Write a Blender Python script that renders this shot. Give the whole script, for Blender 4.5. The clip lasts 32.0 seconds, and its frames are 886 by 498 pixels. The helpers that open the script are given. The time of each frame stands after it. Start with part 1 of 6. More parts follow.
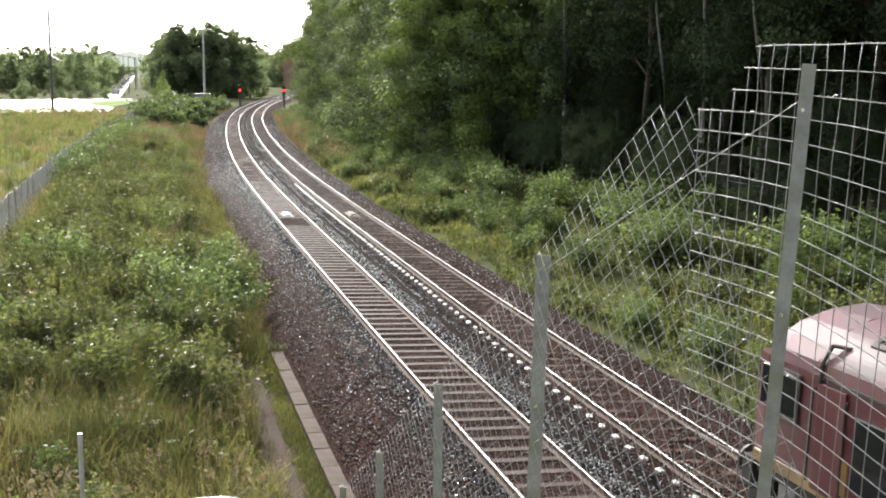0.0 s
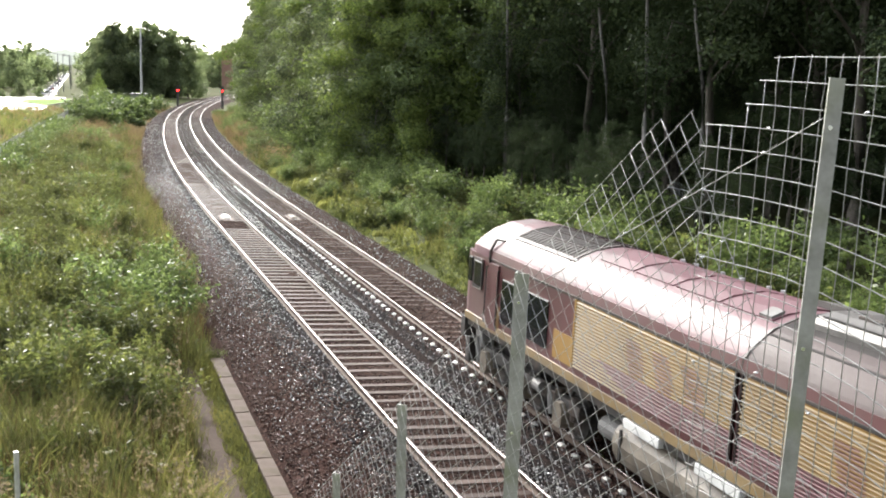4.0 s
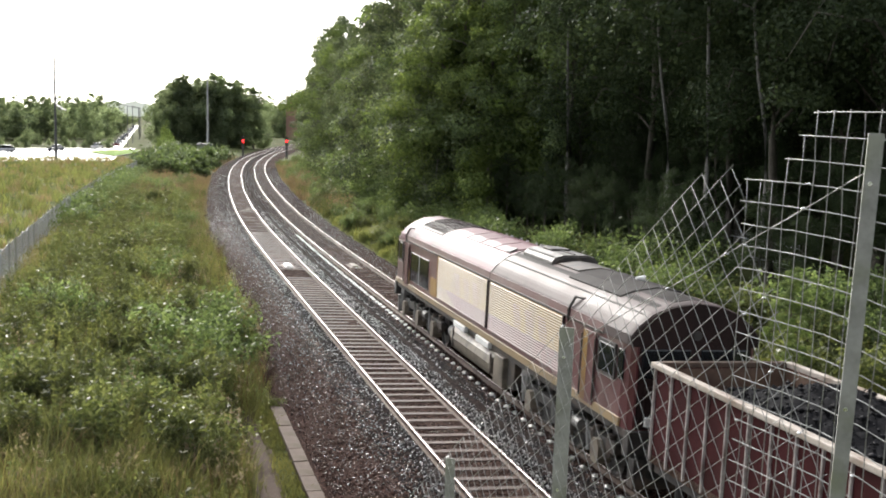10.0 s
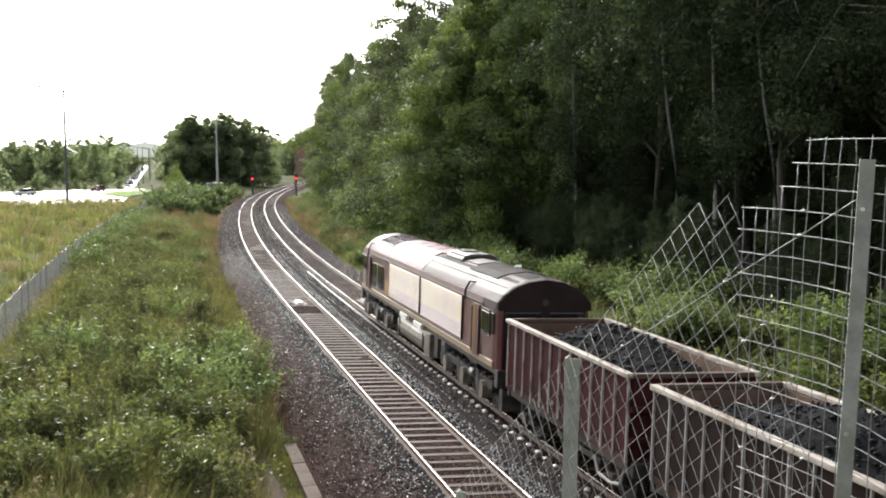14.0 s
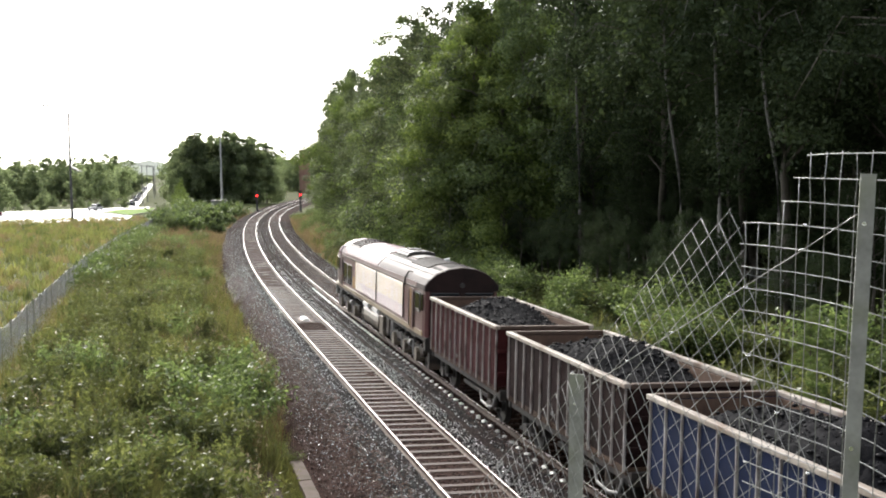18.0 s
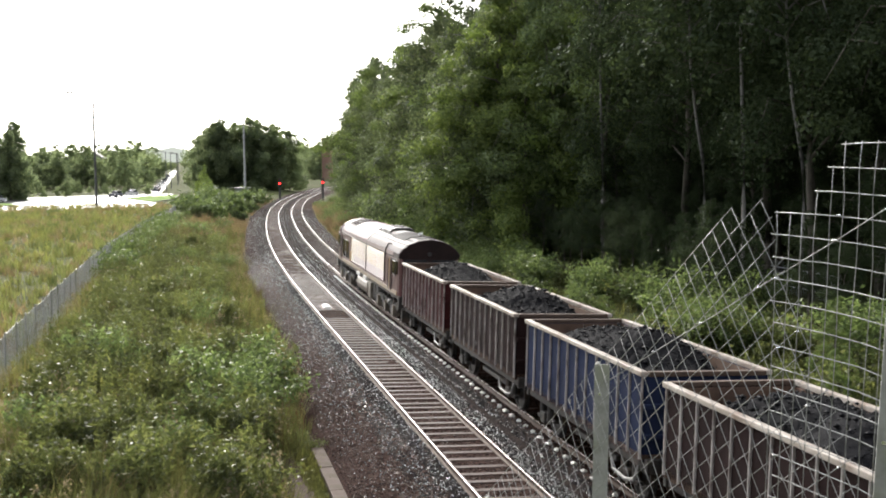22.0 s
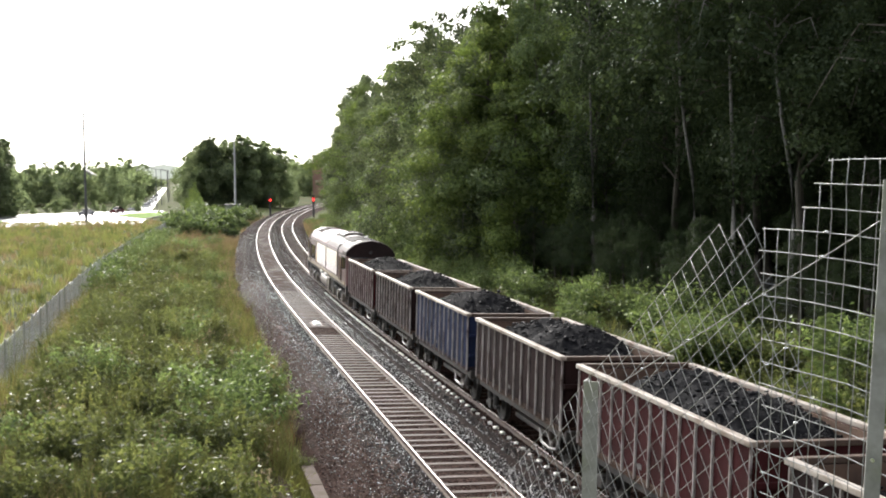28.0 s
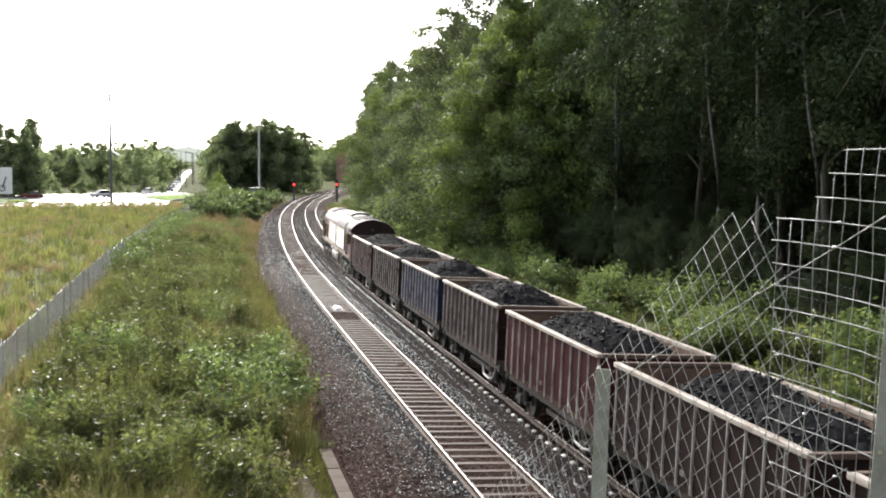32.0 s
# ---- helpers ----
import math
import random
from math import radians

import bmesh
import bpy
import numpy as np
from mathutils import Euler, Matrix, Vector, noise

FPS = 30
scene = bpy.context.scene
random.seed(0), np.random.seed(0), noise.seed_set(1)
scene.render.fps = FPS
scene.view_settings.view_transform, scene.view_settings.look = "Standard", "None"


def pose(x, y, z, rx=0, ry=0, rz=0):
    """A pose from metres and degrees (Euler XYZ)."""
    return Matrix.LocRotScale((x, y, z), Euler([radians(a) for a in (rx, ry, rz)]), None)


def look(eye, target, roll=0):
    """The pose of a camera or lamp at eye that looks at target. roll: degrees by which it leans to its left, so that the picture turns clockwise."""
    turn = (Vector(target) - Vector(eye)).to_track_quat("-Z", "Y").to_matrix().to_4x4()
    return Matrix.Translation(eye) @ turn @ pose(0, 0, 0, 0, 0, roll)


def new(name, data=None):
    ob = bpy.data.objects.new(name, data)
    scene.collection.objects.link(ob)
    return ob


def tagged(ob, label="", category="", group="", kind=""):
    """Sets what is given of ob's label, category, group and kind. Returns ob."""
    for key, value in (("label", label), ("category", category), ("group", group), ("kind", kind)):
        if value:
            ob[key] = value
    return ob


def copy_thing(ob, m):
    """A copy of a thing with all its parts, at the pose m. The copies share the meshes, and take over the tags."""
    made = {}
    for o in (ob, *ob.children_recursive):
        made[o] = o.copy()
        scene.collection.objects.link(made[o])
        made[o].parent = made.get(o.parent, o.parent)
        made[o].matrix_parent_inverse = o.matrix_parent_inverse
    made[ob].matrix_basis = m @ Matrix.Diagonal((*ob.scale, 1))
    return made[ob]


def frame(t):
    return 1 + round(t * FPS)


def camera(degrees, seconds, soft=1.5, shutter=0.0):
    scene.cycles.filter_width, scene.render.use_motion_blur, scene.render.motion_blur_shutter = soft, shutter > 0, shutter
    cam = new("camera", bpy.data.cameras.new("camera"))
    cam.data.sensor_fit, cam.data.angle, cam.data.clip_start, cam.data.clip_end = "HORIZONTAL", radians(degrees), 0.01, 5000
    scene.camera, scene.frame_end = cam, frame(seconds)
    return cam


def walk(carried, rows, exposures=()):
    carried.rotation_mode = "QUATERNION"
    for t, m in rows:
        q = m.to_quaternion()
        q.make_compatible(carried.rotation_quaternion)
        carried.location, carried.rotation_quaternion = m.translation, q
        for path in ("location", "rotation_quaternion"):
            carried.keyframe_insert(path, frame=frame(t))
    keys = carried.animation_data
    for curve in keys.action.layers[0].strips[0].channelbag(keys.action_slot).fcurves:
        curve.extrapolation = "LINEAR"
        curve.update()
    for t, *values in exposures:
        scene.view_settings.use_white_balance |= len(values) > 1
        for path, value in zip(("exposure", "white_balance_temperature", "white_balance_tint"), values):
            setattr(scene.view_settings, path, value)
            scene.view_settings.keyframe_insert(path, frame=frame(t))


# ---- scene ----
# Camera: hand-held on the embankment beside the line.
cam = camera(42.81, 32.0, soft=1.9)
PATH = [
    (0, -0.030, -0.198, 6.882, 81.098, -0.420, 0.083),
    (0.5, -0.145, -0.018, 6.881, 80.362, -1.129, -2.950),
    (1, -0.162, 0.059, 6.877, 79.822, -1.602, -3.214),
    (1.5, -0.156, 0.083, 6.868, 79.509, -1.694, -3.225),
    (2, -0.164, 0.092, 6.872, 79.759, -1.651, -3.448),
    (2.5, -0.163, 0.092, 6.874, 79.814, -1.664, -3.989),
    (3, -0.166, 0.093, 6.878, 80.338, -1.666, -4.379),
    (3.5, -0.171, 0.095, 6.884, 81.111, -1.841, -3.907),
    (4, -0.168, 0.091, 6.893, 81.306, -1.268, -2.924),
    (4.5, -0.162, 0.088, 6.901, 82.068, -0.935, -1.874),
    (6.5, -0.105, 0.094, 6.913, 83.344, -0.538, -0.271),
    (7, -0.096, 0.110, 6.909, 82.912, -0.156, -0.313),
    (7.5, -0.097, 0.105, 6.912, 82.616, -0.562, -0.349),
    (8, -0.095, 0.099, 6.917, 83.250, -0.372, -0.549),
    (8.5, -0.098, 0.100, 6.918, 83.947, -0.218, -0.749),
    (9, -0.097, 0.098, 6.920, 84.292, -0.606, -0.604),
    (9.5, -0.099, 0.095, 6.917, 83.810, -0.707, -0.101),
    (10, -0.098, 0.096, 6.915, 83.697, -0.906, 0.186),
    (10.5, -0.101, 0.092, 6.916, 83.583, -1.327, 0.272),
    (11, -0.096, 0.085, 6.919, 84.074, -0.548, 0.396),
    (11.5, -0.090, 0.074, 6.921, 84.262, -0.550, 0.332),
    (12, -0.085, 0.071, 6.922, 84.556, -0.303, 0.221),
    (12.5, -0.082, 0.071, 6.924, 84.613, -0.053, 0.518),
    (13, -0.075, 0.065, 6.922, 84.719, -0.080, 0.472),
    (13.5, -0.070, 0.066, 6.924, 85.166, 0.316, 0.547),
    (14, -0.068, 0.062, 6.922, 85.379, 0.459, 0.612),
    (14.5, -0.066, 0.065, 6.925, 85.486, 0.679, 0.725),
    (16.5, -0.069, 0.074, 6.925, 85.560, 1.077, 0.880),
    (17, -0.069, 0.069, 6.925, 85.623, 0.937, 0.877),
    (17.5, -0.064, 0.057, 6.930, 86.037, 1.123, 0.826),
    (18, -0.063, 0.054, 6.930, 86.150, 1.009, 0.809),
    (18.5, -0.064, 0.055, 6.926, 86.303, 0.786, 0.874),
    (19, -0.066, 0.059, 6.929, 86.236, 0.612, 1.082),
    (19.5, -0.070, 0.059, 6.930, 86.267, 0.858, 1.234),
    (20, -0.070, 0.067, 6.929, 86.041, 0.841, 1.387),
    (20.5, -0.074, 0.073, 6.927, 85.828, 0.498, 1.565),
    (21, -0.077, 0.081, 6.931, 85.600, 0.635, 1.732),
    (21.5, -0.078, 0.086, 6.923, 85.492, 0.441, 1.892),
    (22, -0.077, 0.082, 6.926, 85.595, 0.662, 1.947),
    (22.5, -0.073, 0.079, 6.927, 86.039, 0.557, 2.021),
    (23, -0.070, 0.076, 6.929, 86.299, 0.624, 2.085),
    (23.5, -0.069, 0.070, 6.929, 86.518, 0.589, 2.172),
    (24, -0.067, 0.069, 6.929, 86.480, 0.601, 2.215),
    (24.5, -0.065, 0.076, 6.927, 86.599, 0.500, 1.953),
    (25, -0.064, 0.081, 6.923, 86.750, 0.468, 1.867),
    (25.5, -0.067, 0.084, 6.923, 86.802, 0.278, 1.522),
    (27.5, -0.072, 0.087, 6.922, 86.510, 0.153, 1.310),
    (28, -0.067, 0.098, 6.924, 86.443, 0.646, 1.474),
    (28.5, -0.065, 0.103, 6.921, 86.455, 0.730, 1.903),
    (29, -0.069, 0.104, 6.917, 86.601, 0.294, 2.090),
    (29.5, -0.068, 0.102, 6.908, 86.132, -0.050, 2.227),
    (30, -0.069, 0.105, 6.912, 85.600, 0.167, 2.277),
    (30.5, -0.066, 0.105, 6.911, 85.701, 0.174, 2.228),
    (31, -0.054, 0.103, 6.919, 85.717, 0.071, 2.100),
    (31.5, -0.044, 0.105, 6.921, 85.809, 0.158, 2.294),
    (32, -0.035, 0.098, 6.914, 85.791, -0.322, 2.682),
]
walk(cam, [(t, pose(x, y, z, rx, ry, rz)) for t, x, y, z, rx, ry, rz in PATH],
     exposures=[(0, 0.6), (1.5, 0.88), (4.5, 0.82), (9, 0.42), (21, 0.37), (32, 0.5)])

# ---- light: low bright sun behind thin cloud, ahead and to the side of the line ----
SUN_AZ, SUN_EL = -20.0, 30.0          # degrees from +y towards +x, and above the horizon
world = bpy.data.worlds.new("sky")
scene.world = world
world.use_nodes = True
wn = world.node_tree
sky = wn.nodes.new("ShaderNodeTexSky")
sky.sky_type, sky.sun_disc = "NISHITA", False
sky.sun_elevation, sky.sun_rotation = radians(SUN_EL), radians(SUN_AZ)
sky.air_density, sky.dust_density, sky.ozone_density = 1.0, 3.0, 0.3
pale = wn.nodes.new("ShaderNodeHueSaturation")
pale.inputs["Saturation"].default_value = 0.3
wn.links.new(sky.outputs[0], pale.inputs["Color"])
# thin bright cloud, brightest towards the sun and duller behind the camera
_az, _el = radians(SUN_AZ), radians(SUN_EL)
SUN_WAY = Vector((math.sin(_az) * math.cos(_el), math.cos(_az) * math.cos(_el), math.sin(_el)))
geo = wn.nodes.new("ShaderNodeTexCoord")
dot = wn.nodes.new("ShaderNodeVectorMath")
dot.operation = "DOT_PRODUCT"
dot.inputs[1].default_value = SUN_WAY
wn.links.new(geo.outputs["Generated"], dot.inputs[0])
glow = wn.nodes.new("ShaderNodeMapRange")
glow.interpolation_type = "SMOOTHSTEP"
glow.inputs["From Min"].default_value, glow.inputs["From Max"].default_value = -0.35, 1.0
glow.inputs["To Min"].default_value, glow.inputs["To Max"].default_value = 1.3, 8.0
wn.links.new(dot.outputs["Value"], glow.inputs["Value"])
tone = wn.nodes.new("ShaderNodeVectorMath")
tone.operation = "SCALE"
tone.inputs[0].default_value = (0.98, 1.0, 1.04)
wn.links.new(glow.outputs[0], tone.inputs["Scale"])
veil = wn.nodes.new("ShaderNodeMix")
veil.data_type, veil.blend_type = "RGBA", "ADD"
veil.inputs[0].default_value = 1.0
wn.links.new(pale.outputs[0], veil.inputs[6])
wn.links.new(tone.outputs[0], veil.inputs[7])
wn.links.new(veil.outputs[2], wn.nodes["Background"].inputs[0])
wn.nodes["Background"].inputs[1].default_value = 0.15
sun = new("sun", bpy.data.lights.new("sun", "SUN"))
sun.data.energy, sun.data.angle, sun.data.color = 3.8, radians(1.5), (1.0, 0.96, 0.90)
sun.matrix_world = look(SUN_WAY * 60, (0, 0, 0))


# ---- materials ----
def nodes_of(name):
    m = bpy.data.materials.new(name)
    m.use_nodes = True
    return m, m.node_tree, m.node_tree.nodes["Principled BSDF"]


def mat(name, a, b, scale=3.0, rough=0.7, metal=0.0, bump=0.15, fine=40.0, vary=0.0, island=False, dirt=None, dirt_scale=0.6, spec=0.5, coat=0.0):
    """Two-scale noise between the colours a and b, a stain colour dirt, bump, and a lighter or darker piece by piece."""
    m, nt, bs = nodes_of(name)
    N, L = nt.nodes.new, nt.links.new
    co = N("ShaderNodeTexCoord")
    n1, n2, n3 = N("ShaderNodeTexNoise"), N("ShaderNodeTexNoise"), N("ShaderNodeTexNoise")
    for n, s, d in ((n1, scale, 4.0), (n2, fine, 3.0), (n3, dirt_scale, 5.0)):
        n.inputs["Scale"].default_value, n.inputs["Detail"].default_value = s, d
        L(co.outputs["Object"], n.inputs["Vector"])
    add = N("ShaderNodeMath")
    add.operation = "MULTIPLY_ADD"
    L(n2.outputs["Fac"], add.inputs[0])
    add.inputs[1].default_value = 0.45
    L(n1.outputs["Fac"], add.inputs[2])
    ramp = N("ShaderNodeMapRange")
    ramp.inputs["From Min"].default_value, ramp.inputs["From Max"].default_value = 0.45, 0.98
    L(add.outputs[0], ramp.inputs["Value"])
    mix = N("ShaderNodeMix")
    mix.data_type = "RGBA"
    mix.inputs[6].default_value, mix.inputs[7].default_value = (*a, 1), (*b, 1)
    L(ramp.outputs[0], mix.inputs[0])
    col = mix.outputs[2]
    if dirt:
        r2 = N("ShaderNodeMapRange")
        r2.inputs["From Min"].default_value, r2.inputs["From Max"].default_value = 0.5, 0.72
        L(n3.outputs["Fac"], r2.inputs["Value"])
        mx = N("ShaderNodeMix")
        mx.data_type = "RGBA"
        mx.inputs[7].default_value = (*dirt, 1)
        L(r2.outputs[0], mx.inputs[0])
        L(col, mx.inputs[6])
        col = mx.outputs[2]
    if vary:
        src = N("ShaderNodeNewGeometry").outputs["Random Per Island"] if island else N("ShaderNodeObjectInfo").outputs["Random"]
        r3 = N("ShaderNodeMapRange")
        r3.inputs["To Min"].default_value, r3.inputs["To Max"].default_value = 1 - vary, 1 + vary
        L(src, r3.inputs["Value"])
        hs = N("ShaderNodeHueSaturation")
        L(r3.outputs[0], hs.inputs["Value"])
        L(col, hs.inputs["Color"])
        col = hs.outputs[0]
    L(col, bs.inputs["Base Color"])
    rr = N("ShaderNodeMapRange")
    rr.inputs["To Min"].default_value, rr.inputs["To Max"].default_value = max(0.04, rough - 0.12), min(1, rough + 0.12)
    L(n1.outputs["Fac"], rr.inputs["Value"])
    L(rr.outputs[0], bs.inputs["Roughness"])
    bs.inputs["Metallic"].default_value = metal
    bs.inputs["Specular IOR Level"].default_value = spec
    bs.inputs["Coat Weight"].default_value = coat
    bs.inputs["Coat Roughness"].default_value = 0.32
    if bump:
        bp = N("ShaderNodeBump")
        bp.inputs["Strength"].default_value, bp.inputs["Distance"].default_value = bump, 0.03
        L(add.outputs[0], bp.inputs["Height"])
        L(bp.outputs[0], bs.inputs["Normal"])
    return m


def ballast_mat(name, dark, light, grime):
    """Packed stones: every stone its own tone, joints dark and sunk, patches of grime."""
    m, nt, bs = nodes_of(name)
    N, L = nt.nodes.new, nt.links.new
    co, vo, ve, n3 = N("ShaderNodeTexCoord"), N("ShaderNodeTexVoronoi"), N("ShaderNodeTexVoronoi"), N("ShaderNodeTexNoise")
    ve.feature = "DISTANCE_TO_EDGE"
    for v in (vo, ve):
        v.inputs["Scale"].default_value = 17.0
        L(co.outputs["Object"], v.inputs["Vector"])
    n3.inputs["Scale"].default_value, n3.inputs["Detail"].default_value = 0.5, 6.0
    L(co.outputs["Object"], n3.inputs["Vector"])
    sep = N("ShaderNodeSeparateColor")
    L(vo.outputs["Color"], sep.inputs[0])
    pw = N("ShaderNodeMath")
    pw.operation = "POWER"
    pw.inputs[1].default_value = 2.2
    L(sep.outputs[0], pw.inputs[0])
    m1, m2, m3 = N("ShaderNodeMix"), N("ShaderNodeMix"), N("ShaderNodeMix")
    for q in (m1, m2, m3):
        q.data_type = "RGBA"
    m1.inputs[6].default_value, m1.inputs[7].default_value = (*dark, 1), (*light, 1)
    L(pw.outputs[0], m1.inputs[0])
    rg = N("ShaderNodeMapRange")
    rg.inputs["From Min"].default_value, rg.inputs["From Max"].default_value = 0.45, 0.75
    rg.inputs["To Max"].default_value = 0.7
    L(n3.outputs["Fac"], rg.inputs["Value"])
    m2.inputs[7].default_value = (*grime, 1)
    L(rg.outputs[0], m2.inputs[0])
    L(m1.outputs[2], m2.inputs[6])
    ed = N("ShaderNodeMapRange")
    ed.inputs["From Max"].default_value = 0.12
    L(ve.outputs["Distance"], ed.inputs["Value"])
    m3.inputs[6].default_value = (*[0.35 * v for v in dark], 1)
    L(ed.outputs[0], m3.inputs[0])
    L(m2.outputs[2], m3.inputs[7])
    L(m3.outputs[2], bs.inputs["Base Color"])
    bs.inputs["Roughness"].default_value, bs.inputs["Specular IOR Level"].default_value = 0.95, 0.03
    ad = N("ShaderNodeMath")
    ad.operation = "ADD"
    L(ve.outputs["Distance"], ad.inputs[0])
    L(sep.outputs[1], ad.inputs[1])
    bp = N("ShaderNodeBump")
    bp.inputs["Strength"].default_value, bp.inputs["Distance"].default_value = 0.9, 0.03
    L(ad.outputs[0], bp.inputs["Height"])
    L(bp.outputs[0], bs.inputs["Normal"])
    return m


def leaf_mat(name, a, b, gloss=0.45, through_light=0.4, scale=0.25, spec=0.22, patch=None):
    """Leaves: colour varies from leaf to leaf and from branch to branch; light shines through them."""
    m, nt, bs = nodes_of(name)
    N, L = nt.nodes.new, nt.links.new
    geo, co, n1 = N("ShaderNodeNewGeometry"), N("ShaderNodeTexCoord"), N("ShaderNodeTexNoise")
    n1.inputs["Scale"].default_value = scale
    L(co.outputs["Object"], n1.inputs["Vector"])
    mul = N("ShaderNodeMath")
    mul.operation = "MULTIPLY_ADD"
    L(geo.outputs["Random Per Island"], mul.inputs[0])
    mul.inputs[1].default_value = 0.7
    sc = N("ShaderNodeMapRange")
    sc.inputs["From Min"].default_value, sc.inputs["From Max"].default_value = 0.3, 0.75
    sc.inputs["To Min"].default_value, sc.inputs["To Max"].default_value = -0.25, 0.45
    L(n1.outputs["Fac"], sc.inputs["Value"])
    L(sc.outputs[0], mul.inputs[2])
    mix = N("ShaderNodeMix")
    mix.data_type = "RGBA"
    mix.inputs[6].default_value, mix.inputs[7].default_value = (*a, 1), (*b, 1)
    L(mul.outputs[0], mix.inputs[0])
    hs = N("ShaderNodeHueSaturation")
    ob = N("ShaderNodeObjectInfo")
    r3 = N("ShaderNodeMapRange")
    r3.inputs["To Min"].default_value, r3.inputs["To Max"].default_value = 0.75, 1.25
    L(ob.outputs["Random"], r3.inputs["Value"])
    L(r3.outputs[0], hs.inputs["Value"])
    col = mix.outputs[2]
    if patch:
        n2, rp, mp = N("ShaderNodeTexNoise"), N("ShaderNodeMapRange"), N("ShaderNodeMix")
        n2.inputs["Scale"].default_value, n2.inputs["Detail"].default_value = 0.42, 3.0
        L(co.outputs["Object"], n2.inputs["Vector"])
        rp.inputs["From Min"].default_value, rp.inputs["From Max"].default_value = 0.48, 0.68
        rp.inputs["To Max"].default_value = 0.75
        L(n2.outputs["Fac"], rp.inputs["Value"])
        mp.data_type = "RGBA"
        mp.inputs[7].default_value = (*patch, 1)
        L(rp.outputs[0], mp.inputs[0])
        L(col, mp.inputs[6])
        col = mp.outputs[2]
    L(col, hs.inputs["Color"])
    L(hs.outputs[0], bs.inputs["Base Color"])
    bs.inputs["Roughness"].default_value = gloss
    bs.inputs["Specular IOR Level"].default_value = spec
    tr, ms = N("ShaderNodeBsdfTranslucent"), N("ShaderNodeMixShader")
    br = N("ShaderNodeMix")
    br.data_type, br.blend_type = "RGBA", "MULTIPLY"
    br.inputs[0].default_value = 1.0
    br.inputs[7].default_value = (1.65, 1.6, 1.1, 1)
    L(hs.outputs[0], br.inputs[6])
    L(br.outputs[2], tr.inputs["Color"])
    ms.inputs[0].default_value = through_light
    L(bs.outputs[0], ms.inputs[1])
    L(tr.outputs[0], ms.inputs[2])
    L(ms.outputs[0], nt.nodes["Material Output"].inputs["Surface"])
    return m


def plain(name, c, rough=0.4, metal=0.0, glow=0.0):
    m, nt, bs = nodes_of(name)
    bs.inputs["Base Color"].default_value = (*c, 1)
    bs.inputs["Roughness"].default_value, bs.inputs["Metallic"].default_value = rough, metal
    if glow:
        bs.inputs["Emission Color"].default_value = (*c, 1)
        bs.inputs["Emission Strength"].default_value = glow
    return m


M_RAIL = mat("worn_rail_steel", (0.21, 0.178, 0.174), (0.29, 0.247, 0.242), 6, 0.26, 1.0, 0.03, 90)
M_RUST = mat("rusty_rail_side", (0.05, 0.032, 0.024), (0.11, 0.07, 0.05), 8, 0.7, 0.3, 0.2, 60)
M_SLEEPER = mat("wet_weathered_concrete", (0.0429, 0.028, 0.0228), (0.0891, 0.0616, 0.0509), 4, 0.5, 0, 0.25, 60, vary=0.22, dirt=(0.0462, 0.0252, 0.0186), dirt_scale=2.5, spec=0.12)
M_TIMBER = mat("brown_sleeper", (0.0338, 0.0182, 0.0134), (0.0743, 0.0412, 0.0312), 5, 0.6, 0, 0.4, 50, vary=0.25, spec=0.1)
M_BAL_BROWN = ballast_mat("reddish_brown_ballast", (0.026, 0.0135, 0.0108), (0.085, 0.049, 0.040), (0.041, 0.024, 0.0185))
M_BAL_GREY = ballast_mat("dark_grey_ballast", (0.00926, 0.0065, 0.00604), (0.0494, 0.0344, 0.031), (0.0209, 0.0118, 0.00944))
M_BAL_RUST = ballast_mat("rust_brown_ballast", (0.026, 0.0145, 0.0115), (0.085, 0.050, 0.041), (0.034, 0.0215, 0.0175))
M_STONE_GREY = mat("grey_ballast_stone", (0.0082, 0.0076, 0.0084), (0.040, 0.036, 0.038), 7, 0.2, 0, 0.1, 30, vary=0.8, island=True, spec=0.14)
M_STONE_BROWN = mat("brown_ballast_stone", (0.026, 0.0135, 0.0110), (0.080, 0.047, 0.038), 7, 0.25, 0, 0.1, 30, vary=0.6, island=True, spec=0.06)
M_STONE_FAR = mat("dull_ballast_stone", (0.012, 0.0070, 0.0060), (0.044, 0.0265, 0.0215), 7, 0.3, 0, 0.2, 30, vary=0.7, island=True, spec=0.04)
# Glints of wet ballast put into the pale colour of separate stones.
M_STONE_PALE = mat("glint_pale_stone", (0.20, 0.195, 0.20), (0.44, 0.43, 0.43), 7, 0.18, 0, 0.1, 30, vary=0.65, island=True, spec=0.55)
M_CONC = mat("pale_concrete", (0.12, 0.098, 0.082), (0.20, 0.168, 0.142), 2, 0.75, 0, 0.25, 50, dirt=(0.13, 0.13, 0.09), dirt_scale=1.5)
M_TROUGH = mat("buff_trough_concrete", (0.078, 0.059, 0.048), (0.132, 0.103, 0.086), 2, 0.85, 0, 0.25, 50, dirt=(0.072, 0.059, 0.042), dirt_scale=1.5, spec=0.1)
M_GROUND = mat("earth_and_short_grass", (0.040, 0.050, 0.020), (0.082, 0.090, 0.038), 0.15, 0.97, 0, 0.6, 3.0, dirt=(0.085, 0.080, 0.04), dirt_scale=0.05, spec=0.03)
M_PATH = mat("trodden_brown_earth", (0.042, 0.0288, 0.0228), (0.09, 0.066, 0.0528), 9, 0.9, 0, 0.7, 60, spec=0.1)
M_ROAD = mat("wet_asphalt", (0.04, 0.04, 0.042), (0.07, 0.07, 0.072), 0.3, 0.45, 0, 0.02, 20, spec=0.3)
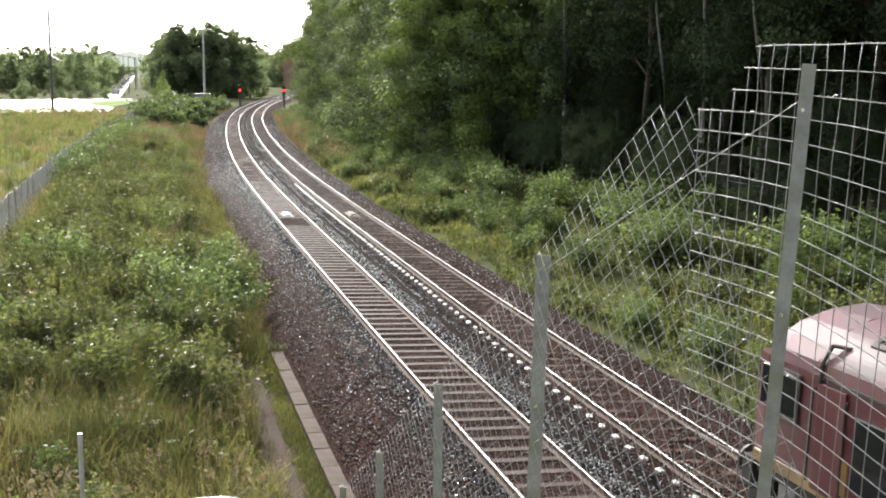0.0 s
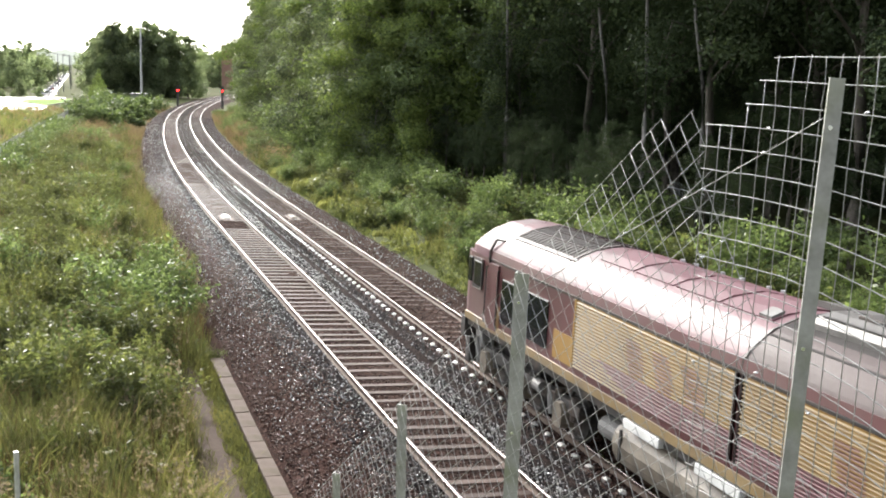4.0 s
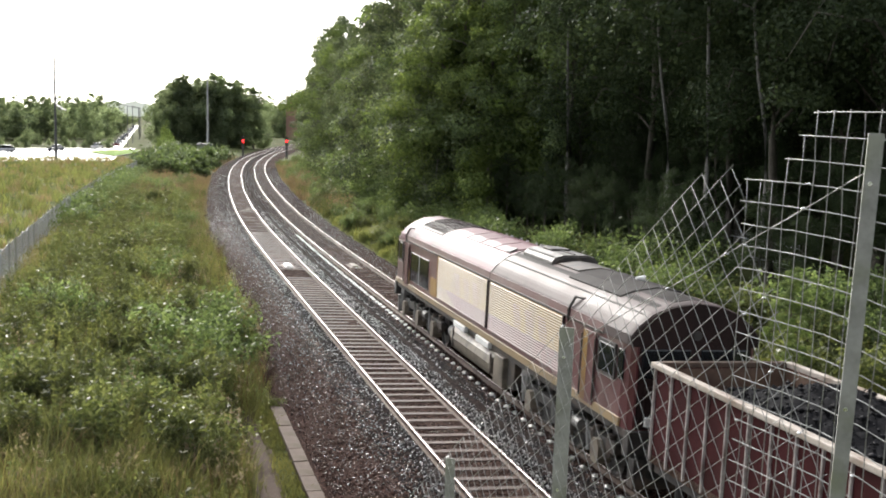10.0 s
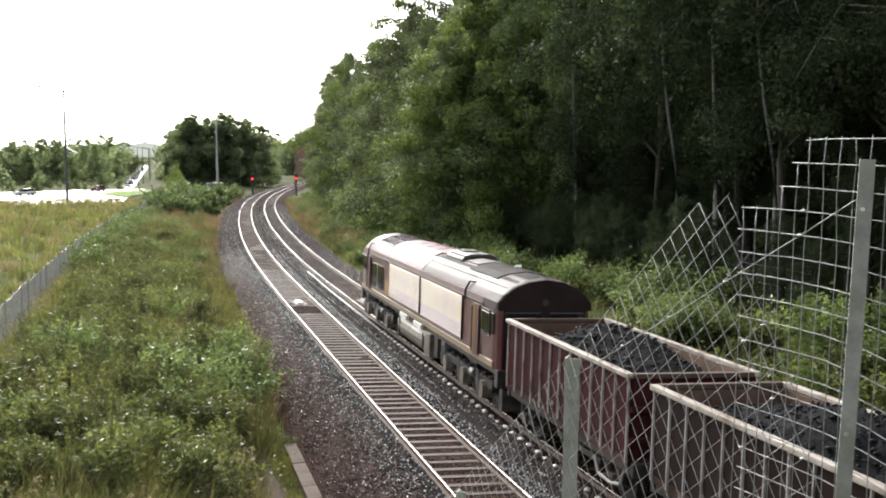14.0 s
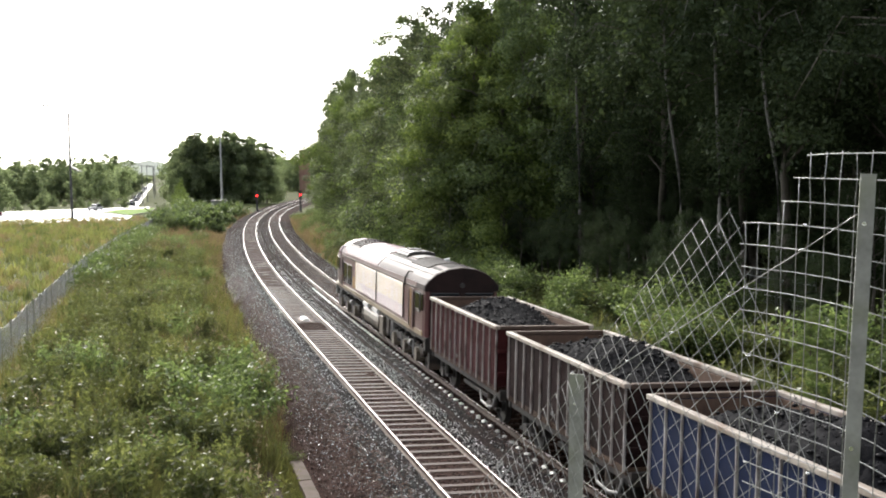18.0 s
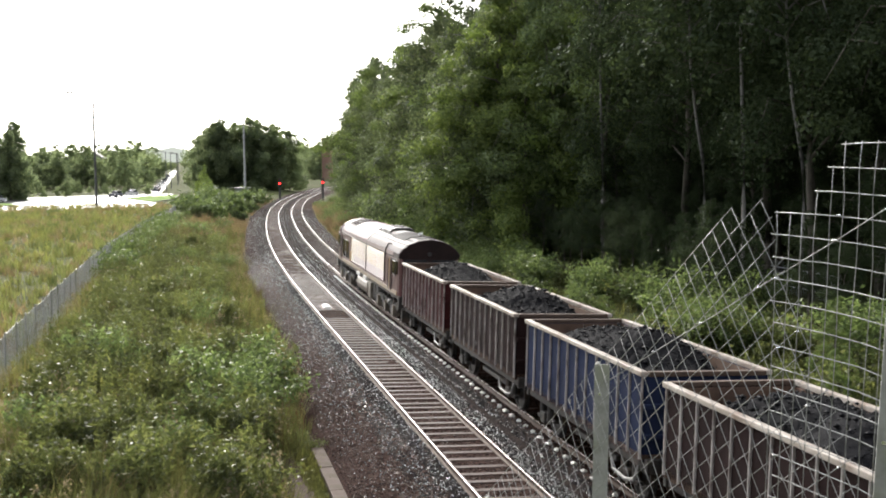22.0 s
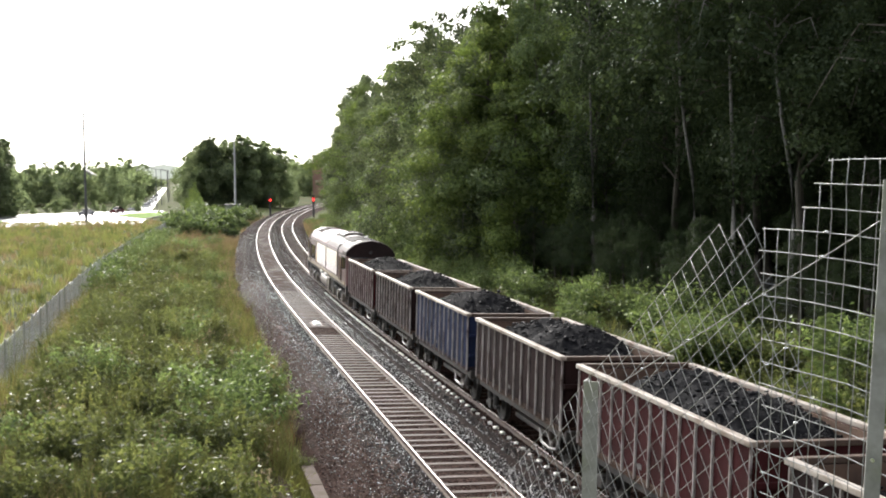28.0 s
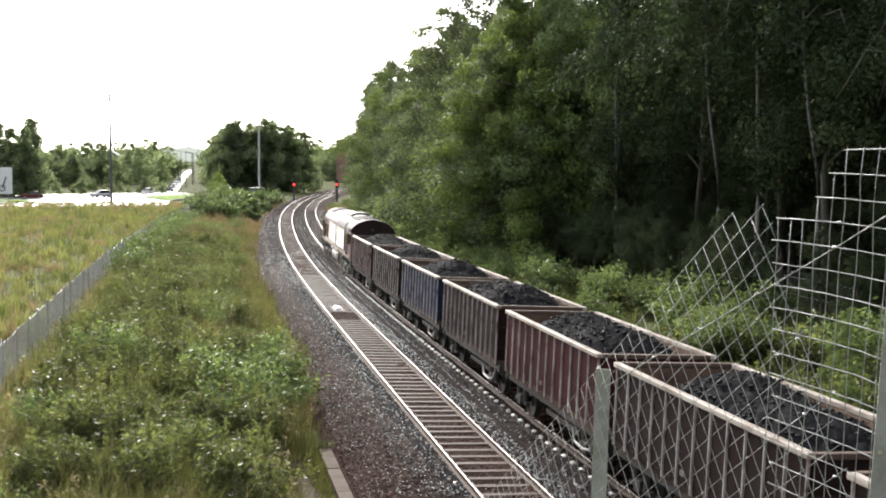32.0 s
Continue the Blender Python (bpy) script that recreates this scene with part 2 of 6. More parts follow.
M_GALV = mat("galvanised_steel", (0.34, 0.345, 0.35), (0.5, 0.5, 0.51), 18, 0.45, 0.4, 0.05, 90, dirt=(0.30, 0.30, 0.29), dirt_scale=4)
M_MESH = mat("dull_grey_mesh", (0.34, 0.345, 0.35), (0.46, 0.465, 0.47), 6, 0.5, 0.1, 0.0, 60)
M_POST = mat("mossy_galvanised_post", (0.19, 0.19, 0.182), (0.33, 0.33, 0.32), 14, 0.5, 0.35, 0.08, 70, dirt=(0.20, 0.215, 0.15), dirt_scale=5)
M_COLUMN = mat("dark_grey_column", (0.05, 0.05, 0.052), (0.09, 0.09, 0.092), 3, 0.6, 0, 0.05, 40)
M_WIRE = mat("galvanised_wire", (0.192, 0.192, 0.188), (0.32, 0.32, 0.312), 30, 0.45, 0.55, 0.0, 120)
# Bright metal for added plates that imitate glints on wet sleeper ends.
M_END_GLINT = plain("end_glint_steel", (0.8, 0.79, 0.77), 0.36, 1.0)
M_SEED = leaf_mat("pale_seed_heads", (0.20, 0.165, 0.12), (0.34, 0.29, 0.22), gloss=0.7)
M_UMBEL = leaf_mat("white_petals", (0.45, 0.45, 0.40), (0.62, 0.62, 0.56), gloss=0.7)
M_KNOT = plain("bright_wire_tie", (0.8, 0.8, 0.8), 0.25, 0.9)
M_BARK = mat("dark_bark", (0.05, 0.042, 0.035), (0.13, 0.115, 0.095), 4, 0.9, 0, 0.6, 25)
M_BIRCH = mat("pale_birch_bark", (0.07, 0.066, 0.06), (0.26, 0.25, 0.235), 3, 0.8, 0, 0.4, 14, dirt=(0.05, 0.045, 0.04), dirt_scale=3)
M_TRUNK = mat("white_birch_bark", (0.08, 0.076, 0.07), (0.22, 0.212, 0.2), 3, 0.8, 0, 0.4, 14, dirt=(0.025, 0.023, 0.02), dirt_scale=3)
M_LEAF_A = leaf_mat("birch_leaves", (0.042, 0.062, 0.034), (0.145, 0.172, 0.095), gloss=0.6, through_light=0.36, spec=0.14)
M_LEAF_B = leaf_mat("ash_leaves", (0.050, 0.078, 0.033), (0.175, 0.220, 0.086), gloss=0.6, through_light=0.4, spec=0.14, patch=(0.18, 0.25, 0.068))
M_LEAF_E = leaf_mat("bright_ash_leaves", (0.070, 0.105, 0.034), (0.215, 0.275, 0.088), gloss=0.55, through_light=0.45, spec=0.16)
# D is darkened for the wood's shade, C kept lighter for its lit trees.
M_LEAF_D = leaf_mat("shade_dark_leaves", (0.023, 0.036, 0.019), (0.062, 0.084, 0.043), gloss=0.7, through_light=0.28, spec=0.06)
M_LEAF_C = leaf_mat("mid_tone_leaves", (0.05, 0.075, 0.036), (0.165, 0.215, 0.09), gloss=0.55, through_light=0.34)
# Far trees: distance haze put into a paler leaf colour.
M_LEAF_F = leaf_mat("haze_pale_leaves", (0.09, 0.120, 0.080), (0.20, 0.240, 0.160), gloss=0.7, through_light=0.72)
M_SHRUB = leaf_mat("willow_shrub_leaves", (0.055, 0.084, 0.036), (0.180, 0.232, 0.100), gloss=0.45, through_light=0.5, spec=0.2)
M_WEED = leaf_mat("weed_leaves", (0.044, 0.059, 0.025), (0.160, 0.180, 0.075), gloss=0.42, through_light=0.5, spec=0.24, patch=(0.220, 0.232, 0.082))
M_GRASS = leaf_mat("green_grass", (0.054, 0.062, 0.026), (0.156, 0.160, 0.067), gloss=0.5, through_light=0.45, patch=(0.205, 0.196, 0.080))
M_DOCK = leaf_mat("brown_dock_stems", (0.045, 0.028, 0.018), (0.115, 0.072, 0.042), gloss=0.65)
M_HAY = leaf_mat("dry_grass", (0.115, 0.088, 0.058), (0.23, 0.175, 0.122), gloss=0.65)
M_MAROON = mat("maroon_paint", (0.066, 0.012, 0.015), (0.095, 0.020, 0.023), 1.2, 0.4, 0, 0.02, 25, dirt=(0.10, 0.05, 0.045), dirt_scale=0.9, coat=0.4)
M_ROOF = mat("weathered_maroon_roof", (0.10, 0.044, 0.054), (0.155, 0.08, 0.09), 1.0, 0.5, 0, 0.03, 25, dirt=(0.09, 0.068, 0.068), dirt_scale=0.7, spec=0.2)
M_ROOF_MID = mat("faded_maroon_roof", (0.10, 0.044, 0.054), (0.155, 0.08, 0.09), 1.0, 0.45, 0, 0.03, 25, dirt=(0.09, 0.068, 0.068), dirt_scale=0.7, spec=0.17)
M_ROOF_DULL = mat("dull_maroon_roof", (0.050, 0.037, 0.036), (0.088, 0.067, 0.065), 1.0, 0.55, 0, 0.03, 25, dirt=(0.040, 0.034, 0.032), dirt_scale=0.7, spec=0.12)
M_ROOF_GREY = mat("sooty_grey_roof", (0.025, 0.023, 0.022), (0.06, 0.056, 0.054), 1.0, 0.7, 0, 0.05, 25, dirt=(0.02, 0.018, 0.018), dirt_scale=0.8, spec=0.04)
M_SILENCER = mat("grey_silencer_steel", (0.06, 0.055, 0.05), (0.11, 0.104, 0.098), 1.5, 0.5, 0.1, 0.05, 25, dirt=(0.03, 0.027, 0.024), dirt_scale=1.4)
# Rear end's shade put into a dark maroon, shared by grille bars and edges.
M_SHADE_AND_BARS = mat("shade_and_bar_maroon", (0.012, 0.008, 0.008), (0.03, 0.017, 0.016), 1.5, 0.6, 0, 0.08, 25, spec=0.12)
M_GOLD = mat("gold_paint", (0.27, 0.155, 0.036), (0.34, 0.205, 0.06), 1.2, 0.42, 0, 0.02, 25, dirt=(0.18, 0.11, 0.05), dirt_scale=1.0, coat=0.08)
# Slat paints: part of the sky's sheen is put into paler, greyer colours.
M_SLAT_GOLD = mat("sheen_pale_gold_slat", (0.200, 0.135, 0.056), (0.262, 0.188, 0.090), 1.2, 0.34, 0, 0.02, 25, dirt=(0.140, 0.105, 0.07), dirt_scale=0.7, spec=0.5, coat=0.5)
M_SLAT_RED = mat("sheen_pale_maroon_slat", (0.10, 0.03, 0.04), (0.17, 0.08, 0.085), 1.2, 0.34, 0, 0.02, 25, dirt=(0.14, 0.09, 0.085), dirt_scale=0.7, spec=0.6, coat=0.45)
M_MARK = mat("faded_maroon_marking", (0.10, 0.04, 0.03), (0.15, 0.07, 0.05), 1.2, 0.34, 0, 0.02, 25, spec=0.6, coat=0.75)
M_YELLOW = mat("yellow_warning_paint", (0.55, 0.33, 0.03), (0.62, 0.40, 0.06), 1.5, 0.4, 0, 0.02, 25, dirt=(0.35, 0.22, 0.06))
M_BLACK = mat("black_underframe", (0.014, 0.013, 0.013), (0.05, 0.045, 0.042), 4, 0.55, 0.2, 0.2, 30, dirt=(0.09, 0.065, 0.05), dirt_scale=2)
M_GREY = mat("grey_tank_paint", (0.12, 0.116, 0.112), (0.21, 0.203, 0.195), 3, 0.55, 0, 0.1, 30, dirt=(0.06, 0.0525, 0.045), dirt_scale=1.5, spec=0.25)
M_TANK = mat("dirty_beige_tank", (0.10, 0.084, 0.065), (0.215, 0.185, 0.146), 2.5, 0.42, 0.1, 0.1, 30, dirt=(0.035, 0.029, 0.024), dirt_scale=1.8)
M_WHITE = mat("dirty_white_paint", (0.58, 0.58, 0.56), (0.74, 0.74, 0.72), 3, 0.35, 0, 0.05, 30)
M_GLASS = plain("dark_window_glass", (0.012, 0.014, 0.016), 0.05)
M_GRILLE = mat("black_roof_grille", (0.02, 0.02, 0.02), (0.06, 0.058, 0.055), 9, 0.7, 0.0, 0.3, 60, spec=0.1)
M_W_RED = mat("maroon_wagon_paint", (0.034, 0.0080, 0.0090), (0.058, 0.0152, 0.0158), 1.2, 0.8, 0, 0.1, 25, dirt=(0.028, 0.011, 0.0098), dirt_scale=0.8, spec=0.1)
M_W_BROWN = mat("rusty_brown_wagon_paint", (0.0125, 0.0062, 0.0060), (0.0250, 0.0125, 0.0115), 1.2, 0.8, 0, 0.15, 25, dirt=(0.0137, 0.00868, 0.00694), dirt_scale=0.8, spec=0.12)
M_W_BLUE = mat("blue_wagon_paint", (0.012, 0.0173, 0.042), (0.0195, 0.0277, 0.066), 1.2, 0.8, 0, 0.08, 25, dirt=(0.0105, 0.0131, 0.0263), dirt_scale=0.8, spec=0.12)
M_W_RUST = mat("orange_rust", (0.075, 0.042, 0.027), (0.155, 0.094, 0.062), 1.6, 0.75, 0, 0.25, 25, dirt=(0.06, 0.032, 0.022), dirt_scale=1.2)
M_RIM = mat("worn_pale_rim", (0.30, 0.25, 0.205), (0.50, 0.455, 0.41), 2.5, 0.34, 0.1, 0.1, 30, dirt=(0.2, 0.145, 0.11), dirt_scale=1.5)
# Ribs: the sun's highlight on them is put into a pale colour.
M_RIB = mat("rib_highlight", (0.26, 0.225, 0.21), (0.56, 0.52, 0.50), 2.0, 0.3, 0.2, 0.1, 30, dirt=(0.10, 0.07, 0.06), dirt_scale=1.5)
M_COAL = mat("coal", (0.004, 0.004, 0.005), (0.013, 0.013, 0.0145), 8, 0.8, 0, 0.8, 25, spec=0.03)
M_LUMP = mat("coal_lump", (0.004, 0.004, 0.005), (0.014, 0.014, 0.016), 8, 0.45, 0, 0.3, 25, vary=0.5, island=True, spec=0.05)
M_BRICK = mat("red_brick", (0.19, 0.105, 0.085), (0.27, 0.165, 0.135), 0.6, 0.85, 0, 0.3, 8)
M_RED_LAMP = plain("red_signal_lamp", (1.0, 0.02, 0.02), 0.4, 0, 9)
M_CAR = [plain("car_paint_" + n, c, 0.25, 0.3) for n, c in (("silver", (0.5, 0.5, 0.52)), ("dark", (0.04, 0.045, 0.06)), ("white", (0.75, 0.75, 0.75)), ("red", (0.12, 0.02, 0.02)))]
M_RUBBER = plain("black_rubber", (0.02, 0.02, 0.02), 0.8)
M_PALE = mat("pale_painted_steel", (0.252, 0.276, 0.3), (0.336, 0.36, 0.384), 5, 0.5, 0, 0.05, 40)
# Backdrop hills: haze put into pale colour and glow, though they are no lamps.
M_HAZE_NEAR, M_HAZE_FAR = plain("haze_glow_woods", (0.40, 0.42, 0.38), 1.0, 0, 0.9), plain("haze_glow_hills", (0.62, 0.63, 0.60), 1.0, 0, 0.9)
M_SIGN = plain("pale_sign_face", (0.72, 0.74, 0.74), 0.5)
M_DIMMARK = plain("dark_sign_marks", (0.07, 0.10, 0.09), 0.6)


# ---- mesh helpers ----
def np_mesh(name, verts, faces, mats=(), index=None, smooth=False):
    """A mesh from arrays: faces is n x 3 or n x 4."""
    me = bpy.data.meshes.new(name)
    verts, faces = np.asarray(verts, np.float32), np.asarray(faces, np.int32)
    n, k = faces.shape
    me.vertices.add(len(verts))
    me.vertices.foreach_set("co", verts.ravel())
    me.loops.add(n * k)
    me.loops.foreach_set("vertex_index", faces.ravel())
    me.polygons.add(n)
    me.polygons.foreach_set("loop_start", np.arange(0, n * k, k, dtype=np.int32))
    me.polygons.foreach_set("loop_total", np.full(n, k, np.int32))
    for m in mats:
        me.materials.append(m)
    if index is not None:
        me.polygons.foreach_set("material_index", np.asarray(index, np.int32))
    if smooth:
        me.polygons.foreach_set("use_smooth", np.ones(n, bool))
    me.update(calc_edges=True)
    return me


def bm_mesh(name, bm, *mats, smooth=False):
    me = bpy.data.meshes.new(name)
    bmesh.ops.recalc_face_normals(bm, faces=bm.faces)
    bm.to_mesh(me)
    bm.free()
    for m in mats:
        me.materials.append(m)
    if smooth:
        me.polygons.foreach_set("use_smooth", np.ones(len(me.polygons), bool))
    return me


def part(name, bm, material, parent, label="", smooth=False):
    """One mesh object under a thing or a part; bm is a bmesh or a ready mesh."""
    me = bm if isinstance(bm, bpy.types.Mesh) else bm_mesh(name, bm, material, smooth=smooth)
    ob = new(name, me)
    ob.parent = parent
    if label:
        ob["label"] = label
    return ob


def thing(name, label, category, group="", kind="", m=None):
    e = new(name)
    e.empty_display_size = 0.3
    tagged(e, label, category, group, kind)
    if m is not None:
        e.matrix_world = m
    return e


def box(bm, x0, x1, y0, y1, z0, z1, bevel=0.0, mi=0):
    vs = [bm.verts.new(p) for p in ((x0, y0, z0), (x1, y0, z0), (x1, y1, z0), (x0, y1, z0), (x0, y0, z1), (x1, y0, z1), (x1, y1, z1), (x0, y1, z1))]
    fs = [bm.faces.new([vs[i] for i in f]) for f in ((0, 3, 2, 1), (4, 5, 6, 7), (0, 1, 5, 4), (1, 2, 6, 5), (2, 3, 7, 6), (3, 0, 4, 7))]
    for f in fs:
        f.material_index = mi
    if bevel:
        es = list({e for f in fs for e in f.edges})
        bmesh.ops.bevel(bm, geom=es, offset=bevel, segments=2, affect="EDGES", profile=0.6)
    return bm


def boxed(*a, **k):
    return box(bmesh.new(), *a, **k)


def rod(bm, p, q, r, n=8, r2=None):
    """A round bar from p to q, tapering to r2."""
    p, q = Vector(p), Vector(q)
    d = q - p
    m = Matrix.Translation((p + q) / 2) @ d.to_track_quat("Z", "Y").to_matrix().to_4x4()
    bmesh.ops.create_cone(bm, cap_ends=True, segments=n, radius1=r, radius2=r if r2 is None else r2, depth=d.length, matrix=m)
    return bm


def prism(bm, outline, y0, y1):
    """An outline in x and z pulled from y0 to y1."""
    a = [bm.verts.new((x, y0, z)) for x, z in outline]
    b = [bm.verts.new((x, y1, z)) for x, z in outline]
    n = len(outline)
    bm.faces.new(a)
    bm.faces.new(b[::-1])
    for i in range(n):
        bm.faces.new((a[i], b[i], b[(i + 1) % n], a[(i + 1) % n]))
    return bm


# ---- the line: centre of the nearer track by its length s; off: metres to the right of it ----
GAP, CANT, DZ = 3.27, radians(2.34), -0.058
KNOTS = (0, 15, 30, 45, 60, 75, 90, 110, 130, 160, 420)
BENDS = (0.257, 0.107, -0.018, 0.041, 0.072, 0.125, 0.075, 0.074, 0.054, 0.09, 0.08)
DS = 0.5


def lay_line(sign, length):
    ss = np.arange(int(length / DS) + 1) * DS * sign
    k = np.interp(ss, KNOTS, BENDS) * 0.01
    if sign < 0:
        k[:] = 0.0005
    th = radians(-16.528) + np.concatenate([[0], np.cumsum((k[1:] + k[:-1]) / 2 * DS * sign)])
    x = 5.3265 + np.concatenate([[0], np.cumsum((np.sin(th[1:]) + np.sin(th[:-1])) / 2 * DS * sign)])
    y = 6 + np.concatenate([[0], np.cumsum((np.cos(th[1:]) + np.cos(th[:-1])) / 2 * DS * sign)])
    return ss, x, y, th


_back, _fore = lay_line(-1, 130), lay_line(1, 420)
LS, LX, LY, LT = [np.concatenate([u[:0:-1], v]) for u, v in zip(_back, _fore)]


def on_line(s, off, z=0.0):
    """Places at s along the line, off metres to its right."""
    s = np.asarray(s, float)
    x, y, t = np.interp(s, LS, LX), np.interp(s, LS, LY), np.interp(s, LS, LT)
    return np.stack([x + off * np.cos(t), y - off * np.sin(t), z + 0 * x], -1)


def on_track(s, off, z, right):
    """The same in a canted track's own plane; off from its centre."""
    o = (GAP if right else 0.0) + off * math.cos(CANT) + z * math.sin(CANT)
    return on_line(s, o, z * math.cos(CANT) - off * math.sin(CANT) + (DZ if right else 0.0))


def line_pose(s, z=0.0, right=True):
    t = float(np.interp(s, LS, LT))
    x, y, zz = on_track(s, 0, z, right)
    return pose(x, y, zz, 0, math.degrees(CANT), -math.degrees(t))


def line_off(x, y):
    """s and off of places in the plan."""
    x, y = np.atleast_1d(x), np.atleast_1d(y)
    best, si = np.full(x.shape, 1e18), np.zeros(x.shape, int)
    for i in range(0, len(LS), 4):
        d = (x - LX[i]) ** 2 + (y - LY[i]) ** 2
        w = d < best
        best[w], si[w] = d[w], i
    return LS[si], (x - LX[si]) * np.cos(LT[si]) - (y - LY[si]) * np.sin(LT[si])


def ground_z(x, y):
    """Height of the open ground."""
    s, o = line_off(x, y)
    z = np.full(o.shape, -0.62)
    left, right_ = np.clip((-o - 3.4) / 6, 0, 1), np.clip((o - 6.4) / 8, 0, 1)
    z += left * 0.55 + right_ * 0.9
    d = np.hypot(x, y)
    z += np.clip((d - 330) / 400, 0, 1) * 3.0 + np.clip((d - 750) / 1500, 0, 1) * 14 * np.clip((-np.asarray(x) - 60) / 300, 0, 1)
    return z


# ---- ground, ballast and rails ----
def build_ground():
    gx = np.unique(np.concatenate([np.linspace(-4000, -300, 14), np.linspace(-300, -70, 24), np.arange(-70, 50, 1.6), np.linspace(50, 300, 22), np.linspace(300, 4000, 12)]))
    gy = np.unique(np.concatenate([np.linspace(-3000, -120, 10), np.arange(-120, 20, 5.0), np.arange(20, 110, 1.6), np.arange(110, 420, 5.0), np.linspace(420, 4500, 26)]))
    X, Y = np.meshgrid(gx, gy)
    Z = ground_z(X.ravel(), Y.ravel())
    Z += 0.05 * np.sin(X.ravel() * 1.3) * np.sin(Y.ravel() * 0.9)
    n, m = len(gx), len(gy)
    i = np.arange(n * m).reshape(m, n)
    F = np.stack([i[:-1, :-1], i[:-1, 1:], i[1:, 1:], i[1:, :-1]], -1).reshape(-1, 4)
    ob = new("ground", np_mesh("ground", np.stack([X.ravel(), Y.ravel(), Z], 1), F, [M_GROUND], smooth=True))
    tagged(ob, "rough grassy ground on both sides of the railway", "ground", kind="structure")


def heaped(o):
    """Ballast lies over the sleepers' ends outside the rails."""
    return np.interp(np.minimum(np.abs(o), np.abs(np.asarray(o) - GAP)), (0.0, 0.8, 0.92, 1.35, 1.8), (0.0, 0.0, 0.075, 0.075, 0.02))


def build_ballast():
    s = np.arange(-40, 400, 0.5)
    offs = [-3.5, -3.0, -2.4, -1.9, -1.4, -0.93, -0.83, -0.5, 0, 0.5, 0.83, 0.93, 1.35, 1.63, 1.92, 2.34, 2.44, 2.8, 3.27, 3.8, 4.1, 4.2, 4.65, 5.2, 5.7, 6.2, 6.8]
    V = []
    rng = np.random.default_rng(5)
    for o in offs:
        if o < 1.6:
            p = on_track(s, o, -0.2, False)
        else:
            p = on_track(s, o - GAP, -0.19, True)
        p[:, 2] += heaped(o)
        if o < -2.4:
            p[:, 2] -= (-2.4 - o) * 0.56
        if o > 5.2:
            p[:, 2] -= (o - 5.2) * 0.34
        if -1.3 < o < 1.3:
            p[:, 2] += np.where(s > 68, 0.035, np.where((s > 46.5) & (s < 50), -0.02, 0.008 if abs(o) < 0.7 else 0.0))
        p[:, 2] += rng.normal(0, 0.012, len(s))
        V.append(p)
    V = np.stack(V, 1)
    n, m = len(s), len(offs)
    i = np.arange(n * m).reshape(n, m)
    F = np.stack([i[:-1, :-1], i[:-1, 1:], i[1:, 1:], i[1:, :-1]], -1).reshape(-1, 4)
    oc = (np.array(offs)[:-1] + np.array(offs)[1:]) / 2
    mi = np.tile(np.where(oc < -1.75, 0, np.where(np.abs(oc) < 0.83, 2, np.where(oc < 2.0, 1, 2))), n - 1)
    ob = new("ballast_bed", np_mesh("ballast_bed", V.reshape(-1, 3), F, [M_BAL_BROWN, M_BAL_GREY, M_BAL_RUST], mi))
    tagged(ob, "bed of brown and dark grey stone ballast under two tracks", "ballast", kind="structure")


RAIL_PROFILE = [(-0.035, -0.006), (-0.027, 0), (0.027, 0), (0.035, -0.006), (0.035, -0.038), (0.010, -0.05), (0.009, -0.13), (0.07, -0.148), (0.07, -0.159), (-0.07, -0.159), (-0.07, -0.148), (-0.009, -0.13), (-0.010, -0.05), (-0.035, -0.038)]


def build_rail(track, right, side):
    s = np.concatenate([np.arange(-40, 120, 1.0), np.arange(120, 401, 2.0)])
    V = np.stack([on_track(s, side * 0.7535 + x, z, right) for x, z in RAIL_PROFILE], 1)
    n, m = len(s), len(RAIL_PROFILE)
    i = np.arange(n * m).reshape(n, m)
    j = np.roll(i, -1, 1)
    F = np.stack([i[:-1], j[:-1], j[1:], i[1:]], -1).reshape(-1, 4)
    mi = np.tile(np.array([0, 0, 0, 0] + [1] * 9 + [0]), n - 1)
    part("rail", np_mesh("rail", V.reshape(-1, 3), F, [M_RAIL, M_RUST], mi), None, track, "steel rail with a bright worn head")


def sleeper_mesh(name, material, h):
    bm = bmesh.new()
    top, foot = 0.1, 0.135
    rings = [(-1.25, 0.0), (-1.23, 0.0), (-0.55, -0.012), (0.55, -0.012), (1.23, 0.0), (1.25, 0.0)]
    vs = []
    for k, (x, dz) in enumerate(rings):
        e = 0.02 if k in (0, 5) else 0.0
        vs.append([bm.verts.new(p) for p in ((x, -foot, -h), (x, -top + e, dz - e), (x, top - e, dz - e), (x, foot, -h))])
    for a, b in zip(vs, vs[1:]):
        for q in range(4):
            bm.faces.new((a[q], a[(q + 1) % 4], b[(q + 1) % 4], b[q]))
    bm.faces.new(vs[0][::-1])
    bm.faces.new(vs[-1])
    return bm_mesh(name, bm, material)


def end_glint_mesh():
    """Shiny two-bolt plate, added to stand for a wet sleeper end's glint."""
    bm = bmesh.new()
    box(bm, -0.06, 0.06, -0.075, 0.075, -0.09, 0.035, 0.014)
    for y in (-0.035, 0.035):
        rod(bm, (0, y, 0.03), (0, y, 0.055), 0.018, 6)
    return bm_mesh("end_plate", bm, M_END_GLINT)


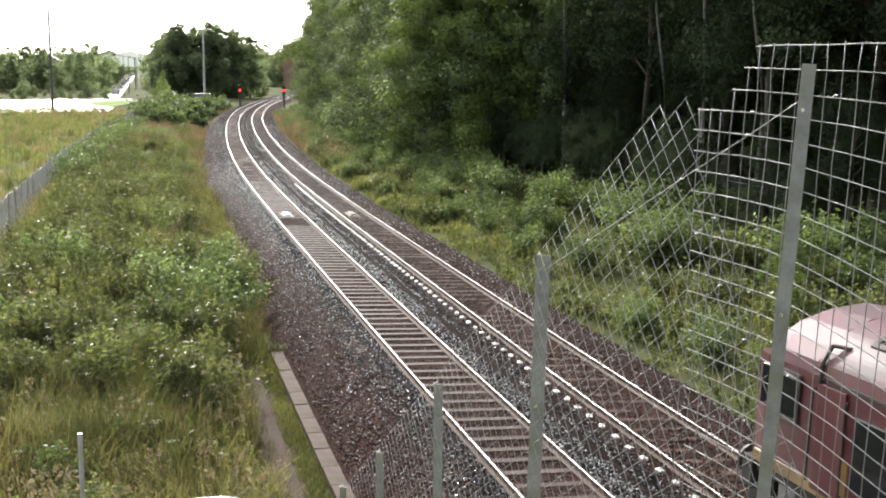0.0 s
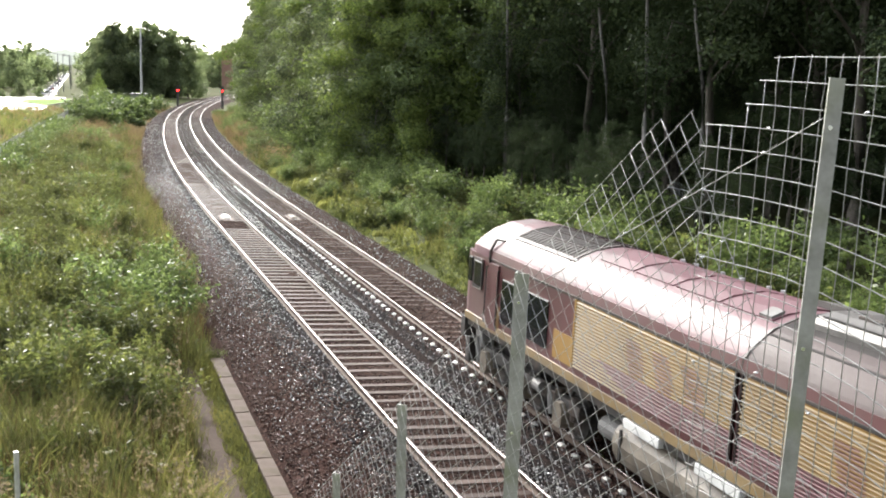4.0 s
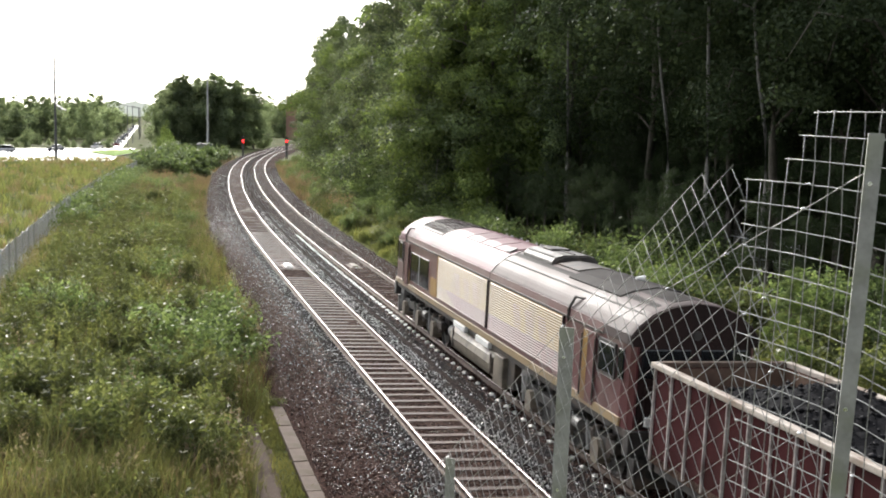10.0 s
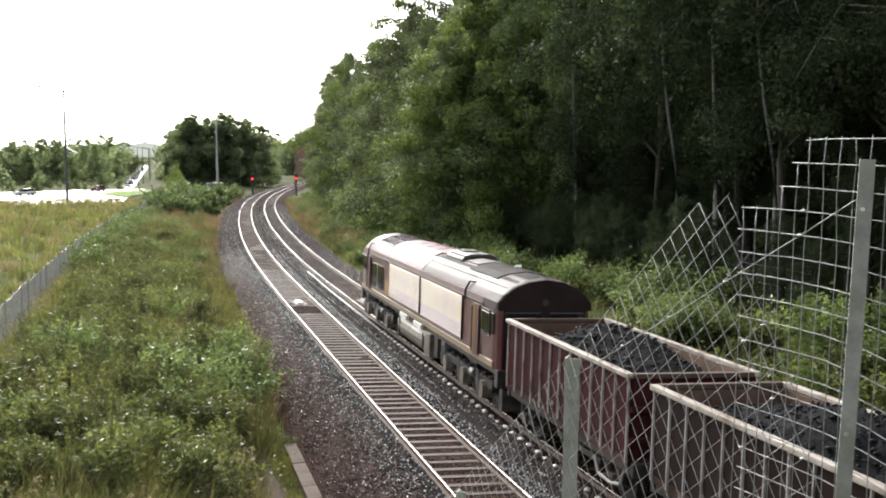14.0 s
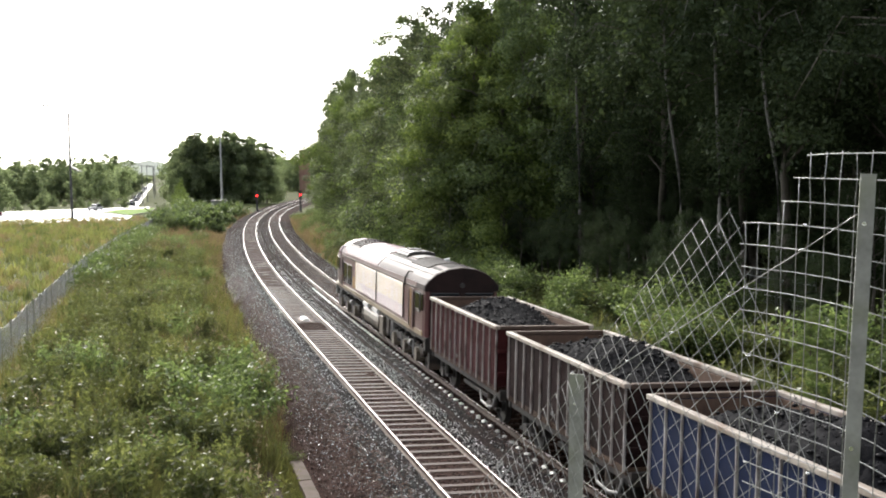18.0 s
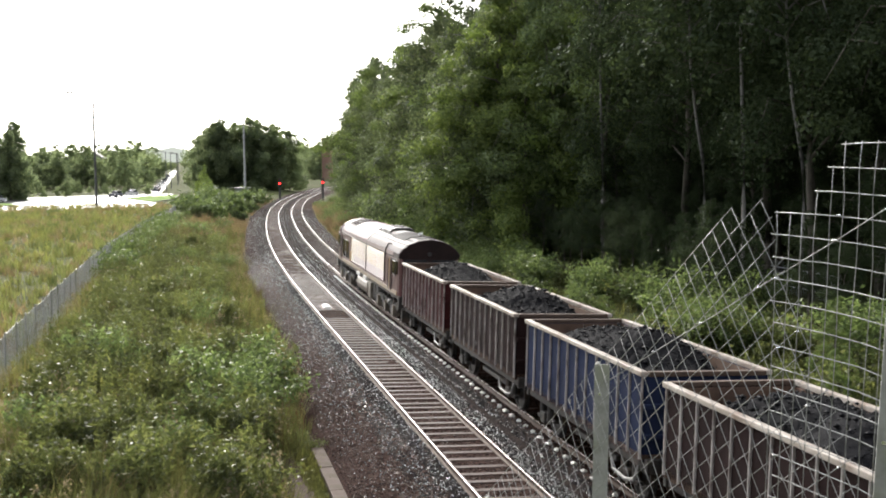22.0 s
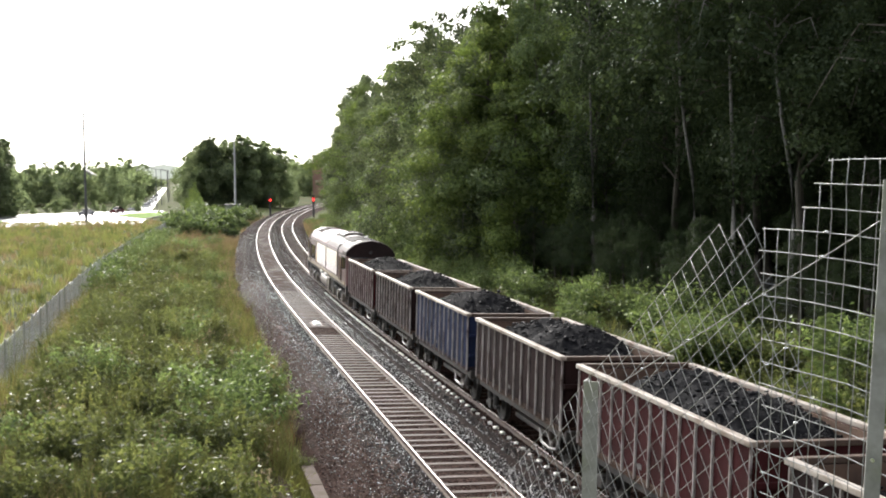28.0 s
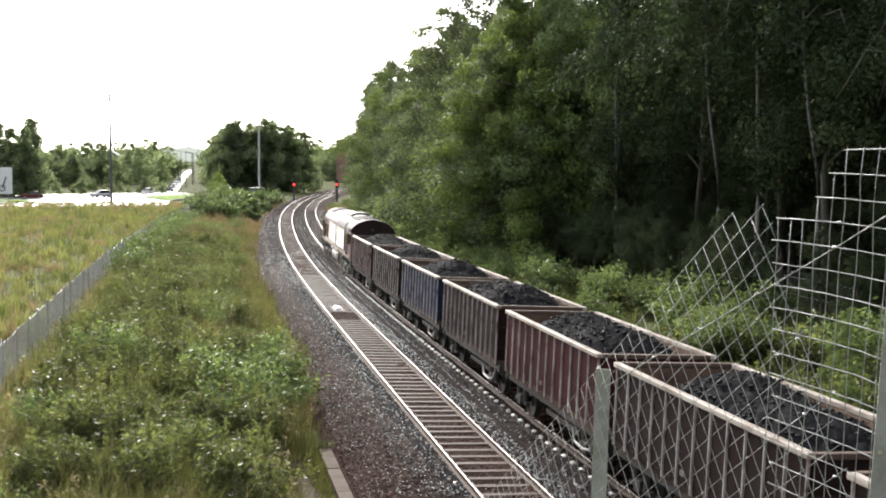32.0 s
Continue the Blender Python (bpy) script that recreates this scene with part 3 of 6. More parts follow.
def build_tracks():
    conc, timber = sleeper_mesh("sleeper", M_SLEEPER, 0.18), sleeper_mesh("sleeper", M_TIMBER, 0.18)
    plate = end_glint_mesh()
    for right, label in ((False, "railway track with concrete sleepers and shiny rails"), (True, "railway track with brown half-buried sleepers and shiny rails")):
        track = thing("railway_track", label, "railway track", kind="structure")
        for side in (-1, 1):
            build_rail(track, right, side)
        rng = random.Random(3 + right)
        me = timber if right else conc
        far_v, far_f = [], []
        base = np.array([v.co[:] for v in me.vertices])
        faces = [list(p.vertices) for p in me.polygons]
        for k in range(-10, 560):
            s = k * 0.65 + rng.uniform(-0.03, 0.03)
            if not right and 47.2 < s < 49.4:
                continue
            z = (-0.168 if right else -0.152) + rng.uniform(-0.012, 0.006)
            m = line_pose(s, z, right) @ pose(rng.uniform(-0.02, 0.02), 0, 0, 0, 0, rng.uniform(-0.5, 0.5))
            if 4 < s < 92:
                ob = new("sleeper", me)
                ob.parent, ob.matrix_world = track, m
                if right and 9 < s < 66:
                    # added plate, for the glint of this sleeper's wet end
                    c = new("end_plate", plate)
                    c.parent = track
                    c.matrix_world = line_pose(s, z, True) @ pose(-1.15, 0, 0.075, rng.uniform(-6, 6), 0, rng.uniform(-25, 25))
            else:
                w = np.array([(m @ Vector(p))[:] for p in base])
                far_f += [[len(far_v) + i for i in f] for f in faces]
                far_v += w.tolist()
        quads = [f for f in far_f if len(f) == 4]
        ob = part("distant_sleepers", np_mesh("distant_sleepers", far_v, quads, [M_TIMBER if right else M_SLEEPER]), None, track)
        ob["kind"] = "stuff"


def stones(name, count, s0, s1, o0, o1, size, material, label, seed, keep=None, power=1.5):
    rng = np.random.default_rng(seed)
    s = s0 + (s1 - s0) * rng.random(count) ** power
    o = rng.uniform(o0, o1, count)
    if keep is not None:
        w = keep(s, o)
        s, o = s[w], o[w]
    n = len(s)
    z = np.where(o < 1.6, -0.2, -0.19)
    base = on_line(s, o)
    tilt = np.where(o < 1.6, -o, -(o - GAP)) * math.tan(CANT) + np.where(o < 1.6, 0, DZ)
    base[:, 2] = z + tilt - np.clip(-2.4 - o, 0, 9) * 0.56 - np.clip(o - 5.2, 0, 9) * 0.34 + heaped(o) + rng.uniform(0.0, 0.028, n)
    octa = np.array([(1, 0, 0), (0, 1, 0), (-1, 0, 0), (0, -1, 0), (0, 0, 0.8), (0, 0, -0.8)])
    r = rng.uniform(0.55, 1.25, (n, 6, 1)) * size * rng.uniform(0.6, 1.35, (n, 1, 1))
    a = rng.uniform(0, 6.283, n)
    b = rng.uniform(-0.7, 0.7, n)
    v = octa[None] * r
    c, sn = np.cos(b)[:, None], np.sin(b)[:, None]
    v = np.stack([v[..., 0] * c - v[..., 2] * sn, v[..., 1], v[..., 0] * sn + v[..., 2] * c], -1)
    c, sn = np.cos(a)[:, None], np.sin(a)[:, None]
    v = np.stack([v[..., 0] * c - v[..., 1] * sn, v[..., 0] * sn + v[..., 1] * c, v[..., 2]], -1)
    V = (v + base[:, None]).reshape(-1, 3)
    f = np.array([(0, 1, 4), (1, 2, 4), (2, 3, 4), (3, 0, 4), (1, 0, 5), (2, 1, 5), (3, 2, 5), (0, 3, 5)])
    F = (f[None] + np.arange(n)[:, None, None] * 6).reshape(-1, 3)
    ob = new(name, np_mesh(name, V, F, [material]))
    tagged(ob, label, "stones", kind="stuff")


def build_stones():
    clear = lambda s, o: (np.abs(np.abs(o) - 0.7535) > 0.09) & ((np.abs(o) > 0.84) | (((s / 0.65 + 0.5) % 1 - 0.5) ** 2 > 0.055))
    clear_r = lambda s, o: np.abs(np.abs(o - GAP) - 0.7535) > 0.09
    inner = lambda s, o: np.abs(o) < 0.72
    stones("grey_ballast_stones", 36000, 8, 75, -1.8, 2.1, 0.03, M_STONE_GREY, "loose wet grey ballast stones beside the rails", 1, lambda s, o: clear(s, o) & ~inner(s, o))
    stones("crib_ballast_stones", 12000, 8, 75, -0.72, 0.72, 0.028, M_STONE_BROWN, "brown ballast stones between the sleepers", 4, clear)
    stones("brown_ballast_stones", 26000, 8, 75, -3.1, -1.3, 0.033, M_STONE_BROWN, "loose reddish-brown ballast stones on the shoulder", 2)
    # pale chips scattered as painted glints, clear of rails and sleepers
    chips = lambda s, o: clear_r(s, o) & clear(s, o) & ~inner(s, o) & (np.abs(o - GAP) > 0.8)
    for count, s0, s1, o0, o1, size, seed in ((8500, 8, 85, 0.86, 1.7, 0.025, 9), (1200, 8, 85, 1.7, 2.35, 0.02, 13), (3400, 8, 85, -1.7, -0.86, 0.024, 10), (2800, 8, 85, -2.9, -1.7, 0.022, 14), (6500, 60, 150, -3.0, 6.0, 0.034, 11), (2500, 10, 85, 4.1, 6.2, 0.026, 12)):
        stones("pale_ballast_stones", count, s0, s1, o0, o1, size, M_STONE_PALE, "scattered pale chips coloured as glints of the wet ballast", seed, chips, power=1.15)
    stones("far_ballast_stones", 34000, 60, 175, -3.2, 6.2, 0.045, M_STONE_FAR, "loose grey and brown ballast stones farther along the line", 7, lambda s, o: clear_r(s, o) & (np.abs(np.abs(o) - 0.7535) > 0.1), power=1.1)
    stones("rust_ballast_stones", 24000, 8, 75, 1.9, 6.4, 0.032, M_STONE_BROWN, "loose rust-brown ballast stones round the second track", 3, clear_r)


def build_earth_path():
    s = np.arange(6, 25.01, 0.5)
    V = []
    for k, o in enumerate((-4.75, -4.5, -4.2, -3.95, -3.7)):
        p = on_line(s, o + 0.12 * np.sin(s * 1.7 + k) * (k in (0, 4)))
        p[:, 2] = ground_z(p[:, 0], p[:, 1]) + 0.05 + 0.02 * np.sin(s * 3.1 + 2 * k) - 0.1 * (k in (0, 4))
        V.append(p)
    i = np.arange(len(s) * 5).reshape(len(s), 5)
    F = np.stack([i[:-1, :-1], i[:-1, 1:], i[1:, 1:], i[1:, :-1]], -1).reshape(-1, 4)
    ob = new("earth_path", np_mesh("earth_path", np.stack(V, 1).reshape(-1, 3), F, [M_PATH], smooth=True))
    tagged(ob, "bare trodden brown earth beside the cable trough", "path", kind="structure")


def build_trough():
    t = thing("cable_trough", "pale concrete cable trough half hidden by weeds", "cable trough", kind="structure")
    bm = boxed(-0.16, 0.16, -0.49, 0.49, -0.06, 0.0, 0.012)
    lid = bm_mesh("trough_lid", bm, M_TROUGH)
    rng = random.Random(4)
    for k in range(4, 25):
        p = on_line(k, -3.38)
        a = -math.degrees(float(np.interp(k, LS, LT)))
        ob = new("trough_lid", lid)
        ob.parent = t
        ob.matrix_world = pose(p[0], p[1], -0.40 + rng.uniform(-0.012, 0.012), rng.uniform(-0.6, 0.6), rng.uniform(-1, 1), a + rng.uniform(-0.7, 0.7))
    for k in range(4, 25):
        p = on_line(k, -3.38)
        a = -math.degrees(float(np.interp(k, LS, LT)))
        ob = part("trough_body", bpy.data.meshes.get("trough_body") or bm_mesh("trough_body", boxed(-0.15, 0.15, -0.5, 0.5, -0.36, -0.07), M_TROUGH), None, t)
        ob.matrix_world = pose(p[0], p[1], -0.40, 0, 0, a)


def build_axle_counters():
    for right in (False, True):
        t = thing("track_magnet", "white track equipment box lying between the rails", "track equipment", "track equipment boxes")
        t.matrix_world = line_pose(51.0, -0.16, right)
        bm = bmesh.new()
        prism(bm, [(-0.17, 0), (0.17, 0), (0.16, 0.07), (0.1, 0.1), (-0.1, 0.1), (-0.16, 0.07)], -0.55, 0.55)
        part("housing", bm, M_WHITE if not right else M_CONC, t)
        part("base_plate", boxed(-0.3, 0.3, -0.9, 0.9, -0.02, 0.012, 0.01), M_RUST, t)
        for y in (-0.8, 0.8):
            part("bolt", rod(bmesh.new(), (0, y, 0.0), (0, y, 0.05), 0.03, 6), M_GALV, t)


# ---- plants ----
def cards(pos, size, rng, up=0.0, stretch=1.5, face=None):
    """Small leaf-shaped quads at pos, one of its own per place."""
    n = len(pos)
    d = rng.normal(0, 1, (n, 3))
    d[:, 2] = d[:, 2] * 0.7 - up
    d /= np.linalg.norm(d, axis=1)[:, None]
    if face is not None:
        k = face + rng.normal(0, 0.45, (n, 3))
        d -= k * (np.sum(d * k, 1) / np.sum(k * k, 1))[:, None]
        d /= np.linalg.norm(d, axis=1)[:, None] + 1e-9
        e = np.cross(k, d)
    else:
        e = np.cross(d, rng.normal(0, 1, (n, 3)))
    e /= np.linalg.norm(e, axis=1)[:, None] + 1e-9
    k = np.cross(d, e)
    sz = np.asarray(size)[:, None] if np.ndim(size) else np.full((n, 1), size)
    L, Wd = d * sz * stretch * 0.5, e * sz * 0.42
    bow = k * sz * 0.12
    V = np.stack([pos - L, pos + Wd + bow, pos + L, pos - Wd + bow], 1).reshape(-1, 3)
    return V, np.arange(4 * n).reshape(-1, 4)


def tapered(bm, pts, r0, r1, n=7):
    """A bent branch through pts."""
    rings = []
    pts = [Vector(p) for p in pts]
    for i, p in enumerate(pts):
        t = (pts[min(i + 1, len(pts) - 1)] - pts[max(i - 1, 0)]).normalized()
        q = t.to_track_quat("Z", "Y")
        r = r0 + (r1 - r0) * i / (len(pts) - 1)
        rings.append([bm.verts.new(p + q @ Vector((r * math.cos(6.2832 * k / n), r * math.sin(6.2832 * k / n), 0))) for k in range(n)])
    for a, b in zip(rings, rings[1:]):
        for k in range(n):
            bm.faces.new((a[k], a[(k + 1) % n], b[(k + 1) % n], b[k]))
    bm.faces.new(rings[0][::-1])
    bm.faces.new(rings[-1])


def tree_kind(name, seed, height, spread, low, leaves, leaf, bark, leafmat, droop=0.5, label="", clump=0.9, slim=False, girth=0.013, lean=1.0):
    """Trunk with limbs and a crown of leaves hung on the limbs' twigs. Stands at the origin until copied."""
    rng, r = np.random.default_rng(seed), random.Random(seed)
    bm = bmesh.new()
    bend = [r.uniform(-0.5, 0.5) * lean, r.uniform(-0.5, 0.5) * lean]
    axis = lambda h: Vector((bend[0] * (h / height) ** 2 * 2 + 0.15 * math.sin(h * 0.7 + seed), bend[1] * (h / height) ** 2 * 2, h))
    tapered(bm, [axis(height * k / 9) - Vector((0, 0, 0.3 if k == 0 else 0)) for k in range(10)], height * girth, 0.03)
    centres = []
    n_limb = 24 if not slim else 30
    for i in range(n_limb):
        h = height * (low + (0.97 - low) * (i + r.random()) / n_limb)
        u = (h / height - low) / (1 - low)
        wide = spread * (0.5 + 0.95 * math.sin(math.pi * min(1, 0.2 + 0.8 * u)) * (1 if not slim else 0.8)) * (1.05 - 0.55 * u)
        a = i * 2.399 + r.uniform(-0.6, 0.6)
        ln = wide * r.uniform(0.45, 1.2)
        p0 = axis(h)
        out = Vector((math.cos(a), math.sin(a), 0))
        rise = r.uniform(0.15, 0.5)
        pts = [p0, p0 + out * ln * 0.4 + Vector((0, 0, ln * rise)), p0 + out * ln * 0.8 + Vector((0, 0, ln * (rise + 0.05))), p0 + out * ln + Vector((0, 0, ln * (rise + 0.07 - droop * 0.5)))]
        tapered(bm, pts, 0.012 + 0.014 * ln, 0.008, 5)
        for q, f in enumerate((0.45, 0.78, 1.0)):
            f += r.uniform(-0.1, 0.05)
            base = pts[0].lerp(pts[1], f / 0.4) if f < 0.4 else pts[1].lerp(pts[2], (f - 0.4) / 0.4) if f < 0.8 else pts[2].lerp(pts[3], (f - 0.8) / 0.2)
            c = base + Vector((r.gauss(0, 0.25), r.gauss(0, 0.25), r.gauss(0, 0.3))) * (0.4 + ln * 0.25)
            centres.append((c.x, c.y, c.z, (0.42 + 0.2 * ln) * r.uniform(0.55, 1.35)))
    C = np.array(centres)
    share = C[:, 3] ** 2 / np.sum(C[:, 3] ** 2)
    idx = rng.choice(len(C), leaves, p=share)
    g = rng.normal(0, 1, (leaves, 3))
    g /= np.linalg.norm(g, axis=1)[:, None] + 1e-9
    g[:, 2] = np.where(g[:, 2] < 0, g[:, 2] * 0.7, g[:, 2])
    way = g + np.array([0, 0, 0.3])
    g = g * (rng.random(leaves) ** 0.3 * np.where(rng.random(leaves) < 0.12, 1.35, 1.0))[:, None]
    pos = C[idx, :3] + g * (C[idx, 3] * clump)[:, None] * np.array([1, 1, 0.72])
    hang = rng.random(leaves) < 0.5 * droop
    pos[:, 2] -= np.where(hang, rng.random(leaves) ** 1.5 * C[idx, 3] * 2.0 * droop, 0.0)
    V, F = cards(pos, leaf * rng.uniform(0.6, 1.35, leaves), rng, up=droop, face=way)
    t = thing(name, label, "tree")
    part("trunk", bm, bark, t, smooth=True)
    part("crown", np_mesh("crown", V, F, [leafmat]), None, t)
    return t


def shrub_kind(name, seed, height, spread, leaves, leaf, leafmat, label, category="shrub"):
    rng, r = np.random.default_rng(seed), random.Random(seed)
    bm, C = bmesh.new(), []
    for i in range(9):
        a, ln = i * 2.399 + r.uniform(-0.4, 0.4), spread * r.uniform(0.3, 1.0)
        h = height * r.uniform(0.6, 1.05) * (1.05 - 0.35 * ln / spread)
        tip = Vector((math.cos(a) * ln, math.sin(a) * ln, h))
        mid = Vector((tip.x * 0.4, tip.y * 0.4, h * 0.55))
        tapered(bm, [(0.05 * math.cos(a), 0.05 * math.sin(a), -0.1), mid, tip], 0.018, 0.004, 4)
        for q in range(7):
            f = 0.25 + 0.75 * q / 6
            c = Vector((0, 0, 0)).lerp(mid, f * 2) if f < 0.5 else mid.lerp(tip, f * 2 - 1)
            C.append((c.x, c.y, c.z, spread * 0.3 * r.uniform(0.6, 1.2)))
    C = np.array(C)
    idx = rng.integers(0, len(C), leaves)
    g = rng.normal(0, 0.55, (leaves, 3))
    pos = C[idx, :3] + g * C[idx, 3:4] * np.array([1, 1, 0.8])
    pos[:, 2] = np.abs(pos[:, 2]) + 0.03
    V, F = cards(pos, leaf * rng.uniform(0.6, 1.3, leaves), rng, up=-0.3, stretch=1.8)
    t = thing(name, label, category)
    part("branching", bm, M_BARK, t)
    part("leaves", np_mesh("leaves", V, F, [leafmat]), None, t)
    return t


def willowherb(seed):
    """A stand of tall upright stems with narrow leaves and loose tops."""
    rng, r = np.random.default_rng(seed), random.Random(seed)
    bm, P, W = bmesh.new(), [], []
    for i in range(26):
        a, d = r.uniform(0, 6.28), 0.55 * r.random() ** 0.6
        x, y, h = d * math.cos(a), d * math.sin(a), r.uniform(1.0, 1.6) * (1.05 - 0.35 * d)
        lx, ly = r.gauss(0, 0.09), r.gauss(0, 0.09)
        tapered(bm, [(x, y, -0.1), (x + lx * 0.4, y + ly * 0.4, h * 0.55), (x + lx, y + ly, h)], 0.006, 0.002, 4)
        f = rng.random(46) ** 0.75
        sp = 0.085 * (1.1 - 0.75 * f)
        P.append(np.stack([x + lx * f + rng.normal(0, 1, 46) * sp, y + ly * f + rng.normal(0, 1, 46) * sp, f * h * 1.02], 1))
    pos = np.concatenate(P)
    V, F = cards(pos, 0.05 * rng.uniform(0.6, 1.3, len(pos)), rng, up=-0.5, stretch=2.8)
    t = thing("willowherb_stand", "stand of tall upright green willowherb on the verge", "weeds")
    part("stalk", bm, M_WEED, t)["kind"] = "stuff"
    part("leaves", np_mesh("leaves", V, F, [M_WEED]), None, t)
    return t


def settle(ob, x, y, turn, size, group="", dz=0.0):
    """Stand a thing on the open ground."""
    z = float(ground_z(np.array([x]), np.array([y]))[0]) + dz
    ob.scale = (size, size, size)
    ob.location, ob.rotation_euler = (x, y, z), (0, 0, turn)
    if group:
        ob["group"] = group
    return ob


def rough_patch(x, y):
    """0 to 1: where the plants stand low or high."""
    v = np.sin(x * 0.9 + 1.7 * np.sin(y * 0.43)) * np.cos(y * 0.71 + 1.3 * np.sin(x * 0.37)) + 0.6 * np.sin(x * 2.1 + y * 1.4) * np.sin(y * 2.3 - x)
    return np.clip(0.5 + 0.42 * v, 0, 1)


def blades(name, count, seed, where, hmin, hmax, width, material, label, lean=0.35, even=False):
    """Standing grass blades and stalks, one narrow leaf each."""
    rng = np.random.default_rng(seed)
    x, y = where(rng, count)
    n = len(x)
    x, y, tall = gather(x, y, rng, 0.85, 0.5) if not even else (x, y, np.full(n, 0.5))
    n, z = len(x), ground_z(x, y) - 0.03
    h = rng.uniform(hmin, hmax, n) * (0.3 + 0.6 * rough_patch(x, y) + 0.45 * tall)
    a = rng.uniform(0, 6.283, n)
    w = width * rng.uniform(0.6, 1.5, n)
    lx, ly = rng.normal(0, lean, n) * h, rng.normal(0, lean, n) * h
    p = np.stack([x, y, z], 1)
    e = np.stack([np.cos(a) * w, np.sin(a) * w, 0 * a], 1)
    mid = p + np.stack([lx * 0.35, ly * 0.35, h * 0.6], 1)
    tip = p + np.stack([lx, ly, h], 1)
    V = np.stack([p - e, p + e, mid + e * 0.8, tip, mid - e * 0.8], 1).reshape(-1, 3)
    k = np.arange(n)[:, None] * 5
    F = np.concatenate([k + np.array([0, 1, 2]), k + np.array([0, 2, 4]), k + np.array([4, 2, 3])])
    ob = new(name, np_mesh(name, V, F, [material]))
    tagged(ob, label, "grass", kind="stuff")


def gather(x, y, rng, share, radius):
    """Draw a share of the places together into clumps; returns the places and each one's clump."""
    n = len(x)
    m = max(1, n // 30)
    pick = rng.integers(0, m, n)
    ci = rng.integers(0, n, m)
    cx, cy = x[ci], y[ci]
    in_clump = rng.random(n) < share
    r = radius * np.sqrt(rng.random(n)) * (0.5 + rng.random(m)[pick])
    a = rng.uniform(0, 6.283, n)
    tall = (0.45 + 0.85 * rng.random(m) ** 1.5)[pick]
    out = 1 - 0.45 * r / (radius * 1.5)
    gx, gy, gt = np.where(in_clump, cx[pick] + r * np.cos(a), x), np.where(in_clump, cy[pick] + r * np.sin(a), y), np.where(in_clump, tall * out, 0.4)
    s, o = line_off(gx, gy)
    w = (o < np.where(s < 23.5, -4.65 + 0.25 * np.sin(s * 1.9), np.where(s < 26, -3.6, -3.0))) | (o > 5.9)
    return gx[w], gy[w], gt[w]


def weeds(name, count, seed, where, hmax, leaf, material, label):
    """Leafy weeds: small leaves scattered up many stalks that stand in clumps."""
    rng = np.random.default_rng(seed)
    x, y = where(rng, count)
    x, y, tall = gather(x, y, rng, 0.85, 0.7)
    keep = (rough_patch(x * 0.5 + 7, y * 0.5) > 0.5) | (rng.random(len(x)) < 0.14)
    keep &= rng.random(len(x)) < np.clip((line_off(x, y)[0] - 14) / 13, 0.1, 1)
    x, y, tall = x[keep], y[keep], tall[keep]
    n = len(x)
    z = ground_z(x, y)
    per = 24
    h = hmax * rng.uniform(0.6, 1.0, n) * tall * (0.3 + 0.95 * rough_patch(x * 0.5 + 7, y * 0.5))
    pos = np.repeat(np.stack([x, y, z], 1), per, 0)
    f = rng.random(n * per) ** 0.7
    spread = 0.075 * (1.15 - f)
    pos += np.stack([rng.normal(0, 1, n * per) * spread, rng.normal(0, 1, n * per) * spread, f * np.repeat(h, per)], 1)
    V, F = cards(pos, leaf * rng.uniform(0.6, 1.4, n * per), rng, up=-1.1, stretch=2.8)
    ob = new(name, np_mesh(name, V, F, [material]))
    tagged(ob, label, "weeds", kind="stuff")


def seed_heads(name, count, seed, where):
    """Loose pale tufts at the tops of the tall grass."""
    rng = np.random.default_rng(seed)
    x, y = where(rng, count)
    x, y, tall = gather(x, y, rng, 0.7, 0.5)
    per = 4
    p = np.repeat(np.stack([x, y, ground_z(x, y) + rng.uniform(0.75, 1.15, len(x)) * (0.5 + 0.6 * tall)], 1), per, 0)
    p += rng.normal(0, 1, p.shape) * np.array([0.02, 0.02, 0.05])
    V, F = cards(p, 0.045 * rng.uniform(0.6, 1.3, len(p)), rng, up=-0.8, stretch=2.0)
    tagged(new(name, np_mesh(name, V, F, [M_SEED])), "pale seed heads above the verge grass", "grass", kind="stuff")


def umbels(name, count, seed, where):
    """Flat white flower heads on stalks above the grass."""
    rng = np.random.default_rng(seed)
    x, y = where(rng, count)
    h = ground_z(x, y) + rng.uniform(0.9, 1.35, count)
    per = 26
    p = np.repeat(np.stack([x, y, h], 1), per, 0)
    p += rng.normal(0, 1, p.shape) * np.array([0.05, 0.05, 0.008])
    V, F = cards(p, 0.022 * rng.uniform(0.7, 1.3, len(p)), rng, stretch=1.2, face=np.tile((0.0, 0.0, 1.0), (len(p), 1)))
    ob = tagged(new(name, np_mesh(name, V, F, [M_UMBEL])), "flat white flower heads standing above the verge grass", "flowers", kind="stuff")
    st = np.stack([x, y, h], 1)
    e = np.array([0.003, 0.0, 0.0])
    low = st * np.array([1, 1, 0]) + np.stack([0 * x, 0 * x, ground_z(x, y)], 1)
    V = np.stack([low - e, low + e, st + e, st - e], 1).reshape(-1, 3)
    tagged(new("flower_stalks", np_mesh("flower_stalks", V, np.arange(len(V)).reshape(-1, 4), [M_WEED])), "thin green stalks under white flower heads", "flowers", kind="stuff")


def verge(s0, s1, o0, o1, power=1.4):
    def where(rng, n):
        s = s0 + (s1 - s0) * rng.random(n) ** power
        near = np.clip((s - 20) / 14, 0, 1) if o1 < 0 else 0.0
        o = o0 + (o1 + 1.15 * near - o0) * rng.random(n) + rng.normal(0, 0.15, n)
        p = on_line(s, 0)
        t = np.interp(s, LS, LT)
        return p[:, 0] + o * np.cos(t), p[:, 1] - o * np.sin(t)
    return where


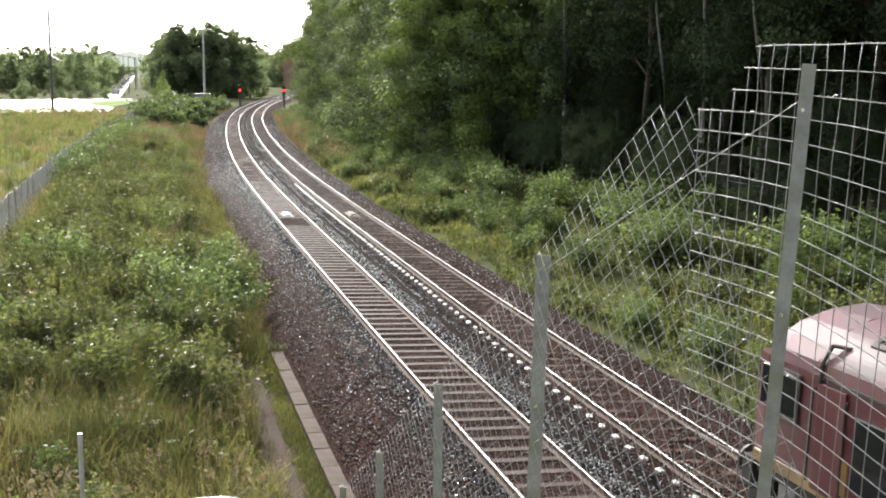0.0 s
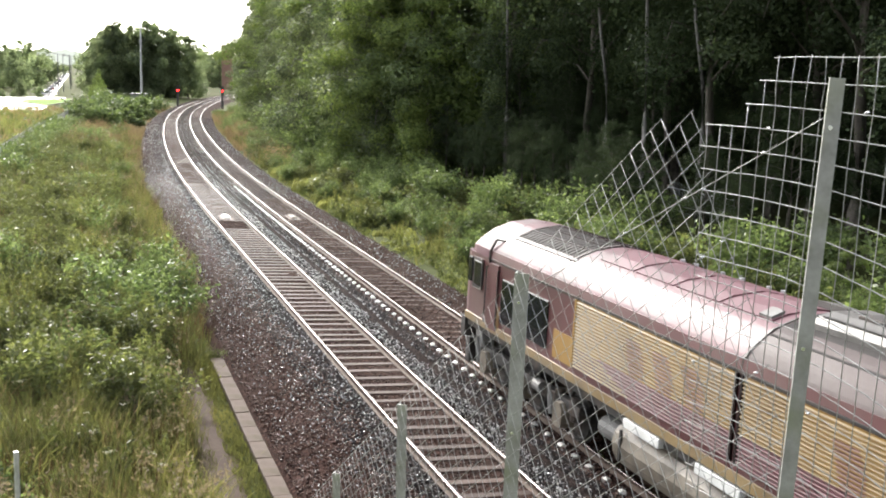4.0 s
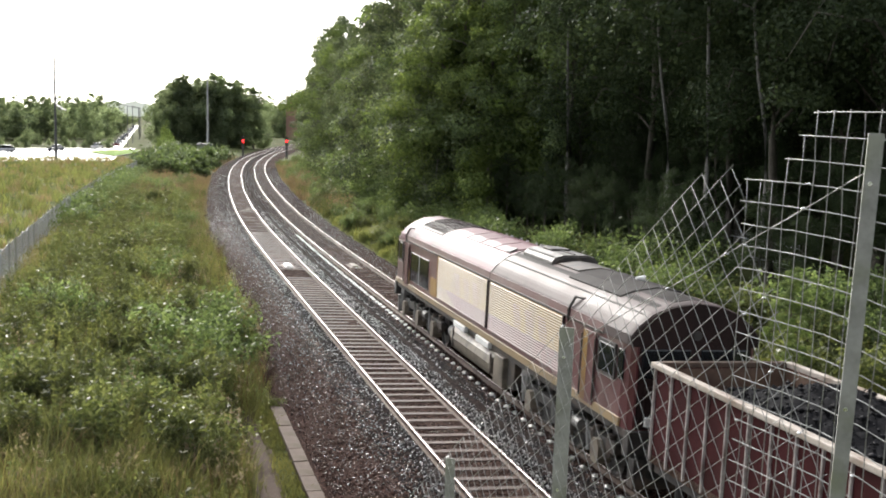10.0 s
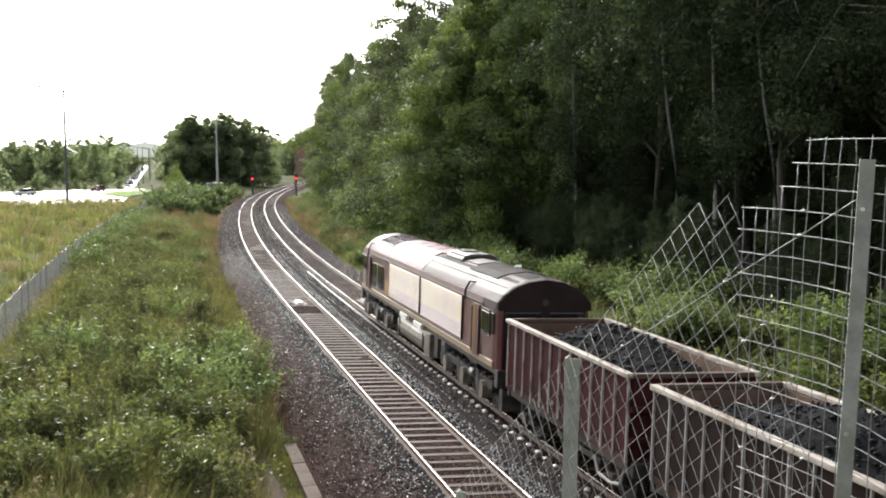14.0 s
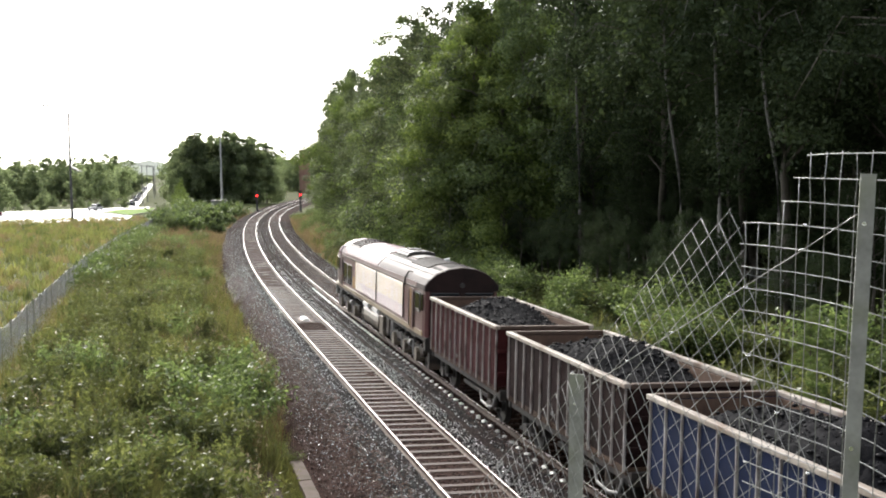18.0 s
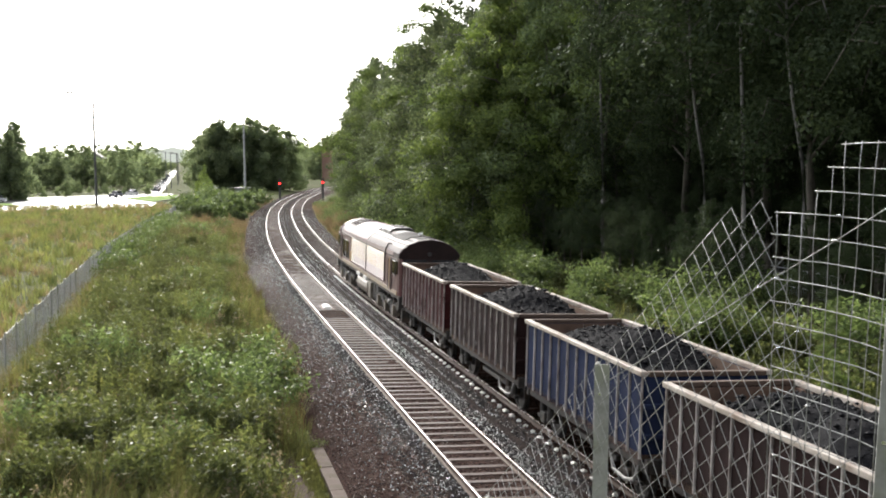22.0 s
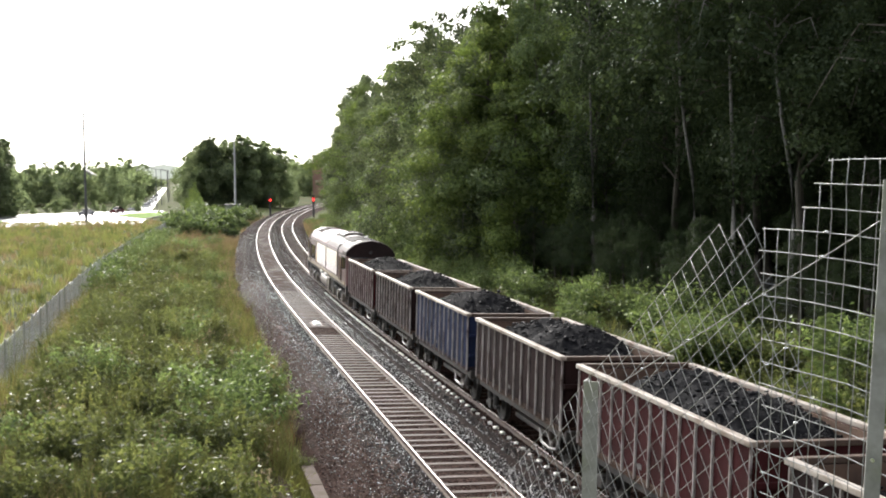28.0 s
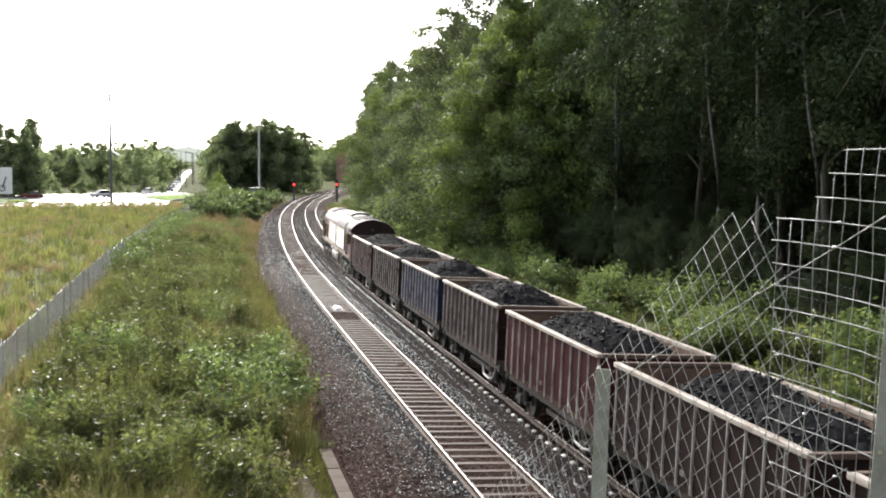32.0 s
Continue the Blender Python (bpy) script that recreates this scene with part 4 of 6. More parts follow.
def strip(s0, s1, o0, o1):
    """A plain even strip beside the line, past the reach of the clumps."""
    def where(rng, n):
        p = on_line(rng.uniform(s0, s1, n), 0)
        s, _ = line_off(p[:, 0], p[:, 1])
        o, t = rng.uniform(o0, o1, n), np.interp(s, LS, LT)
        return p[:, 0] + o * np.cos(t), p[:, 1] - o * np.sin(t)
    return where


def build_plants():
    # the strip between the line and the boundary fence
    blades("verge_grass", 36000, 11, verge(9, 120, -12.1, -4.5), 0.6, 1.55, 0.010, M_GRASS, "tall green and yellow grass on the verge")
    blades("verge_dry_stalks", 11000, 12, verge(9, 120, -12.1, -4.5), 0.6, 1.2, 0.008, M_HAY, "dry straw-coloured stalks among the grass")
    weeds("verge_weeds", 17000, 13, verge(15, 110, -11.2, -4.4), 2.2, 0.044, M_WEED, "dense leafy green weeds on the verge")
    blades("meadow_grass", 52000, 33, verge(15, 66, -11.8, -4.5, 1.2), 0.5, 1.35, 0.0075, M_GRASS, "soft yellow-green grass between the weeds")
    blades("trough_edge_grass", 1800, 28, strip(7, 20, -3.2, -2.98), 0.06, 0.2, 0.009, M_GRASS, "sparse grass between the trough and the ballast", even=True)
    blades("path_tufts", 2600, 29, strip(7, 25, -4.95, -4.25), 0.1, 0.35, 0.009, M_GRASS, "tufts of grass spreading over the earth path", even=True)
    blades("trough_grass", 5200, 26, strip(7, 26, -4.02, -3.52), 0.14, 0.34, 0.011, M_GRASS, "short green grass along the cable trough", even=True)
    blades("near_grass", 34000, 30, verge(6, 31, -11.8, -4.7, 0.8), 0.4, 1.2, 0.007, M_GRASS, "olive-green grass on the near verge")
    blades("dry_grass_patch", 8000, 24, verge(6, 29, -11.0, -4.7, 0.9), 0.35, 0.95, 0.006, M_HAY, "short dry tan grass beside the cable trough")
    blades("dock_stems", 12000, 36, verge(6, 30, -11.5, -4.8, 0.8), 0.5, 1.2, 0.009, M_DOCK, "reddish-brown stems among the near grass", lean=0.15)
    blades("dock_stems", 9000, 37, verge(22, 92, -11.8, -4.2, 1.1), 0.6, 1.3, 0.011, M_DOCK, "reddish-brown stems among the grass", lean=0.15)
    seed_heads("grass_seed_heads", 9000, 25, verge(12, 95, -12.4, -4.1))
    umbels("white_umbels", 90, 61, verge(13, 40, -10.5, -5.2, 1.0))
    blades("trackside_tufts", 1500, 14, verge(14, 130, -4.0, -3.1), 0.15, 0.45, 0.009, M_GRASS, "short tufts of grass at the ballast's edge")
    blades("far_verge_grass", 9000, 15, verge(110, 230, -13, -3.6, 1.0), 0.5, 1.0, 0.035, M_HAY, "pale dry grass on the far verge")
    blades("tan_grass_band", 7000, 35, verge(88, 132, -11.5, -4.0, 1.0), 0.9, 1.6, 0.02, M_HAY, "tall reddish-tan dry grass across the verge")
    # the field beyond the fence
    blades("field_grass", 60000, 16, verge(28, 200, -70, -13.2, 1.0), 0.35, 0.8, 0.026, M_GRASS, "rough green field grass")
    blades("field_dry_grass", 28000, 17, verge(28, 200, -70, -13.2, 1.0), 0.4, 0.95, 0.025, M_HAY, "pinkish dry grass in the rough field")
    blades("field_weeds", 34000, 27, verge(26, 170, -60, -13.4, 1.0), 0.5, 1.15, 0.028, M_WEED, "clumps of green weeds in the rough field")
    # the bank below the wood
    blades("bank_grass", 16000, 18, verge(12, 190, 5.7, 15, 1.2), 0.4, 0.9, 0.014, M_GRASS, "green grass on the bank below the wood")
    blades("bank_tan_grass", 6000, 38, verge(85, 185, 5.9, 9.5, 1.0), 0.7, 1.4, 0.03, M_HAY, "tall tan grass on the far bank beside the line")
    weeds("bank_weeds", 12000, 19, verge(12, 120, 6.1, 16), 1.3, 0.06, M_WEED, "leafy green weeds on the bank below the wood")
    weeds("bank_edge_weeds", 9000, 34, verge(12, 80, 6.0, 8.2), 1.1, 0.055, M_WEED, "low leafy weeds along the foot of the bank")
    kinds = [shrub_kind("willow_shrub", 21 + i, 1.5 + 0.25 * i, 1.15, 1900, 0.075, M_SHRUB, "grey-green willow shrub with small glossy leaves") for i in range(3)]
    kinds += [shrub_kind("bramble", 31 + i, 1.1, 1.25, 1500, 0.08, M_WEED, "low bright green bramble bush") for i in range(2)]
    kinds += [shrub_kind("thicket", 36 + i, 1.5, 1.3, 900, 0.17, M_LEAF_C, "dark green leafy thicket by the line") for i in range(2)]
    kinds += [willowherb(38 + i) for i in range(3)]
    rng = random.Random(8)
    first = [True] * 10

    def plant(s, o, size, k, group):
        p = on_line(s, o)
        ob = kinds[k]
        if first[k]:
            first[k] = False
        else:
            ob = copy_thing(kinds[k], Matrix())
        settle(ob, p[0], p[1], rng.uniform(0, 6.28), size, group)

    for s, o, size, k in ((29.5, -4.2, 1.25, 0), (27.4, -4.9, 1.15, 1), (31.5, -4.8, 1.2, 2), (28.8, -5.9, 1.2, 2), (33.2, -4.2, 0.8, 1), (43.5, -3.4, 0.5, 3), (36, -5.6, 0.8, 0), (34, -7.2, 0.75, 1), (45, -6.5, 0.8, 2), (52, -5, 0.8, 0), (40, -9, 0.7, 1),
                          (58, -7, 0.9, 0), (64, -5, 0.8, 1), (72, -4.6, 0.9, 2), (48, -10.5, 0.8, 0), (20.5, -5.6, 0.5, 3), (24.6, -3.6, 0.36, 3), (25.6, -3.8, 0.42, 4), (80, -8, 1.0, 0), (92, -5, 1.0, 1), (104, -10, 1.2, 2), (118, -5.5, 1.1, 0)):
        plant(s, o, size, k, "verge shrubs")
    for s, o, size, k in ((24.9, -3.75, 0.3, 3), (12.5, -7.6, 0.62, 0), (14.2, -8.2, 0.66, 1), (11.2, -8.4, 0.6, 2), (16.5, -8.8, 0.55, 0), (15.2, -6.1, 0.42, 1), (18.6, -7.4, 0.55, 3), (20.2, -9.2, 0.7, 0), (21.4, -6.4, 0.6, 4), (17.6, -10.2, 0.7, 2), (13.0, -9.8, 0.6, 1)):
        plant(s, o, size, k, "verge shrubs")
    for i in range(16):
        plant(10 + 12 * rng.random(), -6.2 - 5 * rng.random(), rng.uniform(0.45, 0.75), 7 + i % 3, "willowherb on the verge")
    for i in range(140):
        s = 16 + 175 * (i / 140) ** 1.15 + rng.uniform(-1, 1)
        o = rng.choice([7.2, 8.4, 9.6, 10.6, 11.8, 13.2]) + rng.uniform(-0.6, 0.6)
        plant(s, o, rng.uniform(0.8, 1.15) * (0.72 + 0.08 * (o - 5)), rng.randrange(5), "bank shrubs")
    for i in range(60):
        s = 15 + 65 * rng.random()
        o = rng.uniform(11.5, 19.5)
        if o > 15.5 and 33 < s < 54:
            continue
        plant(s, o, rng.uniform(0.9, 1.5), rng.randrange(5), "bank shrubs")
    for s, o, size, k in ((74, 11.2, 1.7, 0), (79, 10.8, 2.0, 1), (84, 11.4, 2.2, 2), (89, 10.9, 2.5, 0), (95, 11.2, 2.4, 1), (101, 10.6, 2.6, 2), (108, 11.0, 2.3, 0), (116, 10.8, 2.4, 1)):
        plant(s, o, size, k, "large willows at the wood's foot")
    for i in range(34):
        plant(64 + 2.0 * i + rng.uniform(-1, 1), -11.3 + rng.uniform(-0.5, 0.9), rng.uniform(0.95, 1.45), (0, 5, 1, 3, 6, 2)[i % 6], "shrubs along the boundary fence")
    for i in range(120):
        s = 19 + 97 * rng.random() ** 1.3
        plant(s, -4.9 - 5.6 * rng.random(), rng.uniform(0.45, 1.15), rng.choice((0, 3, 4, 3, 1)), "verge shrubs")
    for i in range(230):
        s = 17.5 + 75 * rng.random() ** 1.15
        cx = rng.gauss(0, 0.5)
        plant(s, -5.0 - 5.8 * rng.random() + cx * 0.3, rng.uniform(0.7, 1.3), 7 + i % 3, "willowherb on the verge")
    for i in range(44):
        s, o = 138 + 1.7 * i + rng.uniform(-2, 2), -3.8 - rng.random() * 8
        plant(s, o, rng.uniform(0.9, 2.2), rng.choice((5, 6, 5, 6, 2)), "far verge shrubs")


def build_trees():
    rng = random.Random(12)
    front = [tree_kind("birch_tree", 41 + i, 18, 3.5, 0.14, 24000, 0.132, M_BIRCH, M_LEAF_A, 0.8, "tall birch tree with drooping dark green leaves") for i in range(3)]
    front += [tree_kind("ash_tree", 51 + i, 17, 3.5, 0.10, 22000, 0.145, M_BARK, M_LEAF_B, 0.4, "tall leafy tree with fresh green leaves") for i in range(2)]
    bright = [tree_kind("ash_tree", 57, 17, 3.4, 0.06, 22000, 0.15, M_BARK, M_LEAF_E, 0.5, "tall ash with bright yellow-green leaves to the ground")]
    deep = [tree_kind("woodland_tree", 61 + i, 18, 3.7, 0.34, 4500, 0.34, (M_BIRCH, M_BARK)[i], M_LEAF_D, 0.6, "tall woodland tree, deep shade put into its leaf colour") for i in range(2)]
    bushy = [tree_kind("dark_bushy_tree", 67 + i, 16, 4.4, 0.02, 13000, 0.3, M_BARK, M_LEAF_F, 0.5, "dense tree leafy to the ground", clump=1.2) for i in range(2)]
    # shady and lit: like birches, with shade or light put into the leaf colour
    shady = [tree_kind("birch_tree", 81 + i, 18, 3.6, 0.33, 22000, 0.11, M_BARK, M_LEAF_D, 0.7, "tall birch with a slim trunk, its crown darkened in colour for shade") for i in range(2)]
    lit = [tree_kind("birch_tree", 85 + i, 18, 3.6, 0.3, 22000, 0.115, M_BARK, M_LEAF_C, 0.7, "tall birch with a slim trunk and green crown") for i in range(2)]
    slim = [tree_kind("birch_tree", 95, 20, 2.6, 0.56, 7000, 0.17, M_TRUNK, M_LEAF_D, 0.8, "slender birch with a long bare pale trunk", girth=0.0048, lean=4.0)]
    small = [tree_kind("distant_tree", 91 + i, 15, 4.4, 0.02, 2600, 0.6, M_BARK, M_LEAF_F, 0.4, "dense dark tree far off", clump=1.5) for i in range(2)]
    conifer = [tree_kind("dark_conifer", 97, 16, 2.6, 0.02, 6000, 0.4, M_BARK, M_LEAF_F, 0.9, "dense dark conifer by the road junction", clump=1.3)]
    used = set()

    def put(pool, k, x, y, size, group):
        ob = pool[k]
        if ob.name in used:
            ob = copy_thing(ob, Matrix())
        else:
            used.add(ob.name)
        return settle(ob, x, y, rng.uniform(0, 6.28), size, group, -0.1)

    # the wood's edge, along the line
    s, i = 69.0, 0
    while s < 228:
        o = 14.4 + rng.uniform(-1.2, 1.6)
        p = on_line(s, o)
        put(front, (3, 0, 1, 4, 0, 2)[i % 6], p[0], p[1], rng.uniform(0.92, 1.22), "trees at the wood's edge")
        s += rng.uniform(3.6, 5.4)
        i += 1
    for s, o, h in ((68.5, 17.2, 1.15), (73.5, 15.6, 1.05), (65.5, 19.0, 1.2)):
        p = on_line(s, o)
        put(front, 3 if h > 1.1 else 4, p[0], p[1], h, "trees at the wood's edge")
    for s, o, h in ((70.0, 13.6, 1.12), (66.2, 14.6, 0.95), (74.5, 13.4, 0.8)):
        p = on_line(s, o)
        put(bright, 0, p[0], p[1], h, "bright ash trees at the wood's edge")
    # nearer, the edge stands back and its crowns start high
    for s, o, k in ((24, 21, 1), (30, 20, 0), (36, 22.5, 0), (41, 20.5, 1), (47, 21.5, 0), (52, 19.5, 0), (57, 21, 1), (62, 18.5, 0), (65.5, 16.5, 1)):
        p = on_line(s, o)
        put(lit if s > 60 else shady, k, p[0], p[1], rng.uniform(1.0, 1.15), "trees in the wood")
    for s, o, h in ((57.0, 16.6, 1.05), (44.2, 16.9, 1.0), (40.2, 16.8, 1.1), (37.0, 17.8, 1.0)):
        p = on_line(s, o)
        put(slim, 0, p[0], p[1], h, "slender birches at the wood's edge")
    for k in range(15):
        p = on_line(31 + 2.3 * k + rng.uniform(-0.6, 0.6), rng.uniform(14.6, 16.2))
        put(shady, k % 2, p[0], p[1], rng.uniform(0.2, 0.29), "young trees under the wood")
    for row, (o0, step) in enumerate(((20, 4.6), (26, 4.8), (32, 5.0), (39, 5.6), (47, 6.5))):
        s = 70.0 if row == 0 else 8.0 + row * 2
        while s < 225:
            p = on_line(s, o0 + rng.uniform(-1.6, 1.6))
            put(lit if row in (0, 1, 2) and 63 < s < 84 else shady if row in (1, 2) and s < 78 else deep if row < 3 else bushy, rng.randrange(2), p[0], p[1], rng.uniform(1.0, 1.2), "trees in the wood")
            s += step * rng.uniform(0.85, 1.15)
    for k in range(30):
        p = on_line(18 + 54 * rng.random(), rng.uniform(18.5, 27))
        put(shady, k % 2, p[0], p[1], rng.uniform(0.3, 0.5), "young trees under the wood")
    for s, o, h in ((17, 10.5, 0.15), (19.5, 12, 0.18), (22, 10.2, 0.13), (25, 11.8, 0.17), (15, 12.5, 0.18)):
        p = on_line(s, o)
        put(front, 3, p[0], p[1], h, "saplings on the bank")
    # dark group of trees beyond the bend
    for k in range(15):
        x, y = -73.2 + 1.55 * k + rng.uniform(-0.8, 0.8), 292 + rng.uniform(-6, 6) + 0.3 * k
        put(bushy, k % 2, x, y, rng.uniform(1.1, 1.22) * (1.0 - 0.12 * abs(k - 7) / 7), "dark trees beyond the bend")
    for k in range(3, 8):
        put(bushy, k % 2, -48 + 3.4 * k + rng.uniform(-1, 1), 400 + rng.uniform(-15, 15), rng.uniform(0.55, 0.75), "dark trees beyond the bend")
    for x, y, size in ((-66, 440, 0.75), (-62, 432, 0.8), (-58.5, 438, 0.7), (-54, 445, 0.75), (-70, 448, 0.8)):
        put(bushy, 0, x, y, size, "dark trees beyond the bend")
    for x, y, size in ((-61.5, 246, 0.34), (-60, 240, 0.27), (-57.5, 235, 0.3), (-55.5, 228, 0.22), (-63, 254, 0.4)):
        put(bright, 0, x, y, size, "young bright trees before the dark group")
    # trees round the road junction and on the hill
    for x, y in ((-97.5, 231), (-101, 233), (-99.5, 238), (-105, 236)):
        put(conifer, 0, x, y, rng.uniform(0.9, 1.05), "dark conifers by the road")
    for x, y, size in ((-152, 345, 0.6), (-146, 352, 0.75), (-138, 350, 0.8), (-131, 356, 0.85), (-124, 352, 0.8), (-118, 360, 0.7), (-112, 365, 0.55), (-160, 360, 0.5)):
        put(bushy, rng.randrange(2), x, y, size, "trees by the road junction")
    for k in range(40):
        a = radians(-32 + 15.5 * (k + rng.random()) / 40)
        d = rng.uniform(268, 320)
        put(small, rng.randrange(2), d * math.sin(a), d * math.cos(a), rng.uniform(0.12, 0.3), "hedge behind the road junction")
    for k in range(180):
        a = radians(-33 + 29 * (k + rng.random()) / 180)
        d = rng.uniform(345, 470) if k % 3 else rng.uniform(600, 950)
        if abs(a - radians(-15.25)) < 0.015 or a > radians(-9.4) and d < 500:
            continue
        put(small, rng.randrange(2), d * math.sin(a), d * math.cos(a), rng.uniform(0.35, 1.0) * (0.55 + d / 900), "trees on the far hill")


# ---- the train ----
SPEED = (-2.6476e-05, 1.70339e-03, -4.46943e-02, 2.84251, 9.81678)   # front of the engine along the line, by time


def front_s(t):
    return float(np.polyval(SPEED, t))


def wheelset(parent, y, r, name="wheelset"):
    e = new(name)
    e.parent = parent
    e.empty_display_size = 0.2
    e.location = (0, y, r)
    for x in (-0.76, 0.76):
        bm, sg = bmesh.new(), 1 if x > 0 else -1
        prof = [(sg * 0.10, 0.1), (sg * 0.08, 0.16), (sg * 0.03, 0.2), (sg * 0.02, r - 0.09), (sg * 0.07, r - 0.06), (sg * 0.07, r - 0.005), (sg * -0.04, r), (sg * -0.045, r + 0.028), (sg * -0.07, r + 0.028), (sg * -0.07, r - 0.06), (sg * -0.03, r - 0.09), (sg * -0.06, 0.1)]
        rings = [[(x + px, pr * math.cos(6.2832 * k / 22), pr * math.sin(6.2832 * k / 22)) for px, pr in prof] for k in range(23)]
        loft(bm, rings, cap=False)
        bmesh.ops.remove_doubles(bm, verts=bm.verts, dist=1e-4)
        part("wheel", bm, M_BLACK, e)
    part("axle", rod(bmesh.new(), (-1.0, 0, 0), (1.0, 0, 0), 0.08, 10), M_RUST, e)
    return e


def loft(bm, rings, cap=True):
    rs = [[bm.verts.new(p) for p in r] for r in rings]
    n = len(rs[0])
    for a, b in zip(rs, rs[1:]):
        for i in range(n):
            bm.faces.new((a[i], a[(i + 1) % n], b[(i + 1) % n], b[i]))
    if cap:
        bm.faces.new(rs[0][::-1])
        bm.faces.new(rs[-1])
    return bm


HALF_L = 10.35
ROOF_ARC = [(-1.34, 2.93), (-1.322, 3.11), (-1.16, 3.31), (-0.9, 3.52), (-0.52, 3.675), (0, 3.75), (0.52, 3.675), (0.9, 3.52), (1.16, 3.31), (1.322, 3.11), (1.34, 2.93)]


# the same arc in short steps
ROOF_FINE = [(float(x), float(z)) for x, z in zip(np.interp(np.linspace(0, 10, 41), range(11), [p[0] for p in ROOF_ARC]), np.interp(np.linspace(0, 10, 41), range(11), [p[1] for p in ROOF_ARC]))]
for _ in range(1):
    ROOF_FINE = [ROOF_FINE[0]] + [((p[0] + 2 * q[0] + r[0]) / 4, (p[1] + 2 * q[1] + r[1]) / 4) for p, q, r in zip(ROOF_FINE, ROOF_FINE[1:], ROOF_FINE[2:])] + [ROOF_FINE[-1]]


def along(d):
    """Place along the engine from its distance behind the front."""
    return HALF_L - d


def roof_z(x):
    return float(np.interp(x, [p[0] for p in ROOF_ARC], [p[1] for p in ROOF_ARC]))


def roof_panel(x0, x1, d0, d1, lift, sink=0.05):
    """A plate that follows the roof's curve."""
    xs = np.linspace(x0, x1, 7)
    return prism(bmesh.new(), [(x, roof_z(x) - sink) for x in xs] + [(x, roof_z(x) + lift) for x in xs[::-1]], along(d1), along(d0))


def build_locomotive():
    t = thing("diesel_locomotive", "long maroon diesel locomotive with a gold band and sooty roof", "locomotive")
    # lower body between the cabs, and the cabs
    side = [(-1.32, 1.32), (-1.32, 2.93), (1.32, 2.93), (1.32, 1.32)]
    part("body", prism(bmesh.new(), side, along(19.1), along(1.9)), M_MAROON, t)
    for sgn, name in ((1, "front_cab"), (-1, "rear_cab")):
        bm = bmesh.new()
        rings = []
        for d, w in ((1.9, 1.32), (0.45, 1.315), (0.2, 1.27), (0.1, 1.18)):
            y = sgn * along(d)
            rings.append([(-w, y, 1.32), (-w, y, 2.93), (w, y, 2.93), (w, y, 1.32)])
        cab = part(name, loft(bm, rings), M_MAROON, t)
        for x in (-0.6, 0.6):
            y0, y1 = sorted((sgn * along(0.12), sgn * along(0.07)))
            part("windscreen", boxed(x - 0.5, x + 0.5, y0, y1, 2.3, 2.86, 0.03), M_GLASS, cab, "dark windscreen pane")
        # at the rear, panel and plate are coloured dark for the end's shade
        part("nose_panel", boxed(-1.0, 1.0, min(sgn * along(0.11), sgn * along(0.06)), max(sgn * along(0.11), sgn * along(0.06)), 1.35, 2.15, 0.015), M_YELLOW if sgn > 0 else M_SHADE_AND_BARS, cab, "yellow warning panel" if sgn > 0 else "end panel darkened in colour for shade")
        if sgn < 0:
            part("end_plate", boxed(-1.14, 1.14, -along(0.095), -along(0.085), 1.34, 2.9), M_SHADE_AND_BARS, cab)
        else:
            for x in (-1.325, 1.325):
                part("lower_panel", boxed(x - 0.008, x + 0.008, along(2.42), along(1.95), 1.5, 1.98, 0.004), M_GOLD, cab, "gold lower cab side")
        for x in (-0.85, 0.85):
            part("lamp_cluster", boxed(x - 0.16, x + 0.16, min(sgn * along(-0.06), sgn * along(0)), max(sgn * along(-0.06), sgn * along(0)), 1.42, 1.6, 0.02), M_WHITE, cab, "pale lamp cluster")
        part("headlight", rod(bmesh.new(), (0, sgn * along(0.3), 3.12), (0, sgn * along(0.05), 3.12), 0.09, 12), M_WHITE if sgn > 0 else M_BLACK, cab, "round headlight")
        for x in (-1.325, 1.325):
            y0, y1 = sorted((sgn * along(0.36), sgn * along(0.6)))
            part("quarter_light", boxed(x - 0.02, x + 0.02, y0, y1, 2.22, 2.8, 0.02), M_GLASS, cab, "narrow dark corner window")
        for x in (-1.345, 1.345):
            d0, d1 = (0.78, 1.25) if sgn > 0 else (0.75, 1.5)
            y0, y1 = sorted((sgn * along(d0), sgn * along(d1)))
            w = part("cab_side_window", boxed(x - 0.02, x + 0.02, y0, y1, 2.2, 2.78, 0.03), M_GLASS, cab, "dark cab side window")
            part("window_frame", boxed(x - 0.012, x + 0.012, y0 - 0.06, y1 + 0.06, 2.14, 2.84, 0.03), M_BLACK, w)
            d0, d1 = 1.55, 1.95
            y0, y1 = sorted((sgn * along(d0 + 0.15), sgn * along(d1 + 0.35)))
            door = part("cab_door", boxed(x - 0.012, x + 0.012, y0, y1, 1.4, 2.86, 0.02), M_MAROON, cab, "cab door")
            if sgn < 0:
                part("gold_strip", boxed(x - 0.016, x + 0.016, y1 - 0.2, y1 + 0.04, 1.42, 2.84), M_GOLD, door, "gold painted strip")
            for yy in (y0 - 0.05, y1 + 0.05):
                part("grab_rail", rod(rod(rod(bmesh.new(), (x * 1.03, yy, 1.5), (x * 1.03, yy, 2.75), 0.018, 6), (x, yy, 1.5), (x * 1.03, yy, 1.5), 0.018, 6), (x, yy, 2.75), (x * 1.03, yy, 2.75), 0.018, 6), M_BLACK, door)
        for x in (-0.86, 0.86):
            part("buffer", rod(rod(bmesh.new(), (x, sgn * along(0.0), 1.05), (x, sgn * (HALF_L + 0.42), 1.05), 0.1, 12), (x, sgn * (HALF_L + 0.42), 1.05), (x, sgn * (HALF_L + 0.47), 1.05), 0.24, 18), M_BLACK, t)
